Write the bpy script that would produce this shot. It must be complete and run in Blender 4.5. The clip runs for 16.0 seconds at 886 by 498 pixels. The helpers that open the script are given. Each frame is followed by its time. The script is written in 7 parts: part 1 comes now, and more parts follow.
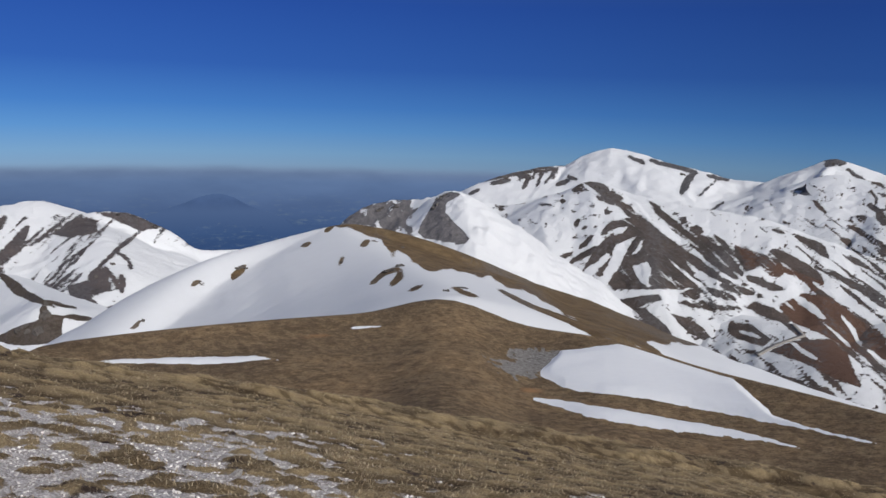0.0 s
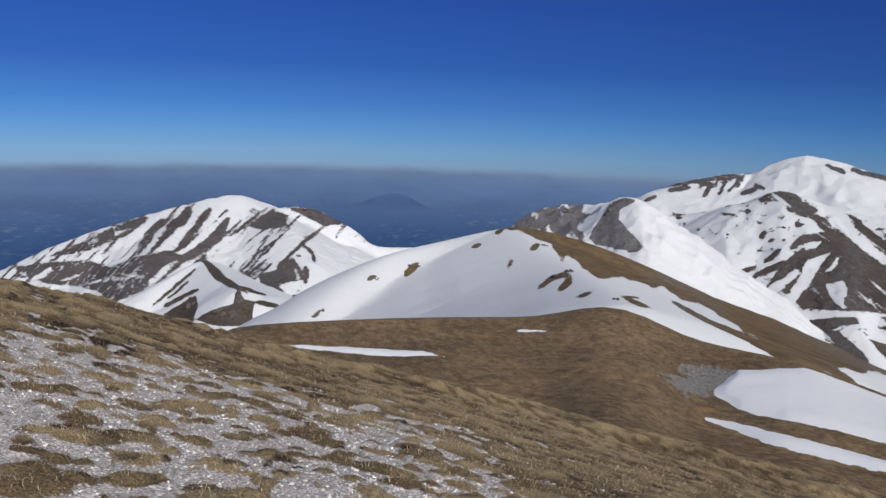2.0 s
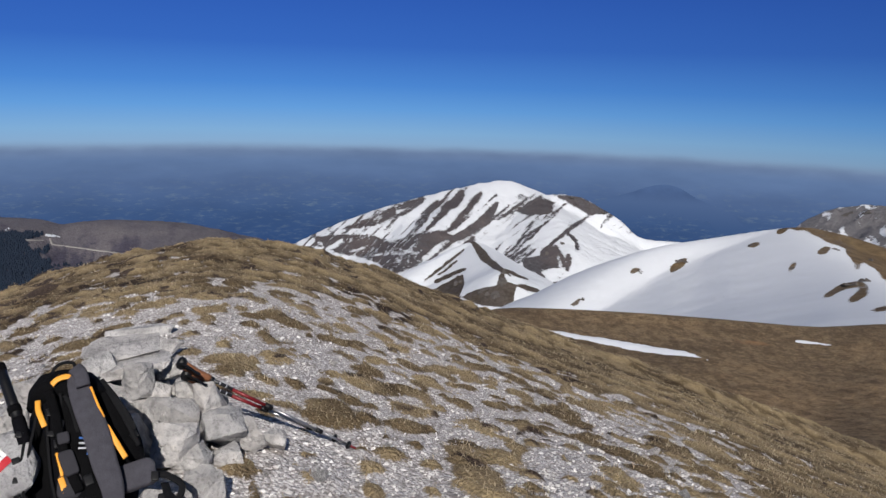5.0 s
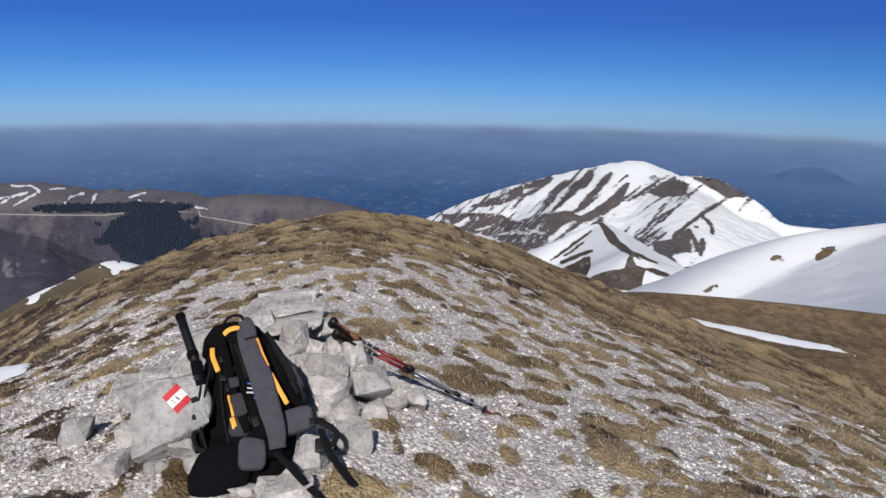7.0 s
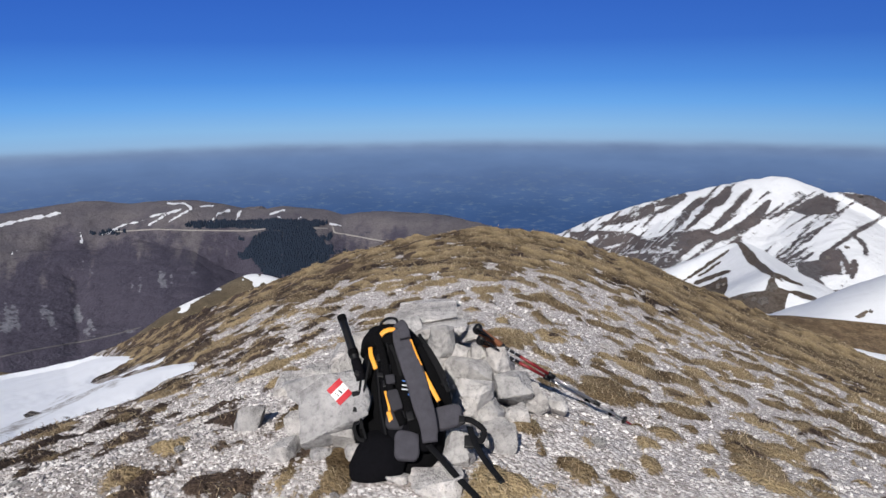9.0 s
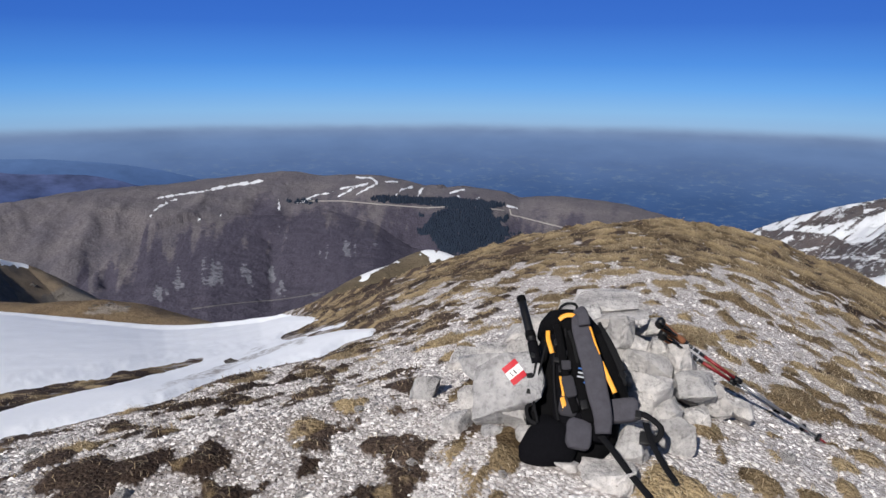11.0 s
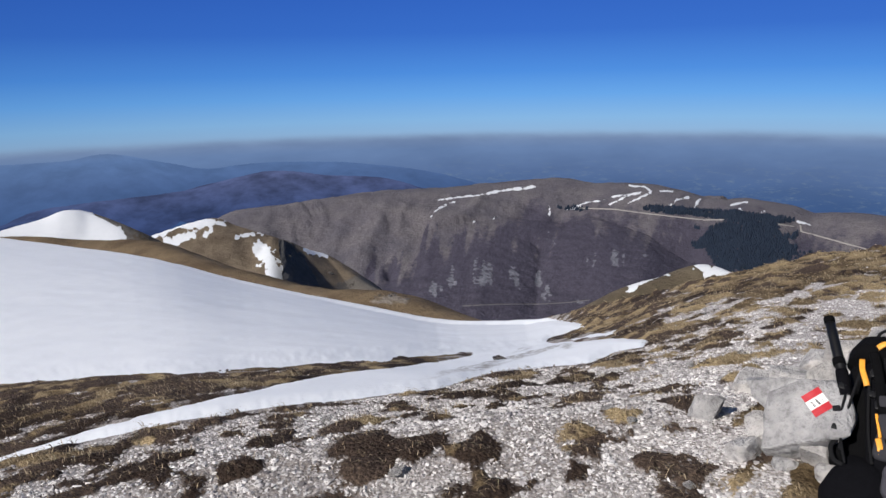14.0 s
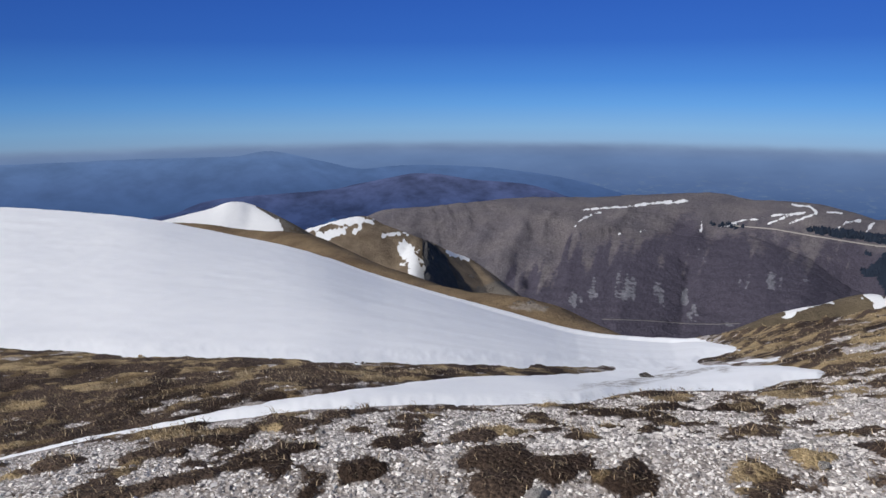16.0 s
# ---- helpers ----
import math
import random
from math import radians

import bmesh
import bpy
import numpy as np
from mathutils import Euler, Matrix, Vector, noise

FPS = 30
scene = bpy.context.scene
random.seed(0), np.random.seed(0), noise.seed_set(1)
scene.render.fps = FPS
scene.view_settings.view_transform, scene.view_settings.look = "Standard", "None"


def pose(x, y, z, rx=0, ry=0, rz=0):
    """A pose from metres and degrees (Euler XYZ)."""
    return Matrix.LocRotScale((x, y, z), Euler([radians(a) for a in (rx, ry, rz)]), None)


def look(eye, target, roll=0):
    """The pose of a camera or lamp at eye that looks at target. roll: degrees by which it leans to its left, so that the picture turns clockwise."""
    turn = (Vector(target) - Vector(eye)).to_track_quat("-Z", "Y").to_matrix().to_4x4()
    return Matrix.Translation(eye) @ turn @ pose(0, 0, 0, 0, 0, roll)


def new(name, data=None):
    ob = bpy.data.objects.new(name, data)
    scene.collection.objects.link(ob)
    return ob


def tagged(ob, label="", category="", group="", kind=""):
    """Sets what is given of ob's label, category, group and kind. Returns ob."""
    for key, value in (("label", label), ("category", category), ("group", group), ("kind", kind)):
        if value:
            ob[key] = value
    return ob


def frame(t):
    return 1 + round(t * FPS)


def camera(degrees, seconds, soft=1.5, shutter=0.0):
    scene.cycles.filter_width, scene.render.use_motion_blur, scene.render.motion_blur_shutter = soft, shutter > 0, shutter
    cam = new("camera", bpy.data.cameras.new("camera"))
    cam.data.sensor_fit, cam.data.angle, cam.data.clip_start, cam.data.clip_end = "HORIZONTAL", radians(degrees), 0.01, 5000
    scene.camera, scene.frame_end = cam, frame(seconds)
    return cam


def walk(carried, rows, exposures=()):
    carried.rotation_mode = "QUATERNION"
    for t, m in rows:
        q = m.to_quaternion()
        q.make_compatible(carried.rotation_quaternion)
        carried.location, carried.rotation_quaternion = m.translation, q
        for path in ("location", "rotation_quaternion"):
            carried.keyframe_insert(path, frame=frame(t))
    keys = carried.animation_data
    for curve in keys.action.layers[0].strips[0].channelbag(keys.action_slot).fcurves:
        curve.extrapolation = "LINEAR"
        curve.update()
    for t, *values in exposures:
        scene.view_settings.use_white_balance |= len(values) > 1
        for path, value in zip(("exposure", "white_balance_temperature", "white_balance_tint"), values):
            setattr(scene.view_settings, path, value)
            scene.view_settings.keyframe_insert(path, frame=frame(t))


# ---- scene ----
# ---- the camera and its walk ----
cam = camera(61.5, 16.0, soft=1.5)
PATH = [
    (0.0, -0.760, 0.753, -0.112, 26.05, -10.54, -1.77),
    (0.5, -0.754, 0.784, -0.114, 28.43, -10.34, -2.08),
    (1.0, -0.754, 0.783, -0.099, 32.41, -10.86, -1.99),
    (1.5, -0.744, 0.699, -0.081, 36.05, -10.53, -2.47),
    (2.0, -0.719, 0.638, -0.085, 39.29, -10.71, -1.92),
    (2.5, -0.732, 0.513, -0.082, 41.88, -10.74, -1.90),
    (3.0, -0.709, 0.506, -0.079, 44.79, -11.01, -1.42),
    (3.5, -0.593, 0.479, -0.027, 48.49, -11.25, -1.08),
    (4.0, -0.557, 0.483, -0.023, 51.85, -11.38, -0.92),
    (4.5, -0.516, 0.477, -0.013, 55.55, -11.93, -1.64),
    (5.0, -0.512, 0.471, -0.020, 59.72, -12.26, -1.65),
    (5.2, -0.527, 0.474, -0.029, 60.94, -12.17, -1.28),
    (7.5, -0.427, 0.337, -0.039, 71.85, -14.17, -1.15),
    (8.0, -0.374, 0.301, -0.032, 74.31, -13.61, -1.05),
    (8.5, -0.342, 0.274, -0.034, 76.49, -13.23, -0.45),
    (8.7, -0.344, 0.269, -0.035, 77.53, -13.02, 0.04),
    (11.0, -0.370, 0.226, -0.049, 93.03, -14.03, -0.35),
    (11.5, -0.346, 0.253, -0.054, 98.84, -14.39, -0.41),
    (12.0, -0.325, 0.245, -0.048, 103.41, -13.98, 0.56),
    (12.5, -0.333, 0.233, -0.055, 106.87, -13.56, 0.17),
    (13.0, -0.353, 0.226, -0.062, 110.23, -13.69, -0.25),
    (13.5, -0.352, 0.201, -0.063, 112.06, -13.50, 0.36),
    (14.0, -0.414, 0.163, -0.091, 113.63, -13.34, 1.18),
    (14.5, -0.449, 0.130, -0.111, 116.48, -13.49, 1.32),
    (15.0, -0.419, 0.101, -0.106, 119.24, -13.42, 0.58),
    (15.5, -0.573, 0.047, -0.172, 122.26, -13.13, 0.20),
    (16.0, -0.675, -0.015, -0.223, 125.00, -12.72, 0.19),
]
walk(cam, [(t, pose(x, y, z, 90 + pitch, roll, yaw)) for t, x, y, z, yaw, pitch, roll in PATH],
     exposures=[(0.0, 0.0), (3.5, 0.06), (5.2, 0.12), (8.0, 0.30), (12.5, 0.36), (16.0, 0.22)])

# ---- world, sun, exposure ----
SUN_AZ, SUN_EL = -25.0, 37.0          # degrees, counted from +x towards +y
scene.view_settings.exposure = 0.0
world = bpy.data.worlds.new("sky")
scene.world = world
world.use_nodes = True
wn, wl = world.node_tree.nodes, world.node_tree.links
sky = wn.new("ShaderNodeTexSky")
sky.sky_type = "NISHITA"
sky.sun_disc = False
sky.sun_elevation = radians(SUN_EL)
sky.sun_rotation = radians(90 - SUN_AZ)
sky.altitude = 2200
sky.air_density, sky.dust_density, sky.ozone_density = 1.0, 0.0, 2.0
# from this height the sky reaches down past eye level to the top of the haze
way = wn.new("ShaderNodeTexCoord")
dip = wn.new("ShaderNodeMapping")
dip.inputs["Location"].default_value = (0, 0, 0.085)
wl.new(way.outputs["Generated"], dip.inputs["Vector"])
wl.new(dip.outputs[0], sky.inputs["Vector"])
# deep mountain blue above, paling towards the haze, and a little darker over the northern ridges
up = wn.new("ShaderNodeSeparateXYZ")
wl.new(way.outputs["Generated"], up.inputs[0])
height = wn.new("ShaderNodeMapRange")
height.inputs["From Min"].default_value, height.inputs["From Max"].default_value = -0.10, 0.30
wl.new(up.outputs["Z"], height.inputs["Value"])
blue = wn.new("ShaderNodeValToRGB")
while len(blue.color_ramp.elements) < 7:
    blue.color_ramp.elements.new(0.5)
for stop, z, c in zip(blue.color_ramp.elements, (-0.085, -0.06, -0.03, 0.0, 0.05, 0.13, 0.30),
                      ((0.190, 0.310, 0.480), (0.160, 0.332, 0.565), (0.088, 0.268, 0.595), (0.046, 0.190, 0.545), (0.022, 0.107, 0.437), (0.015, 0.074, 0.370), (0.060, 0.100, 0.200))):
    stop.position, stop.color = (z + 0.10) / 0.40, (*c, 1)
wl.new(height.outputs[0], blue.inputs["Fac"])
side = wn.new("ShaderNodeVectorMath")
side.operation = "DOT_PRODUCT"
side.inputs[1].default_value = (math.cos(radians(180)), math.sin(radians(180)), 0)
wl.new(way.outputs["Generated"], side.inputs[0])
paler = wn.new("ShaderNodeMapRange")
for key, val in zip(("From Min", "From Max", "To Min", "To Max"), (0.0, 0.95, 0.66, 1.12)):
    paler.inputs[key].default_value = val
wl.new(side.outputs["Value"], paler.inputs["Value"])
tone = wn.new("ShaderNodeVectorMath")
tone.operation = "SCALE"
wl.new(blue.outputs["Color"], tone.inputs[0])
wl.new(paler.outputs[0], tone.inputs["Scale"])
soft = wn.new("ShaderNodeVectorMath")
soft.operation = "SCALE"
soft.inputs["Scale"].default_value = 0.06
wl.new(sky.outputs[0], soft.inputs[0])
both = wn.new("ShaderNodeMix")
both.data_type = "RGBA"
both.inputs["Factor"].default_value = 0.94
wl.new(soft.outputs[0], both.inputs["A"])
wl.new(tone.outputs[0], both.inputs["B"])
wl.new(both.outputs["Result"], wn["Background"].inputs["Color"])
wn["Background"].inputs["Strength"].default_value = 1.0

sun = new("sun", bpy.data.lights.new("sun", "SUN"))
sun.data.energy, sun.data.angle, sun.data.color = 4.4, radians(0.53), (1.0, 0.955, 0.905)
sun_dir = Vector((math.cos(radians(SUN_EL)) * math.cos(radians(SUN_AZ)), math.cos(radians(SUN_EL)) * math.sin(radians(SUN_AZ)), math.sin(radians(SUN_EL))))
sun.matrix_world = look(sun_dir * 40, (0, 0, 0))


# ---- noise ----
def lattice(ix, iy, seed):
    h = (ix.astype(np.int64) * 374761393 + iy.astype(np.int64) * 668265263 + seed * 974634777) & 0xFFFFFFFF
    h = ((h ^ (h >> 13)) * 1274126177) & 0xFFFFFFFF
    return ((h ^ (h >> 16)) & 0xFFFF) / 65535.0


def vnoise(x, y, seed=0):
    """Smooth value noise, -1 to 1."""
    x, y = np.asarray(x, float), np.asarray(y, float)
    ix, iy = np.floor(x), np.floor(y)
    fx, fy = x - ix, y - iy
    fx, fy = fx * fx * (3 - 2 * fx), fy * fy * (3 - 2 * fy)
    a, b = lattice(ix, iy, seed), lattice(ix + 1, iy, seed)
    c, d = lattice(ix, iy + 1, seed), lattice(ix + 1, iy + 1, seed)
    return 2 * ((a * (1 - fx) + b * fx) * (1 - fy) + (c * (1 - fx) + d * fx) * fy) - 1


def fbm(x, y, seed=0, octaves=4, gain=0.5):
    out, amp, total, c, s = 0, 1.0, 0.0, 0.8, 0.6
    for k in range(octaves):
        out = out + amp * vnoise(x, y, seed + 17 * k)
        total += amp
        amp *= gain
        x, y = 2.03 * (c * x - s * y), 2.03 * (s * x + c * y)
    return out / total


def ridged(x, y, seed=0, octaves=4):
    out, amp, total = 0, 1.0, 0.0
    for k in range(octaves):
        out = out + amp * (1 - np.abs(vnoise(x, y, seed + 31 * k)) * 1.8)
        total += amp
        amp *= 0.5
        x, y = 2.1 * (0.8 * x - 0.6 * y), 2.1 * (0.6 * x + 0.8 * y)
    return out / total


def step(a, b, x):
    u = np.clip((x - a) / (b - a), 0, 1)
    return u * u * (3 - 2 * u)


# ---- materials ----
def graph(name):
    m = bpy.data.materials.new(name)
    m.use_nodes = True
    n, l = m.node_tree.nodes, m.node_tree.links
    return m, n, l, n["Principled BSDF"]


def coords(n, l, scale=1.0, stretch=(1, 1, 1)):
    tc = n.new("ShaderNodeTexCoord")
    mp = n.new("ShaderNodeMapping")
    mp.inputs["Scale"].default_value = [scale * s for s in stretch]
    l.new(tc.outputs["Object"], mp.inputs["Vector"])
    return mp.outputs[0]


def tex_noise(n, l, vec, scale, detail=4, rough=0.55):
    t = n.new("ShaderNodeTexNoise")
    t.inputs["Scale"].default_value, t.inputs["Detail"].default_value, t.inputs["Roughness"].default_value = scale, detail, rough
    l.new(vec, t.inputs["Vector"])
    return t.outputs["Fac"]


def ramp(n, l, fac, stops):
    r = n.new("ShaderNodeValToRGB")
    while len(r.color_ramp.elements) < len(stops):
        r.color_ramp.elements.new(0.5)
    for e, (p, c) in zip(r.color_ramp.elements, stops):
        e.position = p
        e.color = (*c, 1) if len(c) == 3 else c
    l.new(fac, r.inputs["Fac"])
    return r.outputs["Color"]


def mixed(n, l, fac, a, b, mode="MIX"):
    m = n.new("ShaderNodeMix")
    m.data_type, m.blend_type = "RGBA", mode
    for sock, v in ((m.inputs["Factor"], fac), (m.inputs["A"], a), (m.inputs["B"], b)):
        if isinstance(v, (int, float)):
            sock.default_value = v
        elif isinstance(v, tuple):
            sock.default_value = (*v, 1)
        else:
            l.new(v, sock)
    return m.outputs["Result"]


def maths(n, l, op, a, b=0.0, c=0.0):
    m = n.new("ShaderNodeMath")
    m.operation = op
    for sock, v in zip(m.inputs, (a, b, c)):
        if isinstance(v, (int, float)):
            sock.default_value = v
        else:
            l.new(v, sock)
    return m.outputs[0]


def mapped(n, l, v, a, b, c=0.0, d=1.0):
    m = n.new("ShaderNodeMapRange")
    m.interpolation_type = "SMOOTHSTEP"
    l.new(v, m.inputs["Value"])
    for k, x in zip(("From Min", "From Max", "To Min", "To Max"), (a, b, c, d)):
        m.inputs[k].default_value = x
    return m.outputs[0]


def bumped(n, l, bsdf, h, strength, distance):
    b = n.new("ShaderNodeBump")
    b.inputs["Strength"].default_value, b.inputs["Distance"].default_value = strength, distance
    l.new(h, b.inputs["Height"])
    l.new(b.outputs[0], bsdf.inputs["Normal"])


def attribute(n, name):
    a = n.new("ShaderNodeAttribute")
    a.attribute_name = name
    return a.outputs["Fac"]


SNOW = (0.66, 0.68, 0.715)


def mat_mountain(name, low, high, rock, size, sharp=0.05, bump=6.0, wave=0.5, turf_at=0.5, scrub=None, tall=1.0):
    """Turf and rock with snow where the 'snow' attribute, broken up by noise, is over one half."""
    m, n, l, b = graph(name)
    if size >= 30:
        # larger, farther land: distance haze is put into the colours as a bluish tint
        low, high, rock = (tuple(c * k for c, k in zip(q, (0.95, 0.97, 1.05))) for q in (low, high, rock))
    v = coords(n, l, 1.0, (1, 1, 1 / tall))
    big = tex_noise(n, l, v, 1 / size, 6, 0.6)
    fine = tex_noise(n, l, v, 6 / size, 5, 0.65)
    tiny = tex_noise(n, l, v, 30 / size, 4, 0.7)
    turf = mixed(n, l, ramp(n, l, big, [(0.35, (0, 0, 0)), (0.65, (1, 1, 1))]), low, high)
    if scrub:
        turf = mixed(n, l, mapped(n, l, maths(n, l, "ADD", attribute(n, "scrub"), maths(n, l, "MULTIPLY", maths(n, l, "SUBTRACT", fine, 0.5), 0.8)), 0.3, 0.7), turf, scrub)
    stone = mixed(n, l, fine, tuple(c * 0.45 for c in rock), tuple(min(1, c * 1.5) for c in rock))
    ground = mixed(n, l, mapped(n, l, maths(n, l, "ADD", attribute(n, "stone"), maths(n, l, "MULTIPLY", maths(n, l, "SUBTRACT", fine, 0.5), 0.9)), turf_at - 0.12, turf_at + 0.12), turf, stone)
    ground = mixed(n, l, 0.8, ground, ramp(n, l, tiny, [(0.3, (0.45, 0.45, 0.45)), (0.7, (1.25, 1.22, 1.2))]), "MULTIPLY")
    snow = maths(n, l, "ADD", attribute(n, "snow"), maths(n, l, "MULTIPLY", maths(n, l, "SUBTRACT", fine, 0.5), wave))
    snow = maths(n, l, "ADD", snow, maths(n, l, "MULTIPLY", maths(n, l, "SUBTRACT", tiny, 0.5), wave * 1.0))
    snow = mapped(n, l, snow, 0.5 - sharp * 0.6, 0.5 + sharp * 0.6)
    white = mixed(n, l, big, SNOW, tuple(c * 0.93 for c in SNOW))
    l.new(mixed(n, l, snow, ground, white), b.inputs["Base Color"])
    b.inputs["Roughness"].default_value = 0.85
    b.inputs["Specular IOR Level"].default_value = 0.15
    h = maths(n, l, "MULTIPLY", maths(n, l, "ADD", fine, maths(n, l, "MULTIPLY", tiny, 0.4)), maths(n, l, "SUBTRACT", 1.0, maths(n, l, "MULTIPLY", snow, 0.7)))
    bumped(n, l, b, h, 0.8, bump)
    return m


def mat_plain(name, color, rough=0.6, metal=0.0, var=0.25, size=0.05, bump=0.0, spec=0.5):
    m, n, l, b = graph(name)
    v = coords(n, l)
    f = tex_noise(n, l, v, 1 / size, 5, 0.6)
    g = tex_noise(n, l, v, 9 / size, 3, 0.6)
    c = mixed(n, l, f, tuple(max(0, x * (1 - var)) for x in color), tuple(min(1, x * (1 + var)) for x in color))
    c = mixed(n, l, 0.5, c, ramp(n, l, g, [(0.3, (0.75, 0.75, 0.75)), (0.7, (1.15, 1.15, 1.15))]), "MULTIPLY")
    l.new(c, b.inputs["Base Color"])
    b.inputs["Roughness"].default_value, b.inputs["Metallic"].default_value = rough, metal
    b.inputs["Specular IOR Level"].default_value = spec
    if bump:
        bumped(n, l, b, maths(n, l, "ADD", f, g), 0.7, bump)
    return m

# ---- helpers for meshes ----
# Land is laid out from a plane that dips 4.4 degrees towards bearing 165; LEVEL turns it upright.
LEVEL = Vector((0.07457, -0.01953, 0.99702)).rotation_difference(Vector((0, 0, 1))).to_matrix()
LEVEL_NP = np.array(LEVEL)


def link_mesh(name, verts, faces, material, smooth=True, level=True, **attrs):
    me = bpy.data.meshes.new(name)
    v = np.asarray(verts, float)
    if level:
        v = v @ LEVEL_NP.T
    f = np.asarray(faces, np.int32)
    k = f.shape[1]
    me.vertices.add(len(v))
    me.vertices.foreach_set("co", v.ravel())
    me.loops.add(f.size)
    me.loops.foreach_set("vertex_index", f.ravel())
    me.polygons.add(len(f))
    me.polygons.foreach_set("loop_start", np.arange(0, f.size, k))
    me.polygons.foreach_set("loop_total", np.full(len(f), k))
    me.polygons.foreach_set("use_smooth", np.full(len(f), smooth))
    me.materials.append(material)
    me.update(calc_edges=True)
    for key, val in attrs.items():
        me.attributes.new(key, "FLOAT", "POINT").data.foreach_set("value", np.asarray(val, np.float32).ravel())
    return new(name, me)


def grid_faces(rows, cols, wrap=False):
    i, j = np.meshgrid(np.arange(rows - 1), np.arange(cols if wrap else cols - 1), indexing="ij")
    j2 = (j + 1) % cols
    return np.stack([i * cols + j, (i + 1) * cols + j, (i + 1) * cols + j2, i * cols + j2], -1).reshape(-1, 4)


def kept(verts, faces, keep, attrs):
    """The faces marked in keep, with unused vertices left out."""
    faces = faces[keep]
    used = np.zeros(len(verts), bool)
    used[faces.ravel()] = True
    idx = np.cumsum(used) - 1
    return verts[used], idx[faces], {k: a[used] for k, a in attrs.items()}


# ---- the shape of the summit ----
CX, CY = -0.45, 0.30          # the middle of the summit's spokes
# bearing, height 3 m out, distance and slope angle from eye level of the summit's brow, bend; distance and slope angle of the meadow's far edge
SPOKES = np.array([
    (60, -1.85, 14, -25.0, 0.9, 60, -19.0), (84, -1.75, 14, -24.0, 0.9, 62, -18.7), (96, -1.68, 14, -23.2, 0.9, 82, -16.8), (104, -1.62, 13, -22.6, 0.9, 98, -14.6),
    (108.5, -1.60, 13, -22.0, 0.9, 106, -14.1), (111.3, -1.59, 13, -21.6, 0.9, 110, -13.6), (114, -1.57, 12.5, -21.2, 0.9, 114, -12.0), (117, -1.56, 12.5, -20.6, 0.9, 118, -11.3),
    (122, -1.53, 12.5, -19.4, 0.9, 115, -12.5), (130, -1.49, 12, -17.4, 0.9, 112, -12.5), (138, -1.46, 12, -15.3, 0.9, 110, -12.5), (143, -1.44, 12, -13.8, 0.9, 108, -12.5)])
SPOKES = np.vstack([SPOKES, [
    (147, -1.42, 12, -12.4, 0.9, 105, -12.6), (150, -1.40, 12, -11.2, 0.9, 100, -16.0), (153, -1.37, 12, -9.9, 0.9, 100, -26.0), (160, -1.28, 12, -7.6, 0.95, 100, -35.0),
    (166, -1.22, 11, -7.0, 1.0, 100, -35.0), (173, -1.20, 11, -8.1, 1.0, 100, -35.0), (181, -1.18, 11, -10.4, 1.0, 100, -35.0), (190, -1.25, 14, -13.8, 1.0, 100, -35.0),
    (197, -1.28, 30, -15.7, 0.9, 100, -35.0), (204, -1.34, 34, -15.8, 0.8, 100, -35.0)]])
SPOKES = np.vstack([SPOKES, [
    (212, -1.40, 40, -14.2, 0.7, 100, -35.0), (219, -1.44, 46, -12.6, 0.6, 100, -35.0), (225, -1.47, 55, -10.6, 0.5, 100, -35.0), (237, -1.55, 70, -8.2, 0.4, 100, -35.0),
    (246, -1.60, 80, -7.4, 0.4, 100, -35.0), (300, -1.6, 60, -9.0, 0.4, 100, -35.0), (360, -1.7, 40, -16.0, 0.6, 80, -30.0)]])


def spoke(column, az):
    az = (np.asarray(az) - 60) % 360 + 60
    a = np.concatenate([SPOKES[:, 0], [SPOKES[0, 0] + 360]])
    v = np.concatenate([SPOKES[:, column], [SPOKES[0, column]]])
    w = [0.06, 0.24, 0.40, 0.24, 0.06]
    wide = 1.5 if column in (2, 4) else 0.8
    v = np.log(v) if column == 2 else v
    s = sum(k * np.interp((az - 60 + o * wide) % 360 + 60, a, v) for k, o in zip(w, (-4, -2, 0, 2, 4)))
    return np.exp(s) if column == 2 else s


def valley(r):
    return np.maximum(-0.33 * r, -640.0)


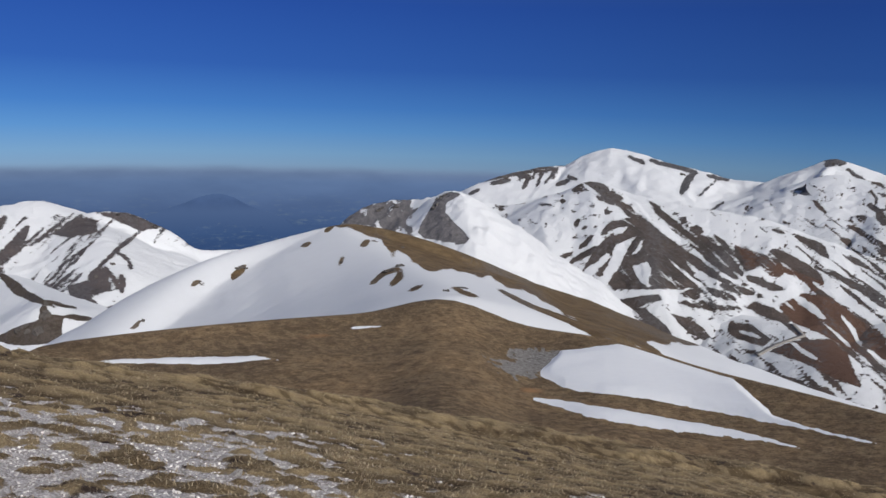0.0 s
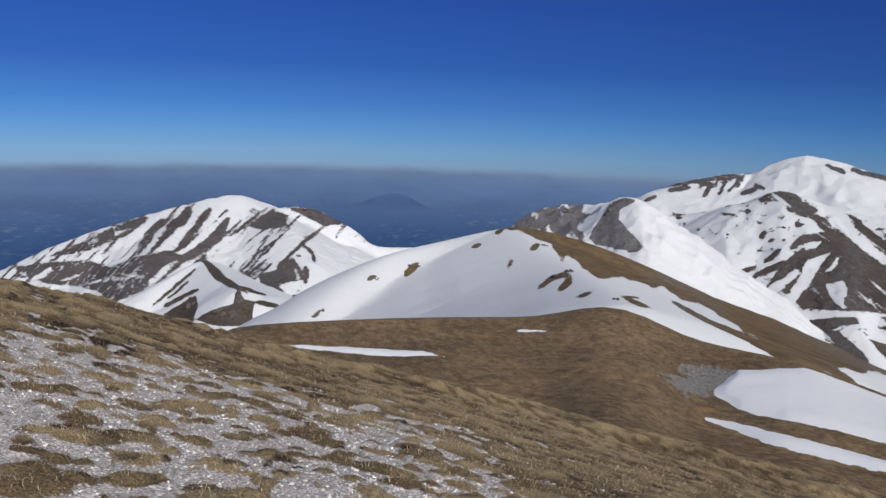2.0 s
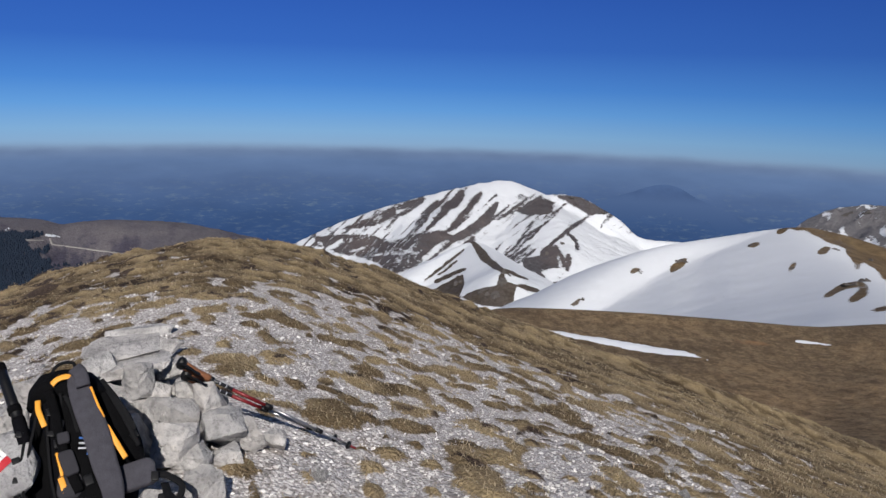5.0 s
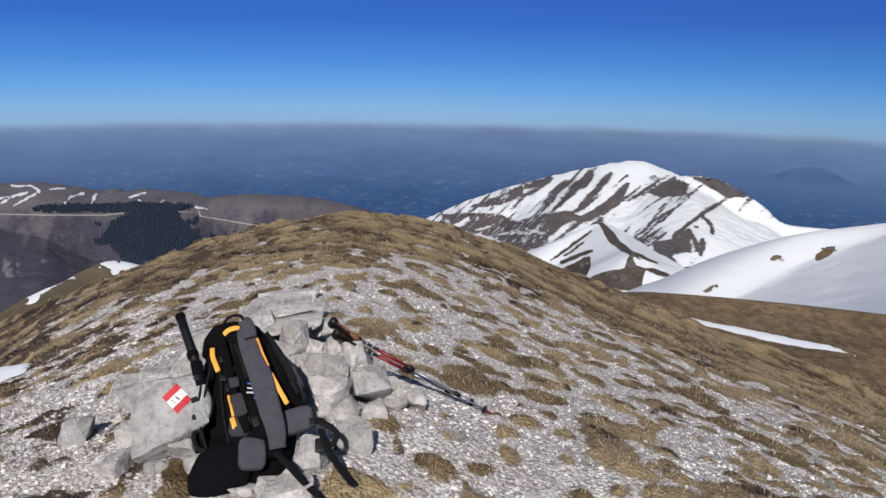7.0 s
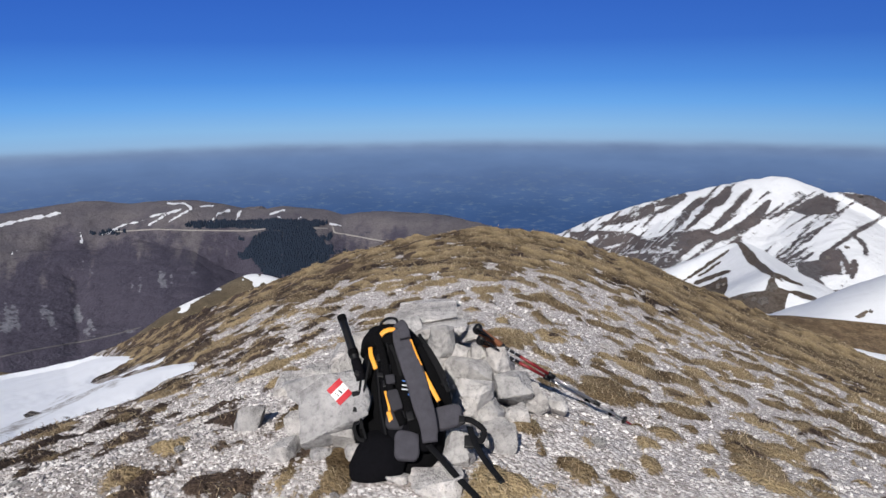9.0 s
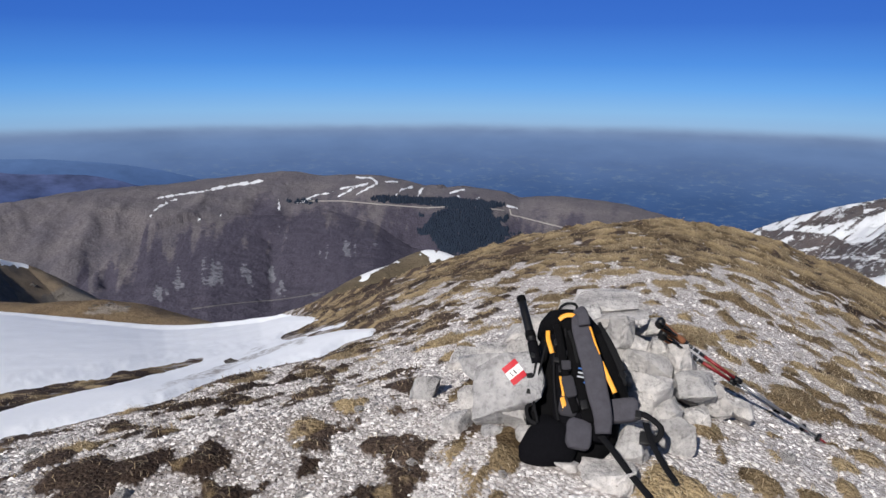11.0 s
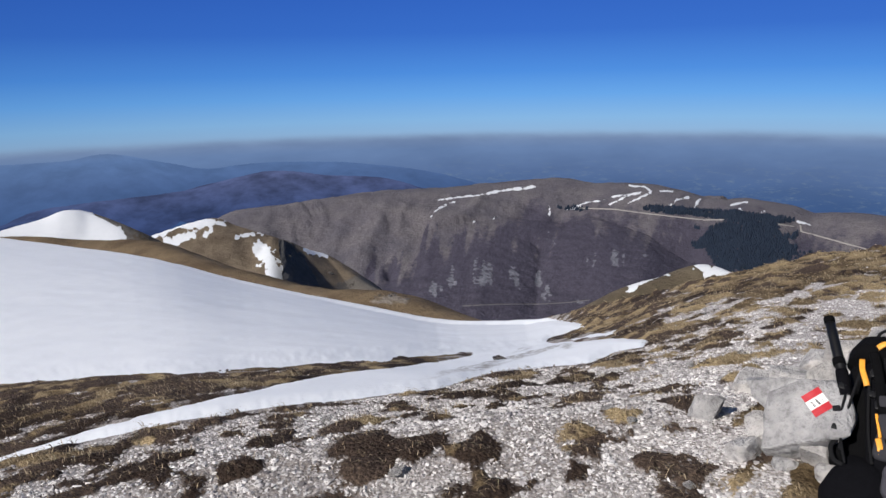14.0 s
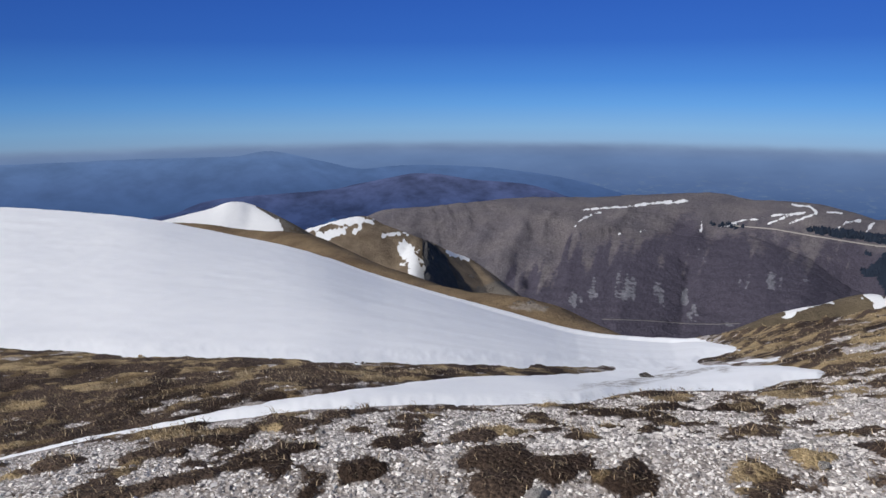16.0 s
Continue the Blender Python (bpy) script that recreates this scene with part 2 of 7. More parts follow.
def ground_z(x, y, rough=True):
    dx, dy = x - CX, y - CY
    r = np.maximum(np.hypot(dx, dy), 1e-3)
    az = np.degrees(np.arctan2(dy, dx))
    z3, rb, eb, q, rc, ef = (spoke(k, az) for k in (1, 2, 3, 4, 5, 6))
    # the summit's cap, as far as its brow
    e0 = np.degrees(np.arctan2(z3, 3.0))
    rr = np.clip(r, 3, rb)
    s = (rr ** -q - 3.0 ** -q) / (rb ** -q - 3.0 ** -q)
    z = rr * np.tan(np.radians(e0 + (eb - e0) * s))
    z = np.where(r < 3, -1.58 + (z3 + 1.58) * step(0, 3, r), z)
    over = np.maximum(r - rb, 0)
    cap = z - np.where(rb < 25, 0.46, 0.62) * over * over / (over + 0.12 * rb + 1) - np.where(rb < 25, 0.20, 0.0) * over * step(0, 6, over) * step(30, 12, over)
    # the brown meadow below, as far as its edge
    rm = np.clip(r, 5, rc)
    mead = rm * np.tan(np.radians(ef + (rm / rc - 1) * 14.5))
    past = np.maximum(r - rc, 0)
    mead = mead - 0.62 * past * past / (past + 0.12 * rc + 1)
    mead = np.where(r > 25, mead, -400.0)
    k = 0.6
    d = np.clip(0.5 + 0.5 * (mead - cap) / k, 0, 1)
    z = cap * (1 - d) + mead * d + k * d * (1 - d) * 0.5
    z = np.maximum(z, valley(r) - 6)
    if rough:
        z = z + fbm(x / 2.2, y / 2.2, 3, 4) * 0.05 * step(0.5, 4, r) * (1 - step(40, 160, r)) + fbm(x / 0.35, y / 0.35, 5, 3) * 0.014 * (1 - step(15, 40, r)) + broad(x, y, r, az)
    return z


def broad(x, y, r, az):
    """Gentle swells of the meadow and the snowfield."""
    return fbm(x / 14, y / 14, 8, 3) * 0.5 * step(22, 70, r) * (1 - step(0.75, 1.0, r / edge_of(az)))


def edge_of(az):
    """How far the summit's own ground reaches."""
    return np.where(np.asarray(az) % 360 < 150, spoke(5, az), spoke(2, az))


def polar(az, r):
    a, b = np.meshgrid(np.radians(az), r)
    return (CX + b * np.cos(a)).ravel(), (CY + b * np.sin(a)).ravel()


def az_of(x, y):
    return np.degrees(np.arctan2(y - CY, x - CX)) % 360


def angles(x, y, z):
    """Bearing, and slope angle from eye level, of places on the ground."""
    return np.degrees(np.arctan2(y - CY, x - CX)) % 360, np.degrees(np.arctan2(z, np.hypot(x - CX, y - CY)))


def field_inside(b, e, x, y):
    """Positive where the great snowfield and its tail lie."""
    lo_main = np.interp(b, [189, 191, 196, 199, 204.5, 209.7, 223, 238, 243, 250], [-14.6, -16.2, -17.4, -18.0, -18.5, -19.0, -19.4, -18.4, -17.5, -16.8])
    lo_tail = np.interp(b, [187.5, 189, 191, 193, 196, 200.6, 205, 214, 223, 238, 250], [-15.2, -16.9, -17.4, -18.6, -19.0, -19.8, -21.2, -22.0, -22.6, -23.4, -24.2])
    hi_tail = np.interp(b, [187.5, 189, 196, 204.5, 214, 223, 238, 250], [-15.4, -16.2, -16.8, -18.7, -19.9, -21.4, -23.0, -23.9])
    rag = fbm(b * 0.9, e * 2.5, 71, 5) * 0.30 + fbm(b * 4, e * 8, 73, 2) * 0.08
    main = e - lo_main + rag * 0.7
    tail = np.minimum(e - lo_tail + 0.12, hi_tail - e + 0.12) * 2.0 + rag * 0.7
    hi = np.interp(b, [186.5, 189, 190.5, 193, 196, 198], [-17.2, -15.9, -15.25, -15.05, -14.6, 0])
    strip = np.abs(e - np.interp(b, [189, 190, 195, 197], [-14.8, -15.05, -16.5, -16.9])) - np.interp(b, [189, 191, 195, 196.5], [0.3, 0.22, 0.12, -0.6]) + 0.5 * rag
    return np.minimum(np.minimum(np.maximum(main, tail), (hi - e) * 1.5 + rag * 0.6) * 1.6, strip * 3.0)


def turf_cover(x, y):
    """How grassy the summit is: 0 bare gravel, 1 closed turf."""
    dx, dy = x - CX, y - CY
    r = np.hypot(dx, dy)
    az = np.degrees(np.arctan2(dy, dx)) % 360
    e = np.degrees(np.arctan2(ground_z(x, y, False), np.maximum(r, 0.01)))
    base = np.interp(az, [100, 112, 120, 132, 150, 165, 180, 190, 215, 245], [0.86, 0.68, 0.53, 0.45, 0.43, 0.43, 0.44, 0.45, 0.48, 0.51], period=360)
    rim = np.interp(az, [100, 116, 122.6, 129, 136, 142, 149, 155, 161, 168, 174, 180, 185, 189, 192, 205], [-27, -25.0, -23.2, -20.4, -18.2, -16.2, -14, -12, -11, -10.6, -11.5, -13, -14, -16.4, -17, 0], period=360)
    cover = base + (0.74 - base) * step(-0.8, 1.8, e - rim) + 0.15 * step(20, 50, r) + 0.25 * step(6.5, 10, r) * step(158, 140, az) - 0.09 * step(4.5, 3.0, r) * step(150, 165, az) + 0.05 * step(184, 194, az)
    cover = cover - 1.2 * step(-0.1, 0.9, 1 - np.hypot((az - 109.6 + 0.5 * (e + 16.3)) / 3.9, (e + 16.3) / 1.7) + 0.8 * fbm(x / 4, y / 4, 49, 5, 0.65)) * (r > 20)
    # the brown wedge between the snowfield and its tail
    lo = np.interp(az, [204, 214, 223, 238, 250], [-18.8, -20.2, -21.6, -23.1, -23.9])
    wedge = step(203, 206, az) * step(lo - 0.05, lo + 0.2, e) * step(256, 252, az) * (r < 40)
    return np.maximum(cover, 0.80 * wedge)


def tussocks(x, y, cell, seed):
    """Round tufts scattered one to a cell: 1 at a tuft's heart, 0 at its rim."""
    ix, iy = np.floor(x / cell), np.floor(y / cell)
    out = np.full(np.shape(x), -1.0)
    for i in (-1, 0, 1):
        for j in (-1, 0, 1):
            cx, cy = ix + i, iy + j
            px, py = (cx + lattice(cx, cy, seed)) * cell, (cy + lattice(cx, cy, seed + 1)) * cell
            size = cell * (0.22 + 0.36 * lattice(cx, cy, seed + 2))
            out = np.maximum(out, 1 - np.hypot(x - px, (y - py) * 1.25) / size)
    return out


def cushions(x, y):
    """The tufts' own shape, about 0.6 at their hearts and below 0 between them."""
    wx, wy = x + 0.07 * fbm(x / 0.16, y / 0.16, 45, 2), y + 0.07 * fbm(x / 0.16, y / 0.16, 46, 2)
    return np.clip(np.maximum(tussocks(wx, wy, 0.36, 201), tussocks(wx, wy, 0.22, 211) - 0.12), -0.5, 0.6)


# the larger mats and tufts beside the path: x, y, radius
HEATH_MATS = [(-3.52, -0.6, 0.11), (-2.99, -0.75, 0.11), (-2.96, -1.04, 0.1), (-2.93, -1.24, 0.09), (-3.02, -0.1, 0.08), (-3.7, -0.1, 0.11), (-2.89, -0.33, 0.06), (-2.86, -2.63, 0.11), (-3.14, -2.71, 0.09), (-2.71, -2.08, 0.1), (-2.28, -2.85, 0.07), (-2.17, -2.59, 0.09), (-3.35, -2.0, 0.11), (-2.6, -1.62, 0.08), (-2.77, -1.13, 0.11), (-3.06, -0.98, 0.08)]
STRAW_TUFTS = [(-3.38, -1.47, 0.16), (-2.98, -0.85, 0.07), (-4.73, -0.81, 0.12), (-3.18, -0.4, 0.06), (-3.03, -0.08, 0.06), (-4.66, 0.06, 0.12), (-4.17, 0.12, 0.11), (-3.02, 0.36, 0.07), (-3.29, 1.22, 0.11), (-3.03, 1.2, 0.09), (-2.82, 0.94, 0.09), (-5.5, 2.33, 0.12), (-4.7, 2.11, 0.09), (-4.53, 2.33, 0.13)]
STRAW_TUFTS += [(-5.65, 2.53, 0.19), (-5.25, 2.68, 0.11), (-4.57, 2.46, 0.16), (-5.55, 3.35, 0.16), (-5.08, 3.02, 0.08), (-4.56, 3.25, 0.14), (-3.84, 2.28, 0.12), (-3.68, 2.47, 0.12), (-4.4, 2.02, 0.11), (-3.61, 2.8, 0.1), (-4.63, 3.87, 0.17), (-3.68, 3.68, 0.12)]


def mats(x, y, rows):
    """1 at the heart of the nearest mat, 0 at its ragged rim, down to -1 away from it."""
    x, y = np.asarray(x, float), np.asarray(y, float)
    wx, wy = x + 0.05 * fbm(x / 0.12, y / 0.12, 251, 3), y + 0.05 * fbm(x / 0.12, y / 0.12, 253, 3)
    out = np.full(np.shape(x), -1.0)
    for a, b, r in rows:
        out = np.maximum(out, 1 - np.hypot(wx - a, wy - b) / r)
    return out


def turf_field(x, y, tuft=None):
    """Patchy cover, over one half where turf grows."""
    tuft = cushions(x, y) if tuft is None else tuft
    ragged = step(166, 186, az_of(x, y))
    near = step(4.6, 3.4, np.hypot(x - CX, y - CY))
    own = 0.75 * np.clip(np.maximum(mats(x, y, HEATH_MATS), mats(x, y, STRAW_TUFTS)) + 0.15, 0, 0.6) - 0.07 * near
    return own + 0.5 + (0.62 - 0.40 * ragged) * tuft + (turf_cover(x, y) - 0.5) * 1.25 + 0.26 * fbm(x / 0.9, y / 0.9, 43, 3) + (0.30 + 0.55 * ragged) * fbm(x / (0.30 - 0.09 * ragged), y / (0.25 - 0.06 * ragged), 48, 5, 0.62)


def turf_lift(turf, tuft, r):
    """How far the turf's cushions stand over the gravel."""
    return (0.010 * step(0.45, 0.85, turf) + 0.026 * step(0.45, 0.8, turf) * np.clip(tuft + 0.15, 0, 0.7)) * (1 - step(18, 40, r))


def hummocks(x, y):
    """Larger wind-combed tussocks on the grassy slope: 1 at their hearts, below 0 between."""
    u, v = 0.82 * x + 0.57 * y, -0.57 * x + 0.82 * y
    u, v = u + 0.25 * fbm(x / 0.7, y / 0.7, 221, 3), v + 0.25 * fbm(x / 0.7, y / 0.7, 223, 3)
    return np.clip(np.maximum(tussocks(u * 0.55, v, 0.62, 225), tussocks(u * 0.6, v, 0.95, 231) - 0.08), -0.6, 0.9)


def heath_field(x, y):
    """Dark dwarf heath among the turf, over one half where it grows."""
    az = np.degrees(np.arctan2(y - CY, x - CX)) % 360
    own = 0.5 * np.clip(mats(x, y, HEATH_MATS) + 0.3, 0, 0.8) - 0.7 * np.clip(mats(x, y, STRAW_TUFTS) + 0.1, 0, 0.8)
    return own + fbm(x / 0.26, y / 0.26, 47, 4, 0.6) * 0.70 + np.interp(az, [100, 150, 175, 188, 195, 206, 215, 250], [0.22, 0.26, 0.36, 0.54, 0.64, 0.68, 0.68, 0.68], period=360) + 0.16 * step(4.2, 2.6, np.hypot(x - CX, y - CY)) * step(166, 182, az) - 0.16 * step(5.5, 8.0, np.hypot(x - CX, y - CY)) * step(198, 206, az)


# ---- the ground: one sheet from the summit to the horizon ----
def mat_ground():
    m, n, l, b = graph("summit_ground")
    v = coords(n, l)
    turf, far, heath, soil, hump = attribute(n, "turf"), attribute(n, "far"), attribute(n, "heath"), attribute(n, "soil"), attribute(n, "hump")
    n1 = tex_noise(n, l, v, 9, 5, 0.65)
    n6 = tex_noise(n, l, v, 2.6, 5, 0.7)
    n2 = tex_noise(n, l, v, 55, 4, 0.65)
    n3 = tex_noise(n, l, v, 0.9, 6, 0.65)
    n4 = tex_noise(n, l, v, 0.06, 5, 0.6)
    cells = []
    for size in (22, 58, 130):
        q = n.new("ShaderNodeTexVoronoi")
        q.inputs["Scale"].default_value = size
        l.new(v, q.inputs["Vector"])
        cells.append(q)
    grit = ramp(n, l, cells[1].outputs["Color"], [(0.1, (0.42, 0.395, 0.385)), (0.45, (0.575, 0.545, 0.535)), (0.8, (0.72, 0.69, 0.68))])
    grit = mixed(n, l, 0.5, grit, ramp(n, l, cells[2].outputs["Color"], [(0.1, (0.40, 0.375, 0.365)), (0.5, (0.58, 0.55, 0.54)), (0.9, (0.73, 0.70, 0.69))]))
    grit = mixed(n, l, 0.8, grit, ramp(n, l, cells[1].outputs["Distance"], [(0.3, (1.05, 1.05, 1.05)), (0.75, (0.45, 0.42, 0.40))]), "MULTIPLY")
    grit = mixed(n, l, ramp(n, l, n1, [(0.50, (0, 0, 0)), (0.70, (0.75, 0.75, 0.75))]), grit, (0.24, 0.205, 0.18))
    grit = mixed(n, l, maths(n, l, "MULTIPLY", soil, mapped(n, l, n6, 0.30, 0.62, 0.35, 1.0)), grit, ramp(n, l, n2, [(0.3, (0.060, 0.047, 0.040)), (0.55, (0.20, 0.175, 0.16)), (0.75, (0.42, 0.39, 0.37))]))
    sod = ramp(n, l, n2, [(0.25, (0.115, 0.083, 0.050)), (0.5, (0.235, 0.180, 0.108)), (0.75, (0.375, 0.295, 0.185))])
    dark = ramp(n, l, n2, [(0.3, (0.022, 0.016, 0.014)), (0.6, (0.078, 0.056, 0.044)), (0.8, (0.20, 0.15, 0.105))])
    # shade between the tufts is painted: sod darkened in the gaps, lightened at hearts
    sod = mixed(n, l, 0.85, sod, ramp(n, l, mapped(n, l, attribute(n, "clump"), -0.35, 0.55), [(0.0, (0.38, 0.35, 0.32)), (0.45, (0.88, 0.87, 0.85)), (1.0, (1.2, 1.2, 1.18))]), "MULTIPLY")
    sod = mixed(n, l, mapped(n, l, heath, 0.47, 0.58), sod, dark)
    # likewise painted shade between the larger hummocks
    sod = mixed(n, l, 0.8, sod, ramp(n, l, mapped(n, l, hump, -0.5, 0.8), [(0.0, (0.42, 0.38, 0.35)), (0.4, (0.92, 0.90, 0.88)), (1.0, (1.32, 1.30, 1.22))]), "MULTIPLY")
    mead = ramp(n, l, n3, [(0.25, (0.120, 0.086, 0.057)), (0.5, (0.178, 0.132, 0.085)), (0.75, (0.255, 0.198, 0.128))])
    mead = mixed(n, l, 0.6, mead, ramp(n, l, n4, [(0.3, (0.55, 0.50, 0.47)), (0.5, (0.9, 0.85, 0.78)), (0.7, (1.45, 1.3, 1.1))]), "MULTIPLY")
    n5 = tex_noise(n, l, v, 0.28, 5, 0.7)
    mead = mixed(n, l, 0.32, mead, ramp(n, l, n5, [(0.33, (0.42, 0.40, 0.38)), (0.5, (1, 1, 1)), (0.68, (1.55, 1.5, 1.35))]), "MULTIPLY")
    mead = mixed(n, l, 0.75, mead, ramp(n, l, n1, [(0.3, (0.35, 0.35, 0.35)), (0.7, (1.5, 1.5, 1.5))]), "MULTIPLY")
    mead = mixed(n, l, 0.7, mead, ramp(n, l, n6, [(0.34, (0.45, 0.44, 0.43)), (0.5, (1, 1, 1)), (0.66, (1.5, 1.48, 1.42))]), "MULTIPLY")
    grit = mixed(n, l, far, grit, ramp(n, l, n6, [(0.35, (0.10, 0.09, 0.08)), (0.6, (0.26, 0.25, 0.24)), (0.7, (0.42, 0.41, 0.40))]))
    # the meadow carries the hummocks' painted shade more weakly
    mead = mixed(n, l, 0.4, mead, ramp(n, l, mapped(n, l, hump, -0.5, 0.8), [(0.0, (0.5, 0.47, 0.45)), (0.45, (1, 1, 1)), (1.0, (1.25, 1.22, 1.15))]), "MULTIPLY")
    mead = mixed(n, l, mapped(n, l, attribute(n, "rust"), 0.3, 0.9), mead, mixed(n, l, n1, (0.20, 0.105, 0.052), (0.38, 0.22, 0.11)))
    grass = mixed(n, l, far, sod, mead)
    edge = maths(n, l, "ADD", turf, maths(n, l, "MULTIPLY", maths(n, l, "SUBTRACT", n2, 0.5), 0.5))
    edge = mapped(n, l, edge, 0.44, 0.58)
    l.new(mixed(n, l, edge, grit, grass), b.inputs["Base Color"])
    b.inputs["Roughness"].default_value = 0.95
    b.inputs["Specular IOR Level"].default_value = 0.1
    h = maths(n, l, "SUBTRACT", maths(n, l, "ADD", maths(n, l, "MULTIPLY", n1, 0.7), maths(n, l, "MULTIPLY", n2, 0.3)), maths(n, l, "MULTIPLY", cells[1].outputs["Distance"], 0.35))
    bumped(n, l, b, h, 0.8, 0.03)
    return m


AZ = np.concatenate([np.arange(72, 256, 0.25), np.arange(256, 432, 2.0)])
RINGS = np.concatenate([[0.001, 0.2, 0.4], np.geomspace(0.6, 160, 400), np.geomspace(172, 4850, 44)])
gx, gy = polar(AZ, RINGS)
gz = ground_z(gx, gy)
gr = np.hypot(gx - CX, gy - CY)
tuft = cushions(gx, gy)
turf = np.where(gr < 130, turf_field(gx, gy, tuft), 1.0)
g_az, g_el = angles(gx, gy, ground_z(gx, gy, False))
bare = np.where((g_az > 186) & (g_az < 258), 1 - step(-0.6, 0.1, field_inside(g_az, g_el, gx, gy)), 1.0)
gz = gz + bare * turf_lift(turf, tuft, gr) - np.where((g_az > 186) & (g_az < 258) & (gr < 110), 0.12 * step(0.3, 1.4, field_inside(g_az, g_el, gx, gy)), 0.0)
heath = heath_field(gx, gy)
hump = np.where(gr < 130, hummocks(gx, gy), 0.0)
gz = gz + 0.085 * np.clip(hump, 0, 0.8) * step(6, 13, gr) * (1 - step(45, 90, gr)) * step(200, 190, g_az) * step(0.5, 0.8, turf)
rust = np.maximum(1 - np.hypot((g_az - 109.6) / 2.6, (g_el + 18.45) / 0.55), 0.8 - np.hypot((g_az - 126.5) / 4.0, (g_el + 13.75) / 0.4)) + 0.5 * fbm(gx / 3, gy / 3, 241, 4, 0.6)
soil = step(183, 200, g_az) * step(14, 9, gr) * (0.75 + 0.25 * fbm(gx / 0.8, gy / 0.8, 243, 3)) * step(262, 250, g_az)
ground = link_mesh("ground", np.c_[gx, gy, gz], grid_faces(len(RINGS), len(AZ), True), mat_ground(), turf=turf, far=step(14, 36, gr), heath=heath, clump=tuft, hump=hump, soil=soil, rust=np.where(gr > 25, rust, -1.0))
tagged(ground, "stony mountain summit with pale limestone gravel and dry turf", "ground", kind="structure")


# ---- snow lying on the summit ----
def mat_snow():
    m, n, l, b = graph("snow")
    v = coords(n, l)
    f = tex_noise(n, l, v, 1.2, 6, 0.6)
    g = tex_noise(n, l, v, 14, 4, 0.6)
    c = mixed(n, l, f, (0.745, 0.765, 0.80), (0.815, 0.83, 0.855))
    dirt = maths(n, l, "MULTIPLY", attribute(n, "dirt"), mapped(n, l, g, 0.35, 0.6))
    l.new(mixed(n, l, dirt, c, (0.30, 0.28, 0.26)), b.inputs["Base Color"])
    b.inputs["Roughness"].default_value = 0.7
    b.inputs["Specular IOR Level"].default_value = 0.25
    bumped(n, l, b, maths(n, l, "ADD", f, maths(n, l, "MULTIPLY", g, 0.25)), 0.22, 0.05)
    return m


M_SNOW = mat_snow()


def snow_lying(name, az0, az1, r0, r1, inside, thick, label, n_az=420, n_r=170, dirt=None):
    """A snow sheet on the ground where inside(bearing, slope angle, x, y) is positive, thinning out to its edge."""
    az, r = np.linspace(az0, az1, n_az), np.geomspace(r0, r1, n_r)
    x, y = polar(az, r)
    z = ground_z(x, y, False)
    far_r = np.hypot(x - CX, y - CY)
    zg = z + fbm(x / 2.2, y / 2.2, 3, 4) * 0.05 * step(0.5, 4, far_r) * (1 - step(40, 160, far_r)) + broad(x, y, far_r, az_of(x, y))
    b, e = angles(x, y, z)
    m = inside(b, e, x, y)
    m = np.minimum(m, (edge_of(b) * 1.02 - far_r) * 0.3) if name != "snowfield" else m
    d = dirt(b, e) if dirt else np.zeros(len(x))
    zz = zg - 0.014 - 0.0008 * far_r + (thick + 0.014 + (0.0012 if name == "snowfield" else 0.002) * far_r) * step(-0.25, 2.2 if name == "snowfield" else 1.6, m)
    faces = grid_faces(n_r, n_az)
    keep = (m[faces] > -0.25).all(1)
    v, f, a = kept(np.c_[x, y, zz], faces, keep, {"dirt": d})
    return tagged(link_mesh(name, v, f, M_SNOW, **a), label, "snow", kind="structure")


def between(lo, hi, scale):
    """Inside the band between two edges, each given as rows of bearing and slope angle."""
    la, lv = np.array(lo).T
    ha, hv = np.array(hi).T

    def inside(b, e, x, y):
        rag = fbm(b * 1.3, e * 4, 61, 5, 0.6) * 0.30
        m = np.minimum(e - np.interp(b, la, lv), np.interp(b, ha, hv) - e)
        m = np.minimum(m, np.minimum(b - max(la[0], ha[0]), min(la[-1], ha[-1]) - b) * 0.6)
        return m * scale + rag * scale * 0.35
    return inside


snow_lying("snow_strip", 128, 144, 55, 112, between([(129, -15.6), (137, -14.95), (143, -14.1)], [(129, -15.4), (131, -14.75), (137, -14.15), (143, -13.75)], 2.5), 0.15, "long thin strip of old snow on brown meadow")
snow_lying("snow_spot", 120, 124.5, 80, 116, between([(120.4, -13.45), (123.9, -13.55)], [(120.4, -13.2), (123.9, -13.2)], 4), 0.12, "small oval patch of snow in the meadow", 90, 60)
snow_lying("snow_bank", 76, 110, 34, 112, between([(76, -21.3), (84.6, -20.4), (92.4, -19.7), (98.4, -19.1), (107, -18.4), (109.2, -17.4)], [(76, -20.6), (84.7, -20.0), (90, -19.4), (92, -18.9), (94.4, -17.0), (98, -14.0), (107.3, -15.3), (109.2, -17.0)], 2.0), 0.22, "broad white snow bank at the edge of the meadow")
snow_lying("snow_tongue", 88, 111, 34, 90, between([(89.5, -21.3), (98.4, -21.0), (104.7, -20.4), (109.8, -19.2)], [(89.5, -21.1), (94.4, -20.15), (98.4, -19.8), (106.9, -18.95), (109.8, -18.8)], 2.2), 0.15, "narrow tapering tongue of snow on dry grass")


snow_lying("snowfield", 187, 256, 2.6, 100, field_inside, 0.022, "wide smooth snowfield with a ragged melting edge", 480, 220,
           dirt=lambda b, e: step(0.05, 0.45, fbm((b - 198) * 0.55, (e + 0.32 * b) * 4.5, 79, 4, 0.6) + 0.35 - 0.9 * np.abs(e + 18.25 + (b - 198) * 0.33)) * step(207, 202, b) * step(190, 194, b))


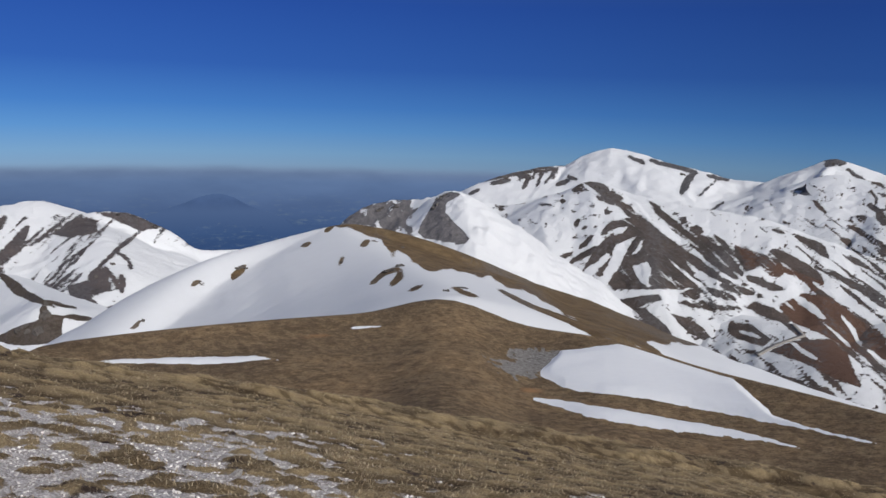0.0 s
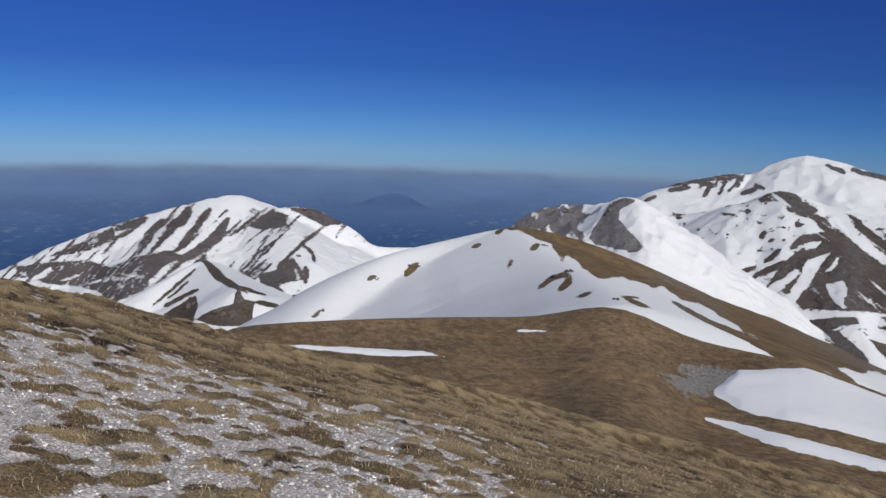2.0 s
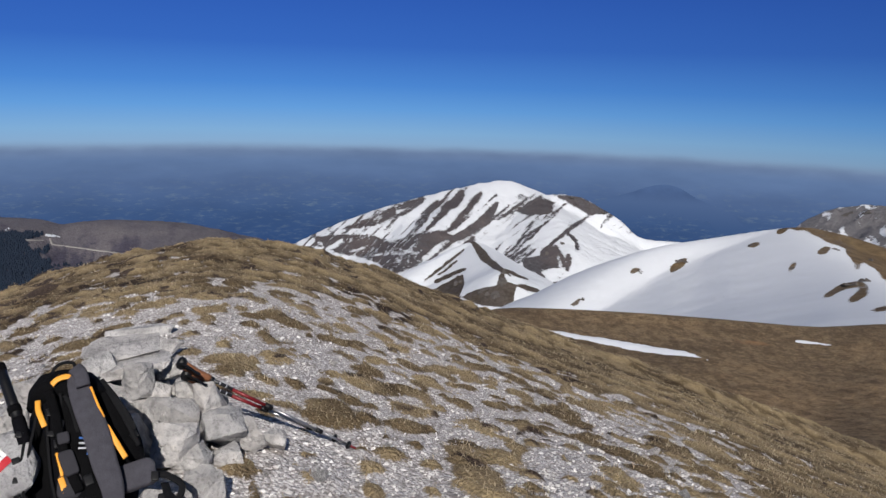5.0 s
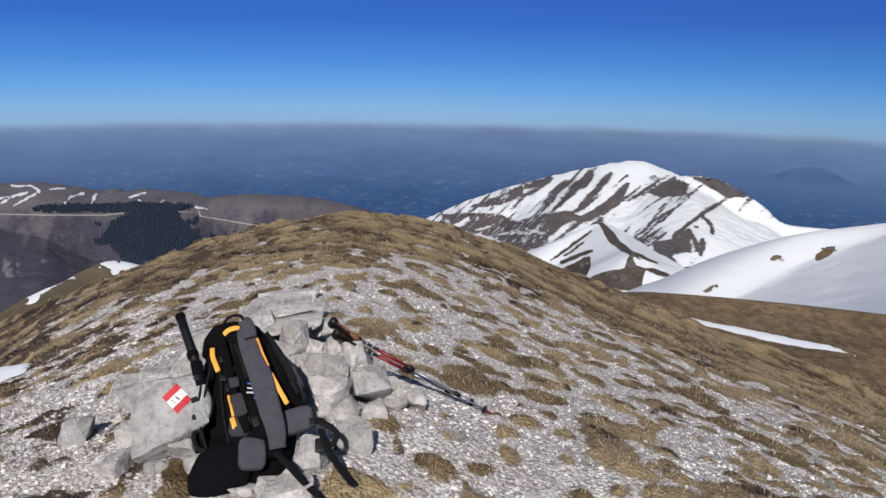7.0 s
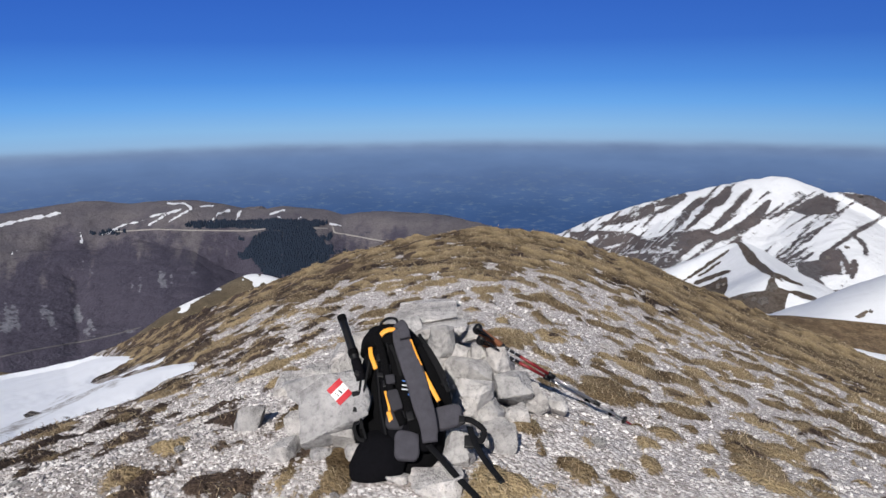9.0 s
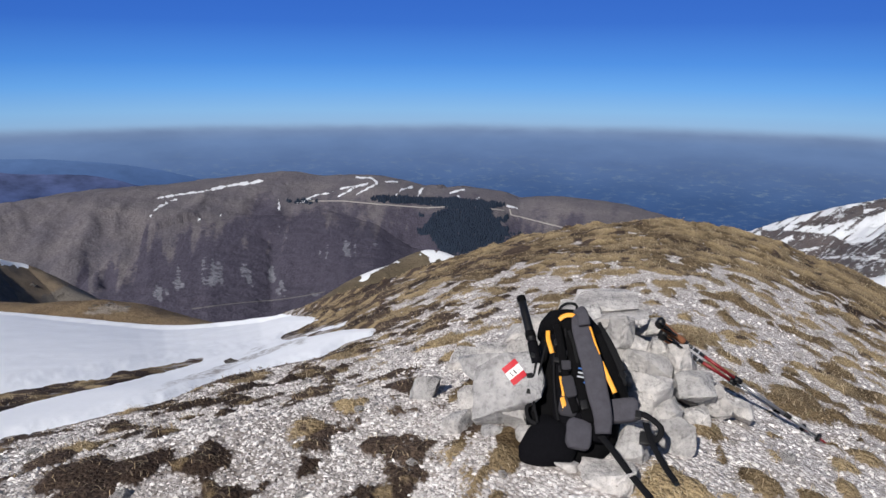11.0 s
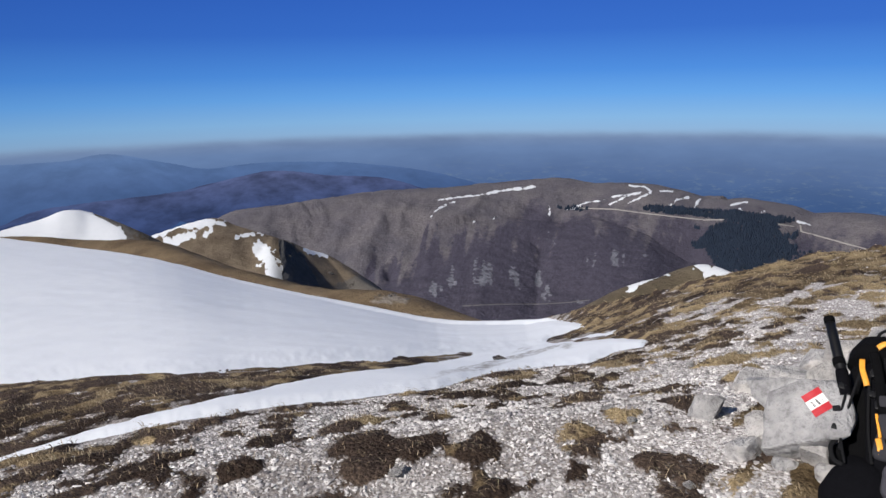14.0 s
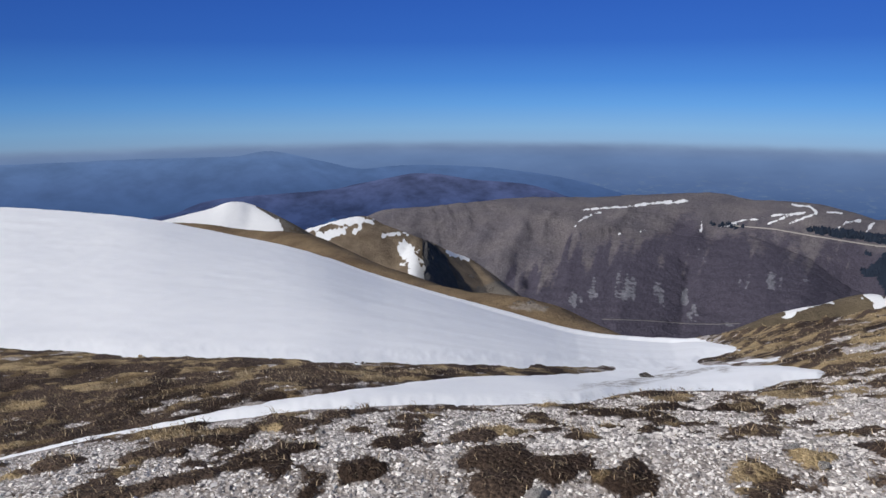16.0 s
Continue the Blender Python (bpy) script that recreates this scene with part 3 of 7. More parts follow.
# ---- mountains ----
def smooth_line(points, n=6):
    """A crest through bearing, slope angle from eye level and distance, as x, y, z."""
    p = np.array([(r * math.cos(radians(a)), r * math.sin(radians(a)), r * math.tan(radians(e))) for a, e, r in points])
    q = np.vstack([2 * p[0] - p[1], p, 2 * p[-1] - p[-2]])
    out = []
    for i in range(len(p) - 1):
        a, b, c, d = q[i:i + 4]
        for t in np.arange(n) / n:
            out.append(0.5 * (2 * b + (c - a) * t + (2 * a - 5 * b + 4 * c - d) * t * t + (3 * b - a - 3 * c + d) * t ** 3))
    return np.array(out + [p[-1]])


def mountain(name, crests, material, label, cell, reach, slope=0.5, round_top=20.0, rough=12.0, rough_size=120.0, jag=1.0, snow=None, stone=None, seed=1, spur_shear=0.0, base=None, slopes=None, crease=0.6, lumps=0.6, back=None, scrub=None):
    """Land that falls away from its crest lines, with spurs and gullies. snow and stone: functions of u (along the crest), d (down from it), height, bearing, slope angle."""
    lines = [smooth_line(c) for c in crests]
    every = np.vstack(lines)
    x0, y0 = every[:, :2].min(0) - reach
    x1, y1 = every[:, :2].max(0) + reach
    xs, ys = np.arange(x0, x1, cell), np.arange(y0, y1, cell)
    X, Y = (g.ravel() for g in np.meshgrid(xs, ys))
    best, D, U = np.full(len(X), -1e9), np.full(len(X), 1e9), np.zeros(len(X))
    for n_line, line in enumerate(lines):
        at = 0.0
        fall = slopes[n_line] if slopes else slope
        for a, b in zip(line[:-1], line[1:]):
            ab = b - a
            ln = np.hypot(ab[0], ab[1]) + 1e-6
            t = np.clip(((X - a[0]) * ab[0] + (Y - a[1]) * ab[1]) / ln ** 2, 0, 1)
            d = np.hypot(X - a[0] - t * ab[0], Y - a[1] - t * ab[1])
            z = a[2] + t * ab[2] - fall * d * d / (d + round_top)
            up = z > best
            best = np.where(up, z, best)
            U = np.where(up, at + t * ln, U)
            D = np.where(up, d, D)
            at += ln
    flat = best.reshape(len(ys), len(xs))
    for _ in range(14):
        pad_ = np.pad(flat, 1, mode="edge")
        flat = (pad_[:-2, 1:-1] + pad_[2:, 1:-1] + pad_[1:-1, :-2] + pad_[1:-1, 2:] + 2 * flat) / 6
    ease = step(cell * 1.5, cell * 12, D)
    best = best * (1 - ease) + flat.ravel() * ease
    grow = step(0, rough_size * 1.2, D)
    span = np.arctan2(Y, X) % (2 * math.pi) * np.hypot(every[:, 0], every[:, 1]).mean()
    gully = crease * ridged((span + spur_shear * D) / rough_size, D / (rough_size * 3.2), seed, 3) + (1 - crease) * fbm((span + spur_shear * D) / (rough_size * 0.6), D / (rough_size * 2), seed + 3, 4) - 0.2
    lump = fbm(X / rough_size, Y / rough_size, seed + 5, 5)
    z = best + rough * grow * (0.75 * gully + lumps * lump) + jag * (0.6 * fbm(X / (cell * 4), Y / (cell * 4), seed + 9, 3) + 0.9 * (ridged(X / (cell * 9), Y / (cell * 9), seed + 11, 3) - 0.35))
    az = np.degrees(np.arctan2(Y, X)) % 360
    el = np.degrees(np.arctan2(z, np.hypot(X, Y)))
    faces = grid_faces(len(ys), len(xs))
    floor_z = (valley(np.hypot(X, Y)) if base is None else base(X, Y)) - 12
    keep = ((z > floor_z)[faces]).any(1) & ((D < reach * 1.02)[faces]).all(1)
    if back:
        ca, cr = np.degrees(np.arctan2(lines[0][:, 1], lines[0][:, 0])) % 360, np.hypot(lines[0][:, 0], lines[0][:, 1])
        order = np.argsort(ca)
        keep &= (np.hypot(X, Y) < np.interp(az, ca[order], cr[order]) + back)[faces].all(1)
    sn = snow(U, D, z, az, el) if snow else np.zeros(len(X))
    st = stone(U, D, z, az, el) if stone else 0.5 + 0.5 * gully
    attrs = {"snow": sn + np.zeros(len(X)), "stone": st + np.zeros(len(X))}
    if scrub:
        attrs["scrub"] = scrub(az, el)
    v, f, a = kept(np.c_[X, Y, z], faces, keep, attrs)
    ob = link_mesh(name, v, f, material, **a)
    return tagged(ob, label, "mountain")


def blobs(az, el, spots):
    """Patches given by bearing, slope angle, half width, half height and lean."""
    out = np.full(np.shape(az), -1.0)
    az, el = az + 0.55 * fbm(az * 1.3, el * 1.3, 171, 4, 0.6), el + 0.35 * fbm(az * 1.6, el * 1.6, 173, 4, 0.6)
    for a, e, w, h, lean in spots:
        da, de = az - a, el - e
        out = np.maximum(out, 1 - np.hypot((da - lean * de) / w, de / h))
    return out


def drifts(az, el, lines, width):
    """Thin drifts along lines of bearing and slope angle: 1 on the line, 0 at its edge."""
    az, el = az + 0.10 * fbm(az * 2.5, el * 2.5, 181, 3), el + 0.07 * fbm(az * 3, el * 3, 183, 3)
    out = np.full(np.shape(az), -3.0)
    for line in lines:
        for (a0, e0), (a1, e1) in zip(line[:-1], line[1:]):
            t = np.clip(((az - a0) * (a1 - a0) + (el - e0) * (e1 - e0)) / ((a1 - a0) ** 2 + (e1 - e0) ** 2), 0, 1)
            out = np.maximum(out, 1 - np.hypot(az - a0 - t * (a1 - a0), el - e0 - t * (e1 - e0)) / width)
    return out + 1.3 * fbm(az * 4.5, el * 5.5, 185, 3)


def wander(az, el, seed, far=0.16):
    """Bearings and slope angles shaken a little, so that drawn edges come out ragged."""
    return (az + far * fbm(az * 1.1, el * 1.4, seed, 3) + 0.10 * fbm(az * 4.5, el * 5.5, seed + 2, 3, 0.6),
            el + 0.6 * far * fbm(az * 1.2, el * 1.5, seed + 4, 3) + 0.07 * fbm(az * 5, el * 5, seed + 6, 3, 0.6))


def to_segment(az, el, p, q):
    ka, ke = q[0] - p[0], q[1] - p[1]
    t = np.clip(((az - p[0]) * ka + (el - p[1]) * ke) / (ka * ka + ke * ke + 1e-9), 0, 1)
    return np.hypot(az - p[0] - t * ka, el - p[1] - t * ke), t


def fields(az, el, shapes):
    """Degrees inside (+) or outside (-) of closed patches, each a ring of bearing and slope angle."""
    out = np.full(np.shape(az), -9.0)
    for ring in shapes:
        d, odd = np.full(np.shape(az), 9.0), np.zeros(np.shape(az), bool)
        for p, q in zip(ring, ring[1:] + ring[:1]):
            d = np.minimum(d, to_segment(az, el, p, q)[0])
            odd ^= ((p[1] > el) != (q[1] > el)) & (az < (q[0] - p[0]) * (el - p[1]) / (q[1] - p[1] + 1e-9) + p[0])
        out = np.maximum(out, np.where(odd, d, -d))
    return out


def bands(az, el, rows):
    """Degrees inside (+) or outside (-) of bands that taper to their ends, each a half width and a line of bearing and slope angle."""
    out = np.full(np.shape(az), -9.0)
    for w, line in rows:
        n = len(line) - 1
        for k in range(n):
            d, t = to_segment(az, el, line[k], line[k + 1])
            f = (k + t) / n
            out = np.maximum(out, w * (0.55 + 0.6 * np.sqrt(np.clip(4 * f * (1 - f), 0, 1))) - d)
    return out


def patched(bare, white, soft=0.16):
    """The snow attribute out of degrees inside bare ground and inside drifts."""
    return np.clip(0.5 - np.minimum(bare, np.maximum(-white, -9.0)) / (2 * soft), -0.4, 1.25)


BROWN_LOW, BROWN_HIGH = (0.10, 0.068, 0.038), (0.19, 0.135, 0.075)
GREY_LOW, GREY_HIGH, ROCK = (0.075, 0.064, 0.056), (0.125, 0.105, 0.088), (0.23, 0.22, 0.215)

# the snow-covered shoulder across the saddle
SHOULDER_ROCK = [(0.16, [(125.32, -5.93), (124.70, -5.66)]), (0.16, [(127.11, -6.96), (126.43, -6.83)]), (0.24, [(131.40, -8.28), (132.27, -9.06)]), (0.16, [(135.19, -9.41), (134.69, -9.08)]), (0.20, [(122.62, -7.21), (122.00, -6.85)]), (0.12, [(124.37, -8.60), (124.00, -7.97)]), (0.16, [(120.62, -7.21), (120.16, -7.57), (120.17, -8.09)]), (0.18, [(122.01, -10.14), (120.88, -9.28), (119.81, -8.97)]), (0.24, [(119.73, -9.06), (119.79, -9.67), (120.48, -10.25)]), (0.12, [(139.54, -12.06), (138.97, -11.57)]), (0.16, [(115.77, -10.58), (113.80, -11.40)]), (0.12, [(119.17, -10.78), (118.06, -10.38)])]


FOOT_STREAKS = [(0.20, [(107.53, -10.55), (106.20, -12.30)]), (0.20, [(106.37, -10.98), (104.96, -11.82), (103.81, -13.36)]), (0.24, [(103.47, -12.22), (101.78, -14.48), (99.82, -15.59)]), (0.20, [(108.63, -12.40), (106.46, -13.32), (104.32, -14.43), (101.78, -15.06)]), (0.28, [(105.17, -12.46), (104.32, -14.13)]), (0.16, [(112.11, -10.82), (109.93, -11.97), (107.76, -12.91)])]


def snow_shoulder(u, d, z, az, el):
    crest = np.interp(az, [103.5, 104.7, 106.9, 108.6, 110.3, 112.9, 115.5, 118.2, 120.3, 122, 124.2], [-14.6, -14.1, -12.7, -11.6, -10.6, -9.4, -8.1, -6.9, -6.2, -5.75, -5.55])
    band = np.interp(az, [103.5, 105, 107, 110.3, 113, 115.5, 117.3, 119.5, 122, 124.6], [0.1, 0.15, 0.22, 0.35, 0.55, 1.1, 2.2, 1.4, 0.5, 0.0])
    rag = fbm(az * 1.4, el * 1.4, 12, 4)
    brown = step(-0.25, 0.25, el - (crest - band) + rag * 0.45) * (az < 124.7)
    wa, we = wander(az, el, 501, 0.10)
    s = patched(np.maximum(bands(wa, we, SHOULDER_ROCK), bands(wa, we, FOOT_STREAKS)), np.full(np.shape(az), -9.0), 0.10)
    return s * (1 - brown)


M_SHOULDER = mat_mountain("shoulder_snow_and_turf", BROWN_LOW, BROWN_HIGH, (0.15, 0.13, 0.115), 7.0, 0.05, 0.5, 0.60, 0.62)
mountain("snowy_shoulder", [[(141.5, -13.2, 330), (137.2, -9.8, 360), (133.5, -7.6, 385), (129, -6.5, 400), (124.2, -5.55, 400), (122, -5.75, 395), (120.3, -6.2, 388), (118.2, -6.9, 380), (115.5, -8.1, 372), (112.9, -9.4, 366), (110.3, -10.6, 360), (106.9, -12.7, 352), (104.2, -14.3, 346), (101.5, -18.0, 340)],
          [(124.2, -5.55, 400), (120.5, -8.0, 300), (117.5, -9.8, 215), (116.0, -11.2, 150)]],
         M_SHOULDER, "smooth snow-covered shoulder with a bare brown crest", 1.6, 150, 0.40, 14, 2.5, 40, 0.12, snow_shoulder, seed=21, slopes=(0.55, 0.40))

# the steep white cone with a dark crag at its foot
CONE_BARE = [[(147.60, -7.27), (147.14, -7.33), (145.93, -8.49), (144.86, -9.48), (143.97, -10.07), (145.54, -9.53), (146.61, -8.80)], [(150.31, -11.13), (148.52, -10.15), (148.01, -9.92), (147.87, -10.61), (148.39, -11.92), (149.84, -11.62)], [(148.17, -11.69), (146.88, -11.08), (145.37, -10.74), (145.07, -9.64), (144.78, -9.65), (144.80, -10.34), (143.78, -10.60), (144.06, -12.42), (146.50, -12.29)]]
CONE_ROCK = [(0.10, [(147.92, -7.98), (149.73, -9.44), (151.10, -10.49)]), (0.14, [(147.82, -9.51), (150.20, -10.55)]), (0.08, [(148.46, -8.88), (149.97, -10.06)]), (0.16, [(143.65, -10.69), (141.93, -11.10)]), (0.12, [(144.86, -9.48), (142.99, -10.20)])]


def snow_cone(u, d, z, az, el):
    wa, we = wander(az, el, 521, 0.10)
    return patched(np.maximum(fields(wa, we, CONE_BARE), bands(wa, we, CONE_ROCK)), np.full(np.shape(az), -9.0), 0.12)


mountain("snow_cone", [[(153.8, -10.6, 760), (150.5, -9.0, 770), (147.1, -7.4, 790), (145.5, -9.0, 740), (142.5, -10.6, 720), (139.5, -12.2, 700)], [(147.1, -7.4, 790), (145.2, -9.0, 690), (144.7, -9.6, 620), (144.5, -13.2, 585)]],
         mat_mountain("cone_snow_and_rock", (0.060, 0.047, 0.037), (0.105, 0.082, 0.062), (0.10, 0.085, 0.075), 22, 0.07, 2.5, 0.7), "small steep cone of snow with dark crags", 2.2, 190, 0.62, 8, 9, 45, 0.8, snow_cone, seed=31)

# the broad dome streaked with snow
DOME_BARE = [[(151.84, -6.82), (149.60, -6.59), (148.39, -7.19), (150.06, -7.62), (151.34, -8.80), (152.92, -8.29), (153.27, -7.36)], [(159.52, -6.96), (157.48, -6.90), (155.20, -6.92), (153.67, -7.46), (152.41, -7.74), (151.36, -9.14), (153.61, -10.06), (154.55, -9.13), (155.69, -8.72), (157.57, -8.30), (159.39, -7.68)], [(153.32, -4.67), (155.12, -5.53), (157.46, -6.46), (155.17, -6.31), (153.17, -5.55)], [(144.02, -5.05), (143.23, -4.38), (142.27, -3.85), (141.21, -4.26), (141.27, -5.08), (142.75, -5.38)], [(141.15, -3.66), (139.25, -3.83), (136.76, -4.96), (138.51, -5.23), (140.04, -4.29)], [(141.70, -7.79), (140.74, -7.47), (140.32, -8.35), (139.95, -9.09), (141.01, -9.32), (141.88, -9.51), (142.33, -8.72)]]
DOME_BARE += [[(143.37, -8.77), (142.06, -8.29), (141.84, -9.60), (141.26, -10.48), (142.35, -10.70), (143.41, -9.80)]]
DOME_ROCK = [(0.32, [(148.07, -3.57), (148.60, -4.39), (149.52, -4.78)]), (0.20, [(146.70, -3.69), (147.89, -5.18), (149.36, -6.73)]), (0.32, [(145.52, -4.49), (146.23, -5.58), (147.53, -6.59), (149.02, -7.37)]), (0.24, [(149.90, -4.35), (150.75, -5.07), (151.83, -6.61)]), (0.16, [(151.22, -3.88), (151.78, -4.78)]), (0.16, [(151.11, -4.14), (152.77, -5.40)]), (0.24, [(153.13, -4.81), (151.36, -4.38)]), (0.16, [(153.34, -5.08), (154.45, -5.98)]), (0.16, [(148.68, -4.43), (150.18, -5.85), (151.03, -6.65)]), (0.12, [(143.13, -3.96), (144.70, -5.28), (145.40, -5.69)]), (0.10, [(141.91, -6.05), (143.31, -7.05), (144.86, -8.49)]), (0.08, [(141.02, -5.30), (142.88, -7.06), (144.57, -8.72)]), (0.12, [(140.28, -6.53), (139.33, -7.07), (139.18, -7.86)]), (0.20, [(139.89, -8.27), (140.00, -9.31)])]
DOME_ROCK += [(0.16, [(141.26, -10.52), (138.97, -10.29)]), (0.16, [(140.59, -11.66), (141.27, -10.91)]), (0.12, [(138.51, -5.27), (140.28, -6.62), (142.06, -8.29)]), (0.08, [(144.51, -4.56), (147.12, -6.82)]), (0.16, [(147.13, -7.03), (148.64, -8.24), (149.51, -9.04)]), (0.12, [(143.78, -8.23), (144.90, -9.48)]), (0.16, [(154.05, -7.32), (155.26, -7.86), (156.39, -7.58)])]
DOME_DRIFT = [(0.14, [(158.56, -8.07), (157.24, -7.28)]), (0.08, [(156.70, -8.20), (155.57, -7.96)]), (0.12, [(154.06, -7.40), (152.66, -7.06)]), (0.08, [(140.76, -8.33), (140.48, -9.12)]), (0.08, [(152.91, -8.00), (151.52, -8.38)]), (0.06, [(155.29, -8.47), (152.12, -8.26)])]


def snow_dome(u, d, z, az, el):
    wa, we = wander(az, el, 541)
    bare = np.maximum(fields(wa, we, DOME_BARE), bands(wa, we, DOME_ROCK))
    streak = fbm((az + 1.05 * el) * 3.2, (el - 0.5 * az) * 0.45, 33, 4, 0.55)
    bare = np.maximum(bare, (streak - 0.24) * 0.5 - 0.4 * step(147.5, 146.5, az) * step(-3.9, -3.3, el) - 0.25 * step(143, 141, az) * step(-6, -7, el))
    white = np.maximum(bands(wa, we, DOME_DRIFT), (0.16 - 0.6 * np.abs(fbm((az + 1.0 * el) * 2.6, (el - 0.5 * az) * 0.5, 34, 3))) * step(150, 152, az) - 0.12)
    return patched(bare, white)


mountain("snow_streaked_dome", [[(166, -9.5, 1500), (160.6, -7.5, 1530), (156.7, -5.8, 1550), (151.5, -4.1, 1580), (145.5, -2.75, 1600), (144.1, -3.1, 1590), (143.4, -3.75, 1575), (142.3, -3.85, 1568)],
          [(142.3, -3.85, 1568), (140.9, -3.7, 1560), (139.2, -3.9, 1555), (137.6, -4.7, 1550), (136.4, -5.5, 1545), (134.8, -6.75, 1540), (131.9, -7.0, 1530), (128, -7.3, 1500)],
          [(142.6, -3.8, 1570), (141.0, -5.4, 1400), (140, -7.8, 1260)], [(146.5, -2.9, 1600), (150, -6.0, 1400), (152, -9.0, 1250)]],
         mat_mountain("dome_turf_and_rock", (0.082, 0.070, 0.068), (0.150, 0.125, 0.115), (0.115, 0.108, 0.108), 40, 0.08, 6, 1.1), "broad mountain dome streaked with snow and bare grass", 3.4, 470, 0.52, 30, 20, 100, 1.6, snow_dome, seed=41, spur_shear=0.5, slopes=(0.52, 1.5, 0.52, 0.52))

# the grey crags behind the shoulder
CRAG_BARE = [[(116.10, -3.49), (115.44, -3.25), (114.75, -3.44), (115.90, -4.14), (116.09, -4.79), (115.50, -5.46), (114.86, -6.12), (114.14, -6.97), (114.67, -7.39), (115.98, -7.10), (117.72, -6.74), (118.23, -6.29), (117.45, -4.97), (116.76, -3.90)], [(122.45, -5.32), (121.77, -4.31), (121.02, -3.90), (120.25, -4.23), (121.05, -4.85), (121.60, -5.61)], [(120.28, -5.09), (118.96, -4.57), (118.00, -4.43), (118.89, -5.14), (119.35, -5.78), (120.09, -5.84)]]


def snow_crag(u, d, z, az, el):
    s = 0.34 + 1.5 * fbm((az - 0.6 * el) * 2.4, el * 1.6, 43, 5, 0.65)
    s = np.where(az < 118.6, 0.95 + 0.5 * np.minimum(0, fbm(az * 4, el * 5, 44, 4) + 0.1), s)
    wa, we = wander(az, el, 561, 0.10)
    return np.minimum(s, patched(fields(wa, we, CRAG_BARE), np.full(np.shape(az), -9.0), 0.12))


mountain("grey_crag", [[(126, -6.6, 1150), (123.3, -5.2, 1150), (122, -4.3, 1140), (120.2, -3.85, 1130), (117.6, -3.8, 1100), (115.9, -3.3, 1060), (114.6, -3.7, 1020), (113.9, -6.6, 960), (113, -9, 930)]],
         mat_mountain("crag_rock", (0.11, 0.09, 0.075), (0.16, 0.13, 0.11), (0.20, 0.19, 0.185), 30, 0.08, 5, 0.6, 0.4), "jagged grey rock ridge with patches of snow", 3.0, 230, 0.75, 10, 18, 60, 4.5, snow_crag, lambda u, d, z, az, el: 0.6 + 0 * u, 51)

# the high white massif
MASSIF_ROCK = [(0.12, [(113.26, -2.53), (111.52, -2.18), (109.38, -1.89)]), (0.16, [(112.48, -2.76), (111.10, -2.49)]), (0.16, [(110.88, -2.07), (109.59, -2.27), (110.04, -3.25)]), (0.12, [(109.37, -1.72), (108.52, -1.96), (108.96, -3.02)]), (0.12, [(108.52, -1.57), (107.46, -1.77), (108.32, -2.81)]), (0.16, [(107.47, -2.96), (106.41, -2.56)]), (0.12, [(114.14, -3.54), (113.40, -3.13)]), (0.12, [(106.62, -2.30), (105.99, -2.56)]), (0.12, [(102.19, -0.92), (101.05, -1.45)]), (0.16, [(100.65, -1.25), (99.06, -1.70), (97.40, -2.22)]), (0.24, [(98.48, -3.68), (98.02, -2.86), (97.56, -2.22)]), (0.08, [(97.26, -3.94), (96.04, -2.76)]), (0.08, [(96.46, -5.04), (95.51, -4.35)]), (0.12, [(96.70, -2.43), (95.17, -2.77)]), (0.28, [(89.00, -1.79), (88.46, -1.50), (87.92, -1.66)])]
MASSIF_ROCK += [(0.16, [(89.38, -2.63), (89.10, -2.79)]), (0.20, [(88.28, -2.72), (88.46, -3.40)]), (0.20, [(89.56, -3.33), (89.14, -3.56)]), (0.20, [(88.78, -4.09), (88.37, -3.90)]), (0.12, [(87.70, -2.11), (86.33, -3.25)])]
# the peak's shaded side, its darkness painted as bare rock
PEAK_SHADED_FACE = [[(90.24, -3.05), (89.93, -3.83), (89.63, -4.41), (89.99, -5.03), (90.86, -5.67), (92.49, -5.74), (93.42, -5.43), (92.88, -4.82), (91.63, -4.03), (91.11, -3.24)]]


def snow_massif(u, d, z, az, el):
    wa, we = wander(az, el, 581, 0.12)
    bare = np.maximum(bands(wa, we, MASSIF_ROCK), fields(wa, we, PEAK_SHADED_FACE))
    crest = fbm((az + 0.9 * el) * 2.6, (el - 0.3 * az) * 1.0, 53, 5, 0.6) - 0.30
    bare = np.maximum(bare, crest * 0.5 + step(-3.6, -2.4, el) * step(104.5, 106, az) - 1.0)
    return patched(bare, np.full(np.shape(az), -9.0), 0.12)


M_HIGH = mat_mountain("massif_snow_and_rock", (0.10, 0.085, 0.075), (0.15, 0.125, 0.11), (0.13, 0.125, 0.125), 60, 0.08, 10, 1.1, 0.35)
mountain("snowy_massif", [[(119, -5.6, 2250), (114.1, -3.2, 2250), (112.4, -2.45, 2260), (109.6, -1.75, 2300), (106, -1.35, 2330), (104.7, -0.6, 2350), (103.1, -0.3, 2350), (101.5, -0.8, 2330), (99.4, -1.45, 2300), (97.5, -2.0, 2280), (95.2, -2.75, 2260), (91.8, -2.85, 2220), (89.7, -2.1, 2180), (88.6, -1.45, 2150), (87.9, -1.85, 2130), (86.3, -2.5, 2100), (83, -2.9, 2080), (76, -3.4, 2050)], [(88.6, -1.45, 2150), (89.0, -2.1, 2060), (89.4, -2.9, 1970), (89.7, -4.0, 1890), (89.9, -6.5, 1820)]],
         M_HIGH, "high mountain massif covered in snow, with rocky ridges", 6.2, 650, 0.46, 22, 30, 170, 4.5, snow_massif, seed=61, slopes=(0.46, 1.5))

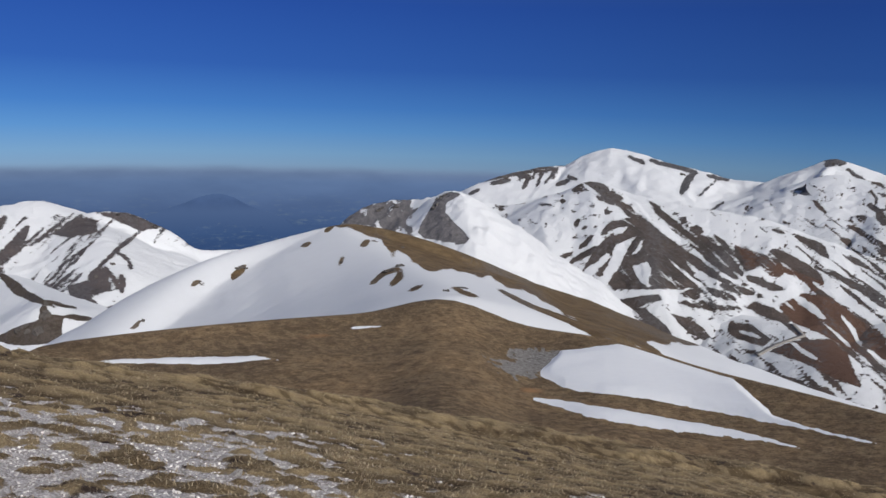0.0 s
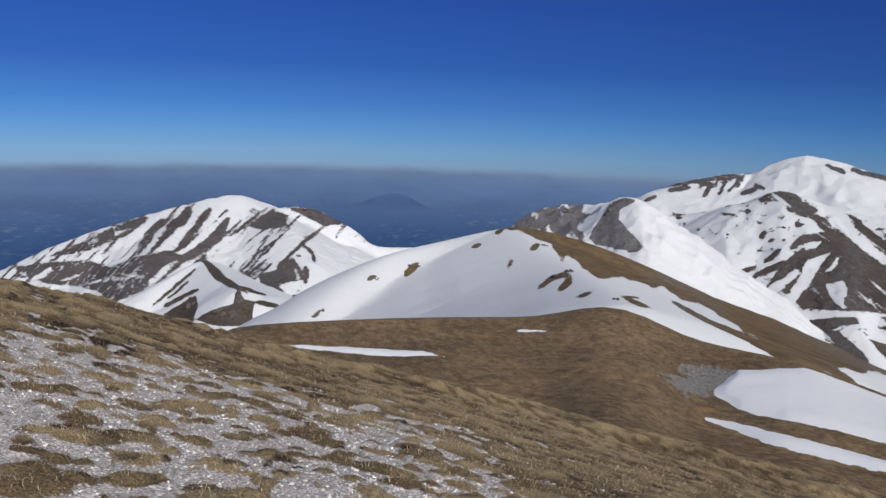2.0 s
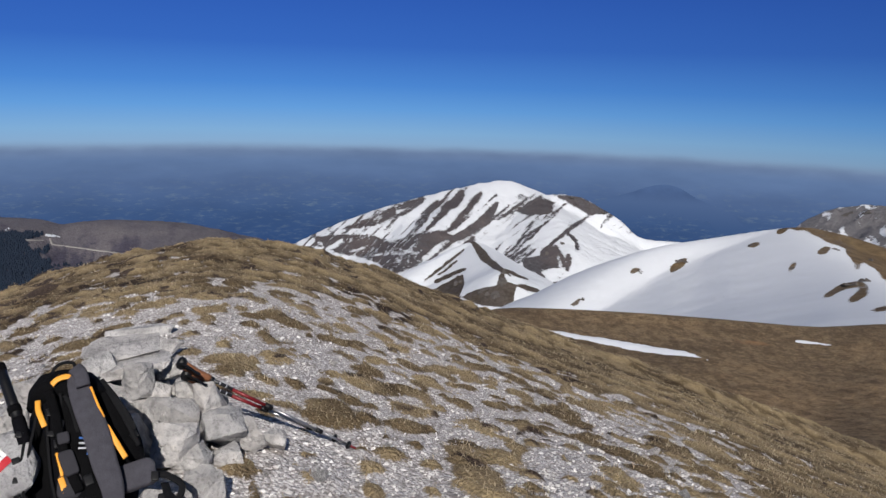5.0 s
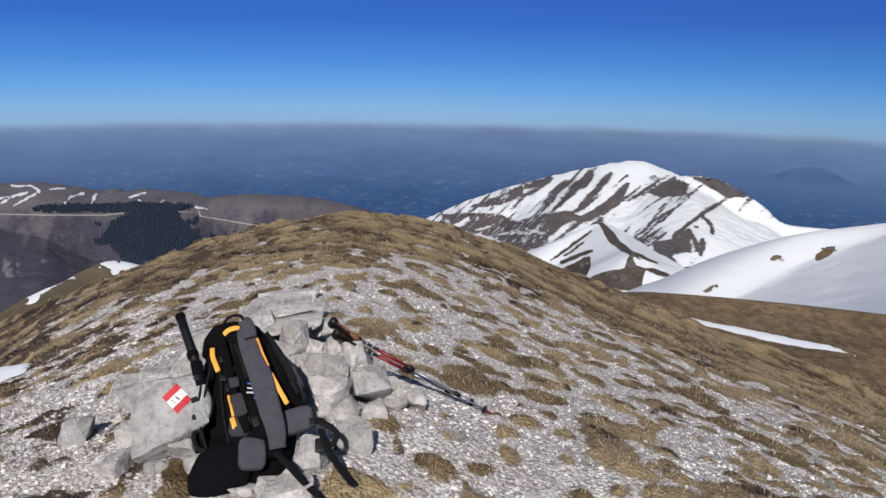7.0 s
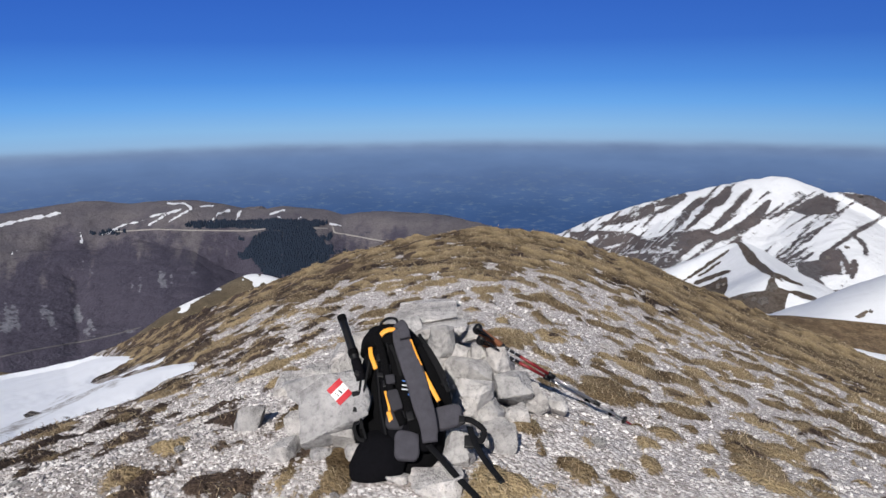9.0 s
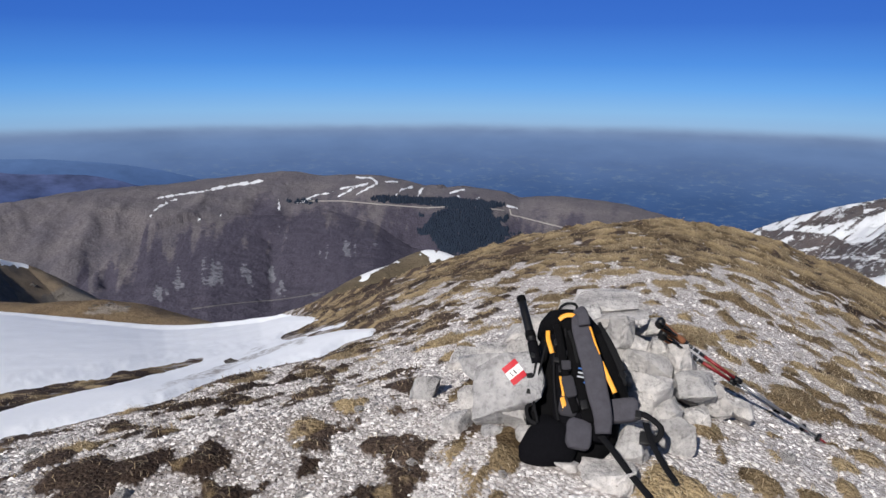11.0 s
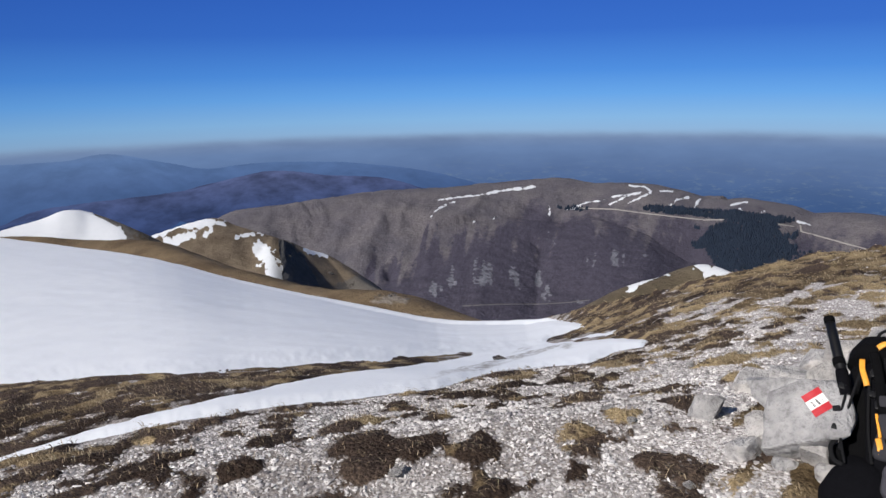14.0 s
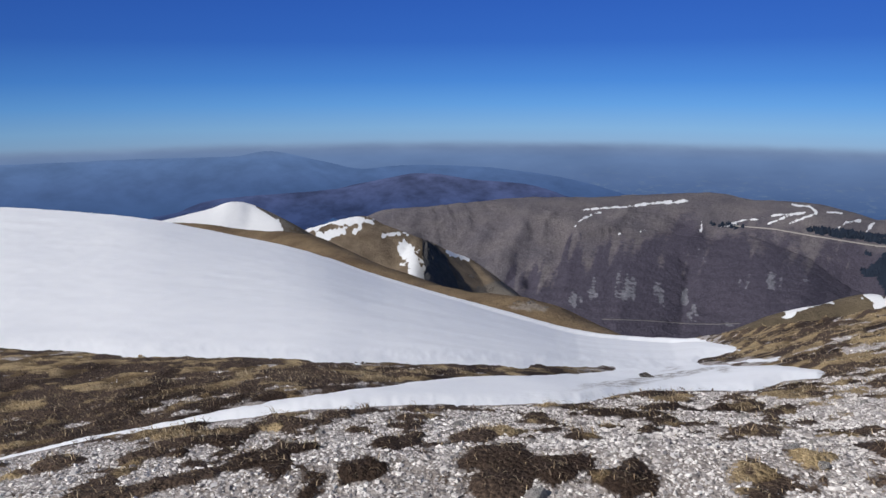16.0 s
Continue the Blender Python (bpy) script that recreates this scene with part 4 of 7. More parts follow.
# the ridge in front of it, with its bare grey spur
# the fifth ring is a shaded bit of slope, painted as bare ground
RIDGE_BARE_AND_SHADED = [[(106.84, -3.48), (105.16, -2.67), (104.32, -2.60), (103.49, -3.33), (102.58, -3.97), (103.28, -4.55), (104.24, -4.12), (104.95, -3.39), (106.00, -3.58)], [(103.70, -5.86), (102.17, -5.45), (100.60, -6.58), (98.78, -7.82), (97.56, -9.37), (97.02, -10.50), (98.54, -10.72), (102.64, -10.81), (104.32, -11.01), (107.40, -11.28), (106.88, -10.55), (105.59, -9.48), (104.74, -7.77), (103.28, -6.50)], [(94.69, -7.26), (93.17, -7.95), (91.86, -8.39), (91.11, -9.15), (91.82, -9.65), (92.96, -8.82), (93.88, -9.26), (94.67, -8.07)], [(102.84, -11.57), (99.95, -11.09), (99.74, -11.50), (102.21, -12.40), (102.71, -12.41)], [(98.53, -11.05), (97.15, -10.39), (96.75, -10.58), (97.32, -11.62)]]
RIDGE_BARE_AND_SHADED += [[(102.63, -12.20), (100.97, -12.16), (99.31, -13.55), (98.47, -15.16), (97.04, -16.09), (98.46, -15.77), (100.53, -14.22), (101.37, -13.63)], [(99.12, -12.51), (97.90, -12.80), (96.21, -14.02), (96.48, -14.35), (97.68, -13.97)], [(95.02, -12.86), (93.40, -13.04), (91.58, -13.90), (92.23, -14.58), (94.92, -13.98)], [(90.77, -14.03), (88.28, -13.62), (87.30, -14.48), (86.28, -16.72), (87.82, -16.31), (89.99, -15.40), (92.22, -14.82)], [(91.76, -11.55), (90.16, -10.67), (88.39, -10.75), (84.96, -13.30), (84.88, -15.07), (86.51, -14.51), (88.99, -13.38), (90.81, -12.67)], [(96.85, -15.67), (95.45, -16.30), (95.16, -16.79), (96.44, -16.33)], [(93.32, -16.01), (91.43, -16.35), (89.95, -16.59), (90.05, -17.71), (91.02, -17.35), (92.92, -16.76)]]
RIDGE_BARE_AND_SHADED += [[(89.94, -16.85), (88.14, -17.03), (86.98, -18.07), (88.81, -18.09), (89.55, -17.65)]]
RIDGE_ROCK_AND_SHADOW = [(0.20, [(103.70, -3.75), (102.66, -4.60), (101.43, -5.87), (99.38, -7.54), (96.97, -9.15), (94.62, -10.37)]), (0.16, [(102.75, -4.31), (99.39, -7.12), (95.71, -9.64)]), (0.28, [(100.62, -4.41), (98.60, -6.28), (97.40, -7.31), (96.20, -8.51), (94.63, -9.69)]), (0.20, [(100.63, -3.41), (99.03, -4.01), (97.60, -4.55)]), (0.28, [(98.41, -5.66), (98.09, -5.79)]), (0.32, [(97.61, -6.28), (97.10, -6.48)]), (0.28, [(97.21, -6.81), (95.04, -8.48), (94.18, -9.55)]), (0.16, [(96.04, -6.79), (94.78, -8.07)]), (0.36, [(92.06, -7.80), (90.22, -8.91), (89.06, -9.71)]), (0.24, [(90.65, -6.69), (89.21, -7.51), (88.66, -8.07)]), (0.12, [(92.25, -6.29), (91.48, -6.51)]), (0.28, [(90.87, -5.40), (89.61, -6.04)]), (0.12, [(89.67, -4.22), (88.87, -5.25)])]
RIDGE_ROCK_AND_SHADOW += [(0.16, [(87.55, -5.92), (85.34, -7.24)]), (0.20, [(87.85, -6.88), (87.33, -7.13)]), (0.24, [(86.55, -7.33), (86.28, -7.47)]), (0.20, [(86.97, -5.29), (86.56, -5.44)]), (0.16, [(86.44, -4.45), (85.33, -5.30)]), (0.20, [(85.92, -5.05), (85.31, -5.78)]), (0.08, [(86.38, -3.55), (85.90, -4.15)]), (0.12, [(86.86, -2.42), (85.61, -3.32)]), (0.20, [(108.60, -9.99), (107.51, -8.71), (106.35, -8.11)]), (0.20, [(106.44, -8.84), (104.74, -7.77)]), (0.16, [(105.80, -7.77), (104.87, -6.84)]), (0.20, [(104.11, -6.71), (103.15, -5.82)]), (0.16, [(106.09, -5.97), (105.83, -5.63)]), (0.12, [(105.58, -6.32), (105.25, -6.07)]), (0.20, [(103.86, -4.89), (103.61, -5.19)]), (0.20, [(107.23, -4.20), (106.97, -4.25)]), (0.08, [(108.76, -4.35), (107.95, -4.41)])]
# the third band here is the crest's shadow line, painted like rock
RIDGE_ROCK_AND_SHADOW += [(0.08, [(109.88, -8.17), (109.36, -7.44)]), (0.12, [(111.20, -8.80), (110.77, -9.02)]), (0.10, [(111.91, -4.50), (109.83, -4.11), (107.26, -3.35)]), (0.12, [(111.91, -4.63), (111.57, -4.68)])]
SLOPE_ROCK = [(0.24, [(96.75, -10.58), (94.59, -11.34)]), (0.16, [(98.52, -11.67), (96.13, -11.98), (93.44, -11.89)]), (0.36, [(93.44, -11.73), (91.11, -12.53)]), (0.20, [(107.53, -10.55), (106.20, -12.30)]), (0.20, [(106.37, -10.98), (104.96, -11.82), (103.81, -13.36)]), (0.24, [(103.47, -12.22), (101.78, -14.48), (99.82, -15.59)]), (0.16, [(94.88, -15.42), (94.25, -16.09)]), (0.32, [(94.55, -16.51), (94.31, -16.60)]), (0.28, [(93.95, -16.97), (93.75, -17.23)]), (0.32, [(85.99, -14.79), (84.87, -15.21)]), (0.20, [(86.36, -17.92), (85.25, -18.56)]), (0.16, [(95.99, -15.21), (95.47, -15.30)]), (0.20, [(88.63, -9.03), (86.70, -10.07), (85.06, -11.26)]), (0.16, [(87.46, -8.02), (86.43, -8.54), (85.14, -9.40)]), (0.12, [(89.51, -8.69), (87.39, -9.73)]), (0.16, [(85.94, -8.51), (85.42, -9.04)])]
SLOPE_ROCK += [(0.20, [(93.11, -10.03), (91.43, -10.43)]), (0.20, [(93.68, -9.65), (92.74, -10.01)]), (0.24, [(95.58, -10.33), (93.46, -10.85)]), (0.12, [(93.93, -14.87), (92.78, -14.98)])]
RIDGE_SNOW = [[(103.07, -7.43), (101.62, -6.84), (102.24, -7.77), (102.85, -9.04), (103.98, -10.83), (104.40, -10.33), (103.69, -9.05)], [(101.90, -9.03), (100.67, -8.76), (100.46, -9.43), (100.73, -10.61), (101.56, -9.95)], [(103.32, -6.29), (102.24, -6.12), (102.57, -6.59), (103.28, -6.76)]]
RIDGE_DRIFT = [(0.24, [(105.68, -10.46), (103.69, -8.28)]), (0.16, [(106.54, -10.85), (104.74, -9.05)]), (0.12, [(101.82, -8.19), (101.09, -7.26)]), (0.16, [(87.64, -12.04), (86.37, -13.89)]), (0.12, [(89.47, -9.85), (87.33, -11.25), (85.15, -12.80)]), (0.20, [(90.88, -10.71), (88.82, -12.21)]), (0.14, [(90.84, -14.16), (89.03, -15.11)]), (0.12, [(88.04, -10.73), (85.01, -12.38)]), (0.12, [(94.16, -13.49), (92.81, -13.92)]), (0.10, [(92.61, -14.57), (91.80, -13.92)])]
RED_TURF = [[(90.77, -14.03), (88.28, -13.62), (87.30, -14.48), (86.28, -16.72), (87.82, -16.31), (89.99, -15.40), (92.22, -14.82)], [(91.76, -11.55), (90.16, -10.67), (88.39, -10.75), (84.96, -13.30), (84.88, -15.07), (86.51, -14.51), (88.99, -13.38), (90.81, -12.67)], [(94.69, -7.26), (91.11, -8.95), (88.77, -9.81), (89.45, -10.63), (91.82, -9.77), (93.88, -9.26)]]


def snow_spur(u, d, z, az, el):
    wa, we = wander(az, el, 601)
    bare = np.maximum(np.maximum(fields(wa, we, RIDGE_BARE_AND_SHADED), bands(wa, we, RIDGE_ROCK_AND_SHADOW)), bands(wa, we, SLOPE_ROCK))
    # thin streaks of scree down the fall line, thickest on the sunny side
    streak = fbm((az - 1.25 * el) * 2.6, (el + 0.75 * az) * 0.30, 65, 4, 0.55)
    bare = np.maximum(bare, (streak - 0.34 + 0.16 * step(94, 88, az) * step(-6.0, -8.5, el)) * 0.6 + step(-5.2, -6.4, el + 0.2 * (az - 94)) * step(101, 97, az) - 1.0)
    bare = np.maximum(bare, (fbm(az * 3.0, el * 3.6, 67, 4, 0.6) - 0.42) * 0.4)
    white = np.maximum(fields(wa, we, RIDGE_SNOW), bands(wa, we, RIDGE_DRIFT))
    white = np.maximum(white, (fbm((az - 1.25 * el) * 2.2, (el + 0.75 * az) * 0.28, 69, 4, 0.5) - 0.36) * 0.5)
    return patched(bare, white, 0.13)


def red_turf(az, el):
    wa, we = wander(az, el, 631)
    return 0.5 + fields(wa, we, RED_TURF) / 0.5


mountain("striped_ridge", [[(117, -4.6, 1700), (114.1, -4.0, 1690), (111.1, -4.45, 1680), (106.8, -3.55, 1640), (104.9, -2.75, 1620), (102.7, -3.6, 1600), (98.6, -4.5, 1560), (93.2, -5.5, 1520), (88.2, -7.4, 1480), (84, -8.6, 1450)],
          [(104.9, -2.75, 1620), (102.6, -5.4, 1480), (100.8, -8.0, 1370), (98.5, -10.6, 1280)], [(106.8, -3.55, 1640), (106.8, -7, 1420), (104.8, -10.2, 1290)]],
         mat_mountain("striped_turf_and_rock", (0.080, 0.068, 0.060), (0.135, 0.108, 0.090), (0.13, 0.12, 0.115), 42, 0.08, 7, 1.0, 0.55, (0.135, 0.082, 0.062)), "mountain ridge striped with snow and bare grey scree", 3.6, 560, 0.46, 18, 18, 110, 1.5, snow_spur, seed=71, scrub=red_turf)

# the great striped slope below the sharp peak
mountain("striped_slope", [[(88.6, -2.5, 1980), (86.6, -2.9, 1960), (84, -3.4, 1900), (78, -4.2, 1800)], [(88.5, -2.5, 1980), (88.0, -6.2, 1700), (89.5, -10.5, 1450)], [(83, -3.6, 1850), (82.5, -9, 1450), (83.5, -14.5, 1150)], [(95.5, -12.2, 1250), (91, -13.2, 1150), (87, -16, 950)], [(91.0, -5.75, 1760), (90.0, -5.0, 1820), (89.8, -4.2, 1880), (89.3, -3.3, 1930), (88.6, -2.5, 1980)], [(92.6, -6.4, 1700), (91.0, -5.9, 1760), (89.5, -6.0, 1740)]],
         mat_mountain("slope_turf_and_scree", (0.080, 0.066, 0.058), (0.145, 0.110, 0.088), (0.12, 0.11, 0.105), 36, 0.08, 6, 1.0, 0.6, (0.135, 0.082, 0.062)), "wide valley slope striped with snow, turf and scree", 3.6, 600, 0.44, 60, 16, 100, 1.4, snow_spur, seed=81, scrub=red_turf, slopes=(0.44, 0.44, 0.44, 0.44, 1.5, 0.44))

# the long bare plateau over the gorge
DRIFTS = [[(204.3, -7.4), (203.8, -6.7), (202.5, -6.2)], [(203.9, -6.1), (201.8, -5.8), (199.9, -5.5)], [(194.1, -6.5), (193.3, -6.2), (192.5, -5.9), (191.1, -5.6)], [(190.7, -5.4), (189.2, -5.1), (188.5, -4.9)],
          [(190.8, -6.0), (190.6, -5.8), (189.4, -5.2)], [(189.4, -5.8), (188.8, -5.4), (187.8, -4.9), (188.3, -4.5), (189.5, -4.45)], [(193.6, -6.45), (192.9, -6.2)]]
DRIFTS += [[(186.6, -5.9), (185.9, -5.3), (185.2, -5.1)], [(184.7, -5.8), (184.4, -5.2)], [(182.2, -5.5), (181.7, -5.3), (181.2, -5.2)], [(181.7, -5.7), (181.3, -6.0)], [(180.5, -6.2), (180.0, -5.8)],
           [(177.8, -6.3), (177.0, -6.5)], [(187.3, -4.75), (186.3, -4.75)], [(195.3, -6.3), (195.2, -7.0)], [(199.6, -7.4), (199.0, -7.3)], [(201.1, -7.8), (200.9, -7.7)]]


def snow_plateau(u, d, z, az, el):
    return 0.5 + 0.55 * np.maximum(drifts(az, el, DRIFTS, 0.062), drifts(az, el, [[(200.0, -5.45), (198.4, -5.15), (196.4, -4.85)]], 0.10))


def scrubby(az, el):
    """Leafless scrub on the steep flank under the plateau's edge; its upright streaks paint in the ravines' shading."""
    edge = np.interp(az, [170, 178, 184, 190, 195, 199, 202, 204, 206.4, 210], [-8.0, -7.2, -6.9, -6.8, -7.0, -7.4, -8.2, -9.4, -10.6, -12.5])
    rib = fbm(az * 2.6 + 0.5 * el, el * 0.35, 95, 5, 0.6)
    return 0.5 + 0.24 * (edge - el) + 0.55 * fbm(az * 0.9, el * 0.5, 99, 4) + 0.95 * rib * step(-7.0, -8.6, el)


def bare_plateau(u, d, z, az, el):
    cliff = blobs(az, el, [(200.3, -11.5, 1.2, 1.2, 0.2), (202.6, -12.0, 0.5, 0.9, 0.2), (203.8, -13.0, 0.6, 0.7, 0), (191.6, -10.1, 0.5, 0.8, 0), (189.9, -9.9, 0.8, 0.8, -0.2), (188.2, -9.7, 0.4, 0.5, 0), (197.6, -11.8, 0.5, 0.8, 0.3), (186.8, -8.2, 0.5, 0.4, 0), (194.9, -8.8, 0.35, 1.0, 0.4)])
    scree = blobs(az, el, [(195.2, -13.2, 0.55, 0.9, -0.2), (195.8, -12.0, 0.35, 0.9, 0.3), (192.5, -13.5, 0.8, 0.2, 0)])
    streak = ridged(az * 3.6, el * 0.6, 97, 4)
    return np.clip(cliff + 0.48, 0, 1) * (0.10 + 1.0 * streak) + 1.2 * np.clip(scree + 0.2, 0, 1) * (0.5 + 0.6 * streak) + 0.30 * streak * step(-8.5, -10.5, el)


# turf, rock and scrub colours lean blue-violet, with distance haze painted in
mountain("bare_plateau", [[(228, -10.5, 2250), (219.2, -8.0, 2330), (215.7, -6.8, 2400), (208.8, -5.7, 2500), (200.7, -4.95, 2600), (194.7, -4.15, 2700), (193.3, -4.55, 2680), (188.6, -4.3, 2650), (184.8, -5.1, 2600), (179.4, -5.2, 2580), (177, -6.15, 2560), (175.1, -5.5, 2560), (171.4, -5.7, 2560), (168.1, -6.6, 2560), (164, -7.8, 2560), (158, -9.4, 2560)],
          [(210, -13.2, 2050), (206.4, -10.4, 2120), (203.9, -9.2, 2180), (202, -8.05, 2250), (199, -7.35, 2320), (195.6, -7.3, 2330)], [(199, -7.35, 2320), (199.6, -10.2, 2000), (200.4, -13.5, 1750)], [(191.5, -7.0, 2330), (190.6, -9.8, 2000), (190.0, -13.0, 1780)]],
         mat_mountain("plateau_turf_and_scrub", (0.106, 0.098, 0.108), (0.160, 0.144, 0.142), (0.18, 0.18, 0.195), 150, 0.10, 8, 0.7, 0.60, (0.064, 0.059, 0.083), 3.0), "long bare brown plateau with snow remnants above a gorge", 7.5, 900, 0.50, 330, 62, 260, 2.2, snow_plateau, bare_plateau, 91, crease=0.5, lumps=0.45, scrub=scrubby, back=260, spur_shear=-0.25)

# the grassy spur with snow on its crest
def snow_grassy(u, d, z, az, el):
    thin = drifts(az, el, [[(188.8, -12.1), (187.3, -11.0), (186.2, -10.75)], [(190.6, -14.7), (187.0, -13.1), (184.6, -12.0)], [(193.5, -15.6), (190.6, -14.7)]], 0.24)
    wide = drifts(az, el, [[(184.0, -10.05), (183.6, -10.05)], [(183.3, -10.4), (182.6, -10.35), (181.5, -10.6)]], 0.34)
    return 0.5 + 0.6 * np.maximum(thin, wide)


M_SPUR = mat_mountain("spur_turf_and_stone", (0.085, 0.069, 0.048), (0.148, 0.122, 0.084), (0.26, 0.25, 0.235), 6, 0.06, 0.6, 0.3, 0.7)
mountain("grassy_spur", [[(178, -11.4, 190), (181.4, -10.45, 190), (183.8, -9.9, 190), (186.2, -11.0, 185), (189, -12.1, 180), (193.7, -15.2, 175), (197, -17, 172)]],
         M_SPUR, "small grassy spur with streaks of snow", 1.0, 60, 0.7, 3, 2.2, 18, 0.15, snow_grassy, seed=101)

# the brown hill with a black cleft, and the white cone beyond the snowfield
def snow_brown(u, d, z, az, el):
    oval = drifts(az, el, [[(217.2, -10.2), (216.5, -11.0), (216.0, -12.1)]], 0.62)
    thin = drifts(az, el, [[(225.2, -9.1), (223.3, -8.2), (221.3, -7.8), (219.9, -8.05)], [(219.0, -9.0), (217.3, -8.75)], [(213.9, -10.05), (212.4, -10.45)], [(221.3, -8.9), (220.9, -8.6)]], 0.17)
    wide = drifts(az, el, [[(224.0, -9.35), (223.0, -9.15), (222.1, -8.75)], [(222.6, -8.1), (220.6, -7.9)]], 0.30)
    return 0.5 + 0.6 * np.maximum(np.maximum(oval, thin), wide)


brown_hill = mountain("brown_hill", [[(229, -10.6, 470), (225.1, -8.9, 490), (221, -7.65, 500), (219.8, -8.0, 500), (217.4, -8.75, 497), (215.7, -9.3, 500), (213.9, -10.0, 512), (212.4, -10.5, 515), (209.9, -12.3, 490), (206.7, -13.9, 450), (203.1, -15.0, 420), (199, -17, 400)], [(216.6, -9.0, 495), (216.5, -11.2, 455), (216.7, -13.6, 400)]],
         mat_mountain("brown_turf_and_crag", (0.120, 0.094, 0.068), (0.195, 0.155, 0.112), (0.12, 0.11, 0.10), 10, 0.08, 0.8, 0.22, 0.6), "brown grassy hill with snow patches and a dark cleft", 1.5, 110, 0.75, 7, 4, 40, 0.3, snow_brown,
         lambda u, d, z, az, el: 0.2 + 0.6 * np.clip(blobs(az, el, [(210, -13, 2.6, 1.4, -1)]) * 2, 0, 1), 111, crease=0.3)


def cliff_part(parent, left, right, material, label, n=44, seed=7, out=80, size=1.0):
    """A steep rock face between two edges, each given by top and foot in bearing, slope angle and distance."""
    rows = []
    for edge in (left, right):
        rows.append([np.array((r * math.cos(radians(a)), r * math.sin(radians(a)), r * math.tan(radians(e)))) for a, e, r in edge])
    s, t = (q.ravel() for q in np.meshgrid(np.linspace(0, 1, n), np.linspace(0, 1, n)))
    k = (lambda q: q[:, None])
    bow = s + 0.10 * fbm(t * 4, s * 0, seed, 3) * s
    p = (rows[0][0] * k(1 - t) + rows[0][1] * k(t)) * k(1 - bow) + (rows[1][0] * k(1 - t) + rows[1][1] * k(t)) * k(bow)
    out = np.array((math.cos(radians(out)), math.sin(radians(out)), 0.1)) * size
    p = p + k((ridged(s * 3.5 + 0.6 * t, t * 1.2, seed, 4) - 0.4) * 3.2 + 1.2 * fbm(s * 9, t * 9, seed + 3, 3)) * out
    face = link_mesh("cliff", p, grid_faces(n, n), material, smooth=False)
    face.parent = parent
    face["label"] = label


cliff_part(brown_hill, [(215.9, -9.2, 488), (215.5, -13.6, 392)], [(214.9, -9.5, 503), (211.4, -13.6, 470)],
           mat_plain("dark_cleft_rock", (0.085, 0.082, 0.080), 0.95, size=4.0, var=0.55, bump=1.2, spec=0.1), "dark fissured rock face of the cleft")

# added face, coloured dark for the shaded side of the peak
cliff_part(bpy.data.objects["snowy_massif"], [(91.9, -4.15, 1985), (93.2, -5.45, 1960)], [(90.35, -3.05, 1880), (89.75, -4.9, 1840)],
           mat_plain("shaded_peak_rock", (0.115, 0.115, 0.125), 0.95, size=16.0, var=0.7, bump=4.0, spec=0.1), "dark shaded rock face under the sharp peak", 60, 17, 210, 4.0)

# the bare brown rise past the snowfield's brow
mountain("brown_rise", [[(236, -8.6, 92), (233, -8.55, 88), (228.7, -9.0, 82), (225.3, -9.15, 76), (224.3, -9.55, 73), (222.3, -10.4, 68), (220.3, -11.15, 64), (217.7, -11.85, 61), (215.3, -12.6, 58), (211.7, -13.1, 54), (209.0, -13.2, 52), (207.3, -13.3, 51), (204.7, -14.2, 49), (202, -15.0, 47), (199, -15.6, 45)]],
         mat_mountain("rise_turf_and_stone", (0.105, 0.074, 0.045), (0.20, 0.148, 0.09), (0.24, 0.21, 0.18), 3.0, 0.06, 0.25, 0.3, 0.6), "narrow rise of brown turf past the snowfield", 0.55, 26, 0.55, 3, 0.5, 7, 0.10, None,
         lambda u, d, z, az, el: 0.15 + 0.6 * np.clip(blobs(az, el, [(207.2, -13.8, 2.4, 0.6, 0)]) * 2, 0, 1), 115)


def snow_white(u, d, z, az, el):
    return np.where(az < np.interp(el, [-10, -8.2, -7.2, -6.8], [226.3, 226.9, 228.6, 229.0]), 0.1, 0.95)


mountain("white_cone", [[(240, -9.6, 330), (234.5, -8.15, 345), (231.6, -7.35, 350), (230.3, -6.85, 352), (229.2, -7.0, 352), (227.8, -7.6, 345), (226.6, -8.2, 340), (225.3, -9.2, 335), (222, -11.5, 330)]],
         mat_mountain("cone_turf", (0.075, 0.060, 0.040), (0.13, 0.10, 0.065), (0.14, 0.13, 0.12), 8, 0.06, 0.8, 0.3), "small white snow cone with one bare brown flank", 1.4, 70, 0.62, 4, 2.5, 25, 0.25, snow_white, seed=121)


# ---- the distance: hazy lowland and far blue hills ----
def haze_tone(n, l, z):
    """The colour of the haze by height, painted into glowing distant surfaces."""
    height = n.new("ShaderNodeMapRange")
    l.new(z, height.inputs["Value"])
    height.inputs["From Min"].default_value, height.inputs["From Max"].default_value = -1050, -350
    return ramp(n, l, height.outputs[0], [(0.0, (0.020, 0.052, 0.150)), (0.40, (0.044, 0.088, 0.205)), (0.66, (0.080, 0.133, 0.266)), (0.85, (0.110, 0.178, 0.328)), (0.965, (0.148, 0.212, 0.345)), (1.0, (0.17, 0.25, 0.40))])


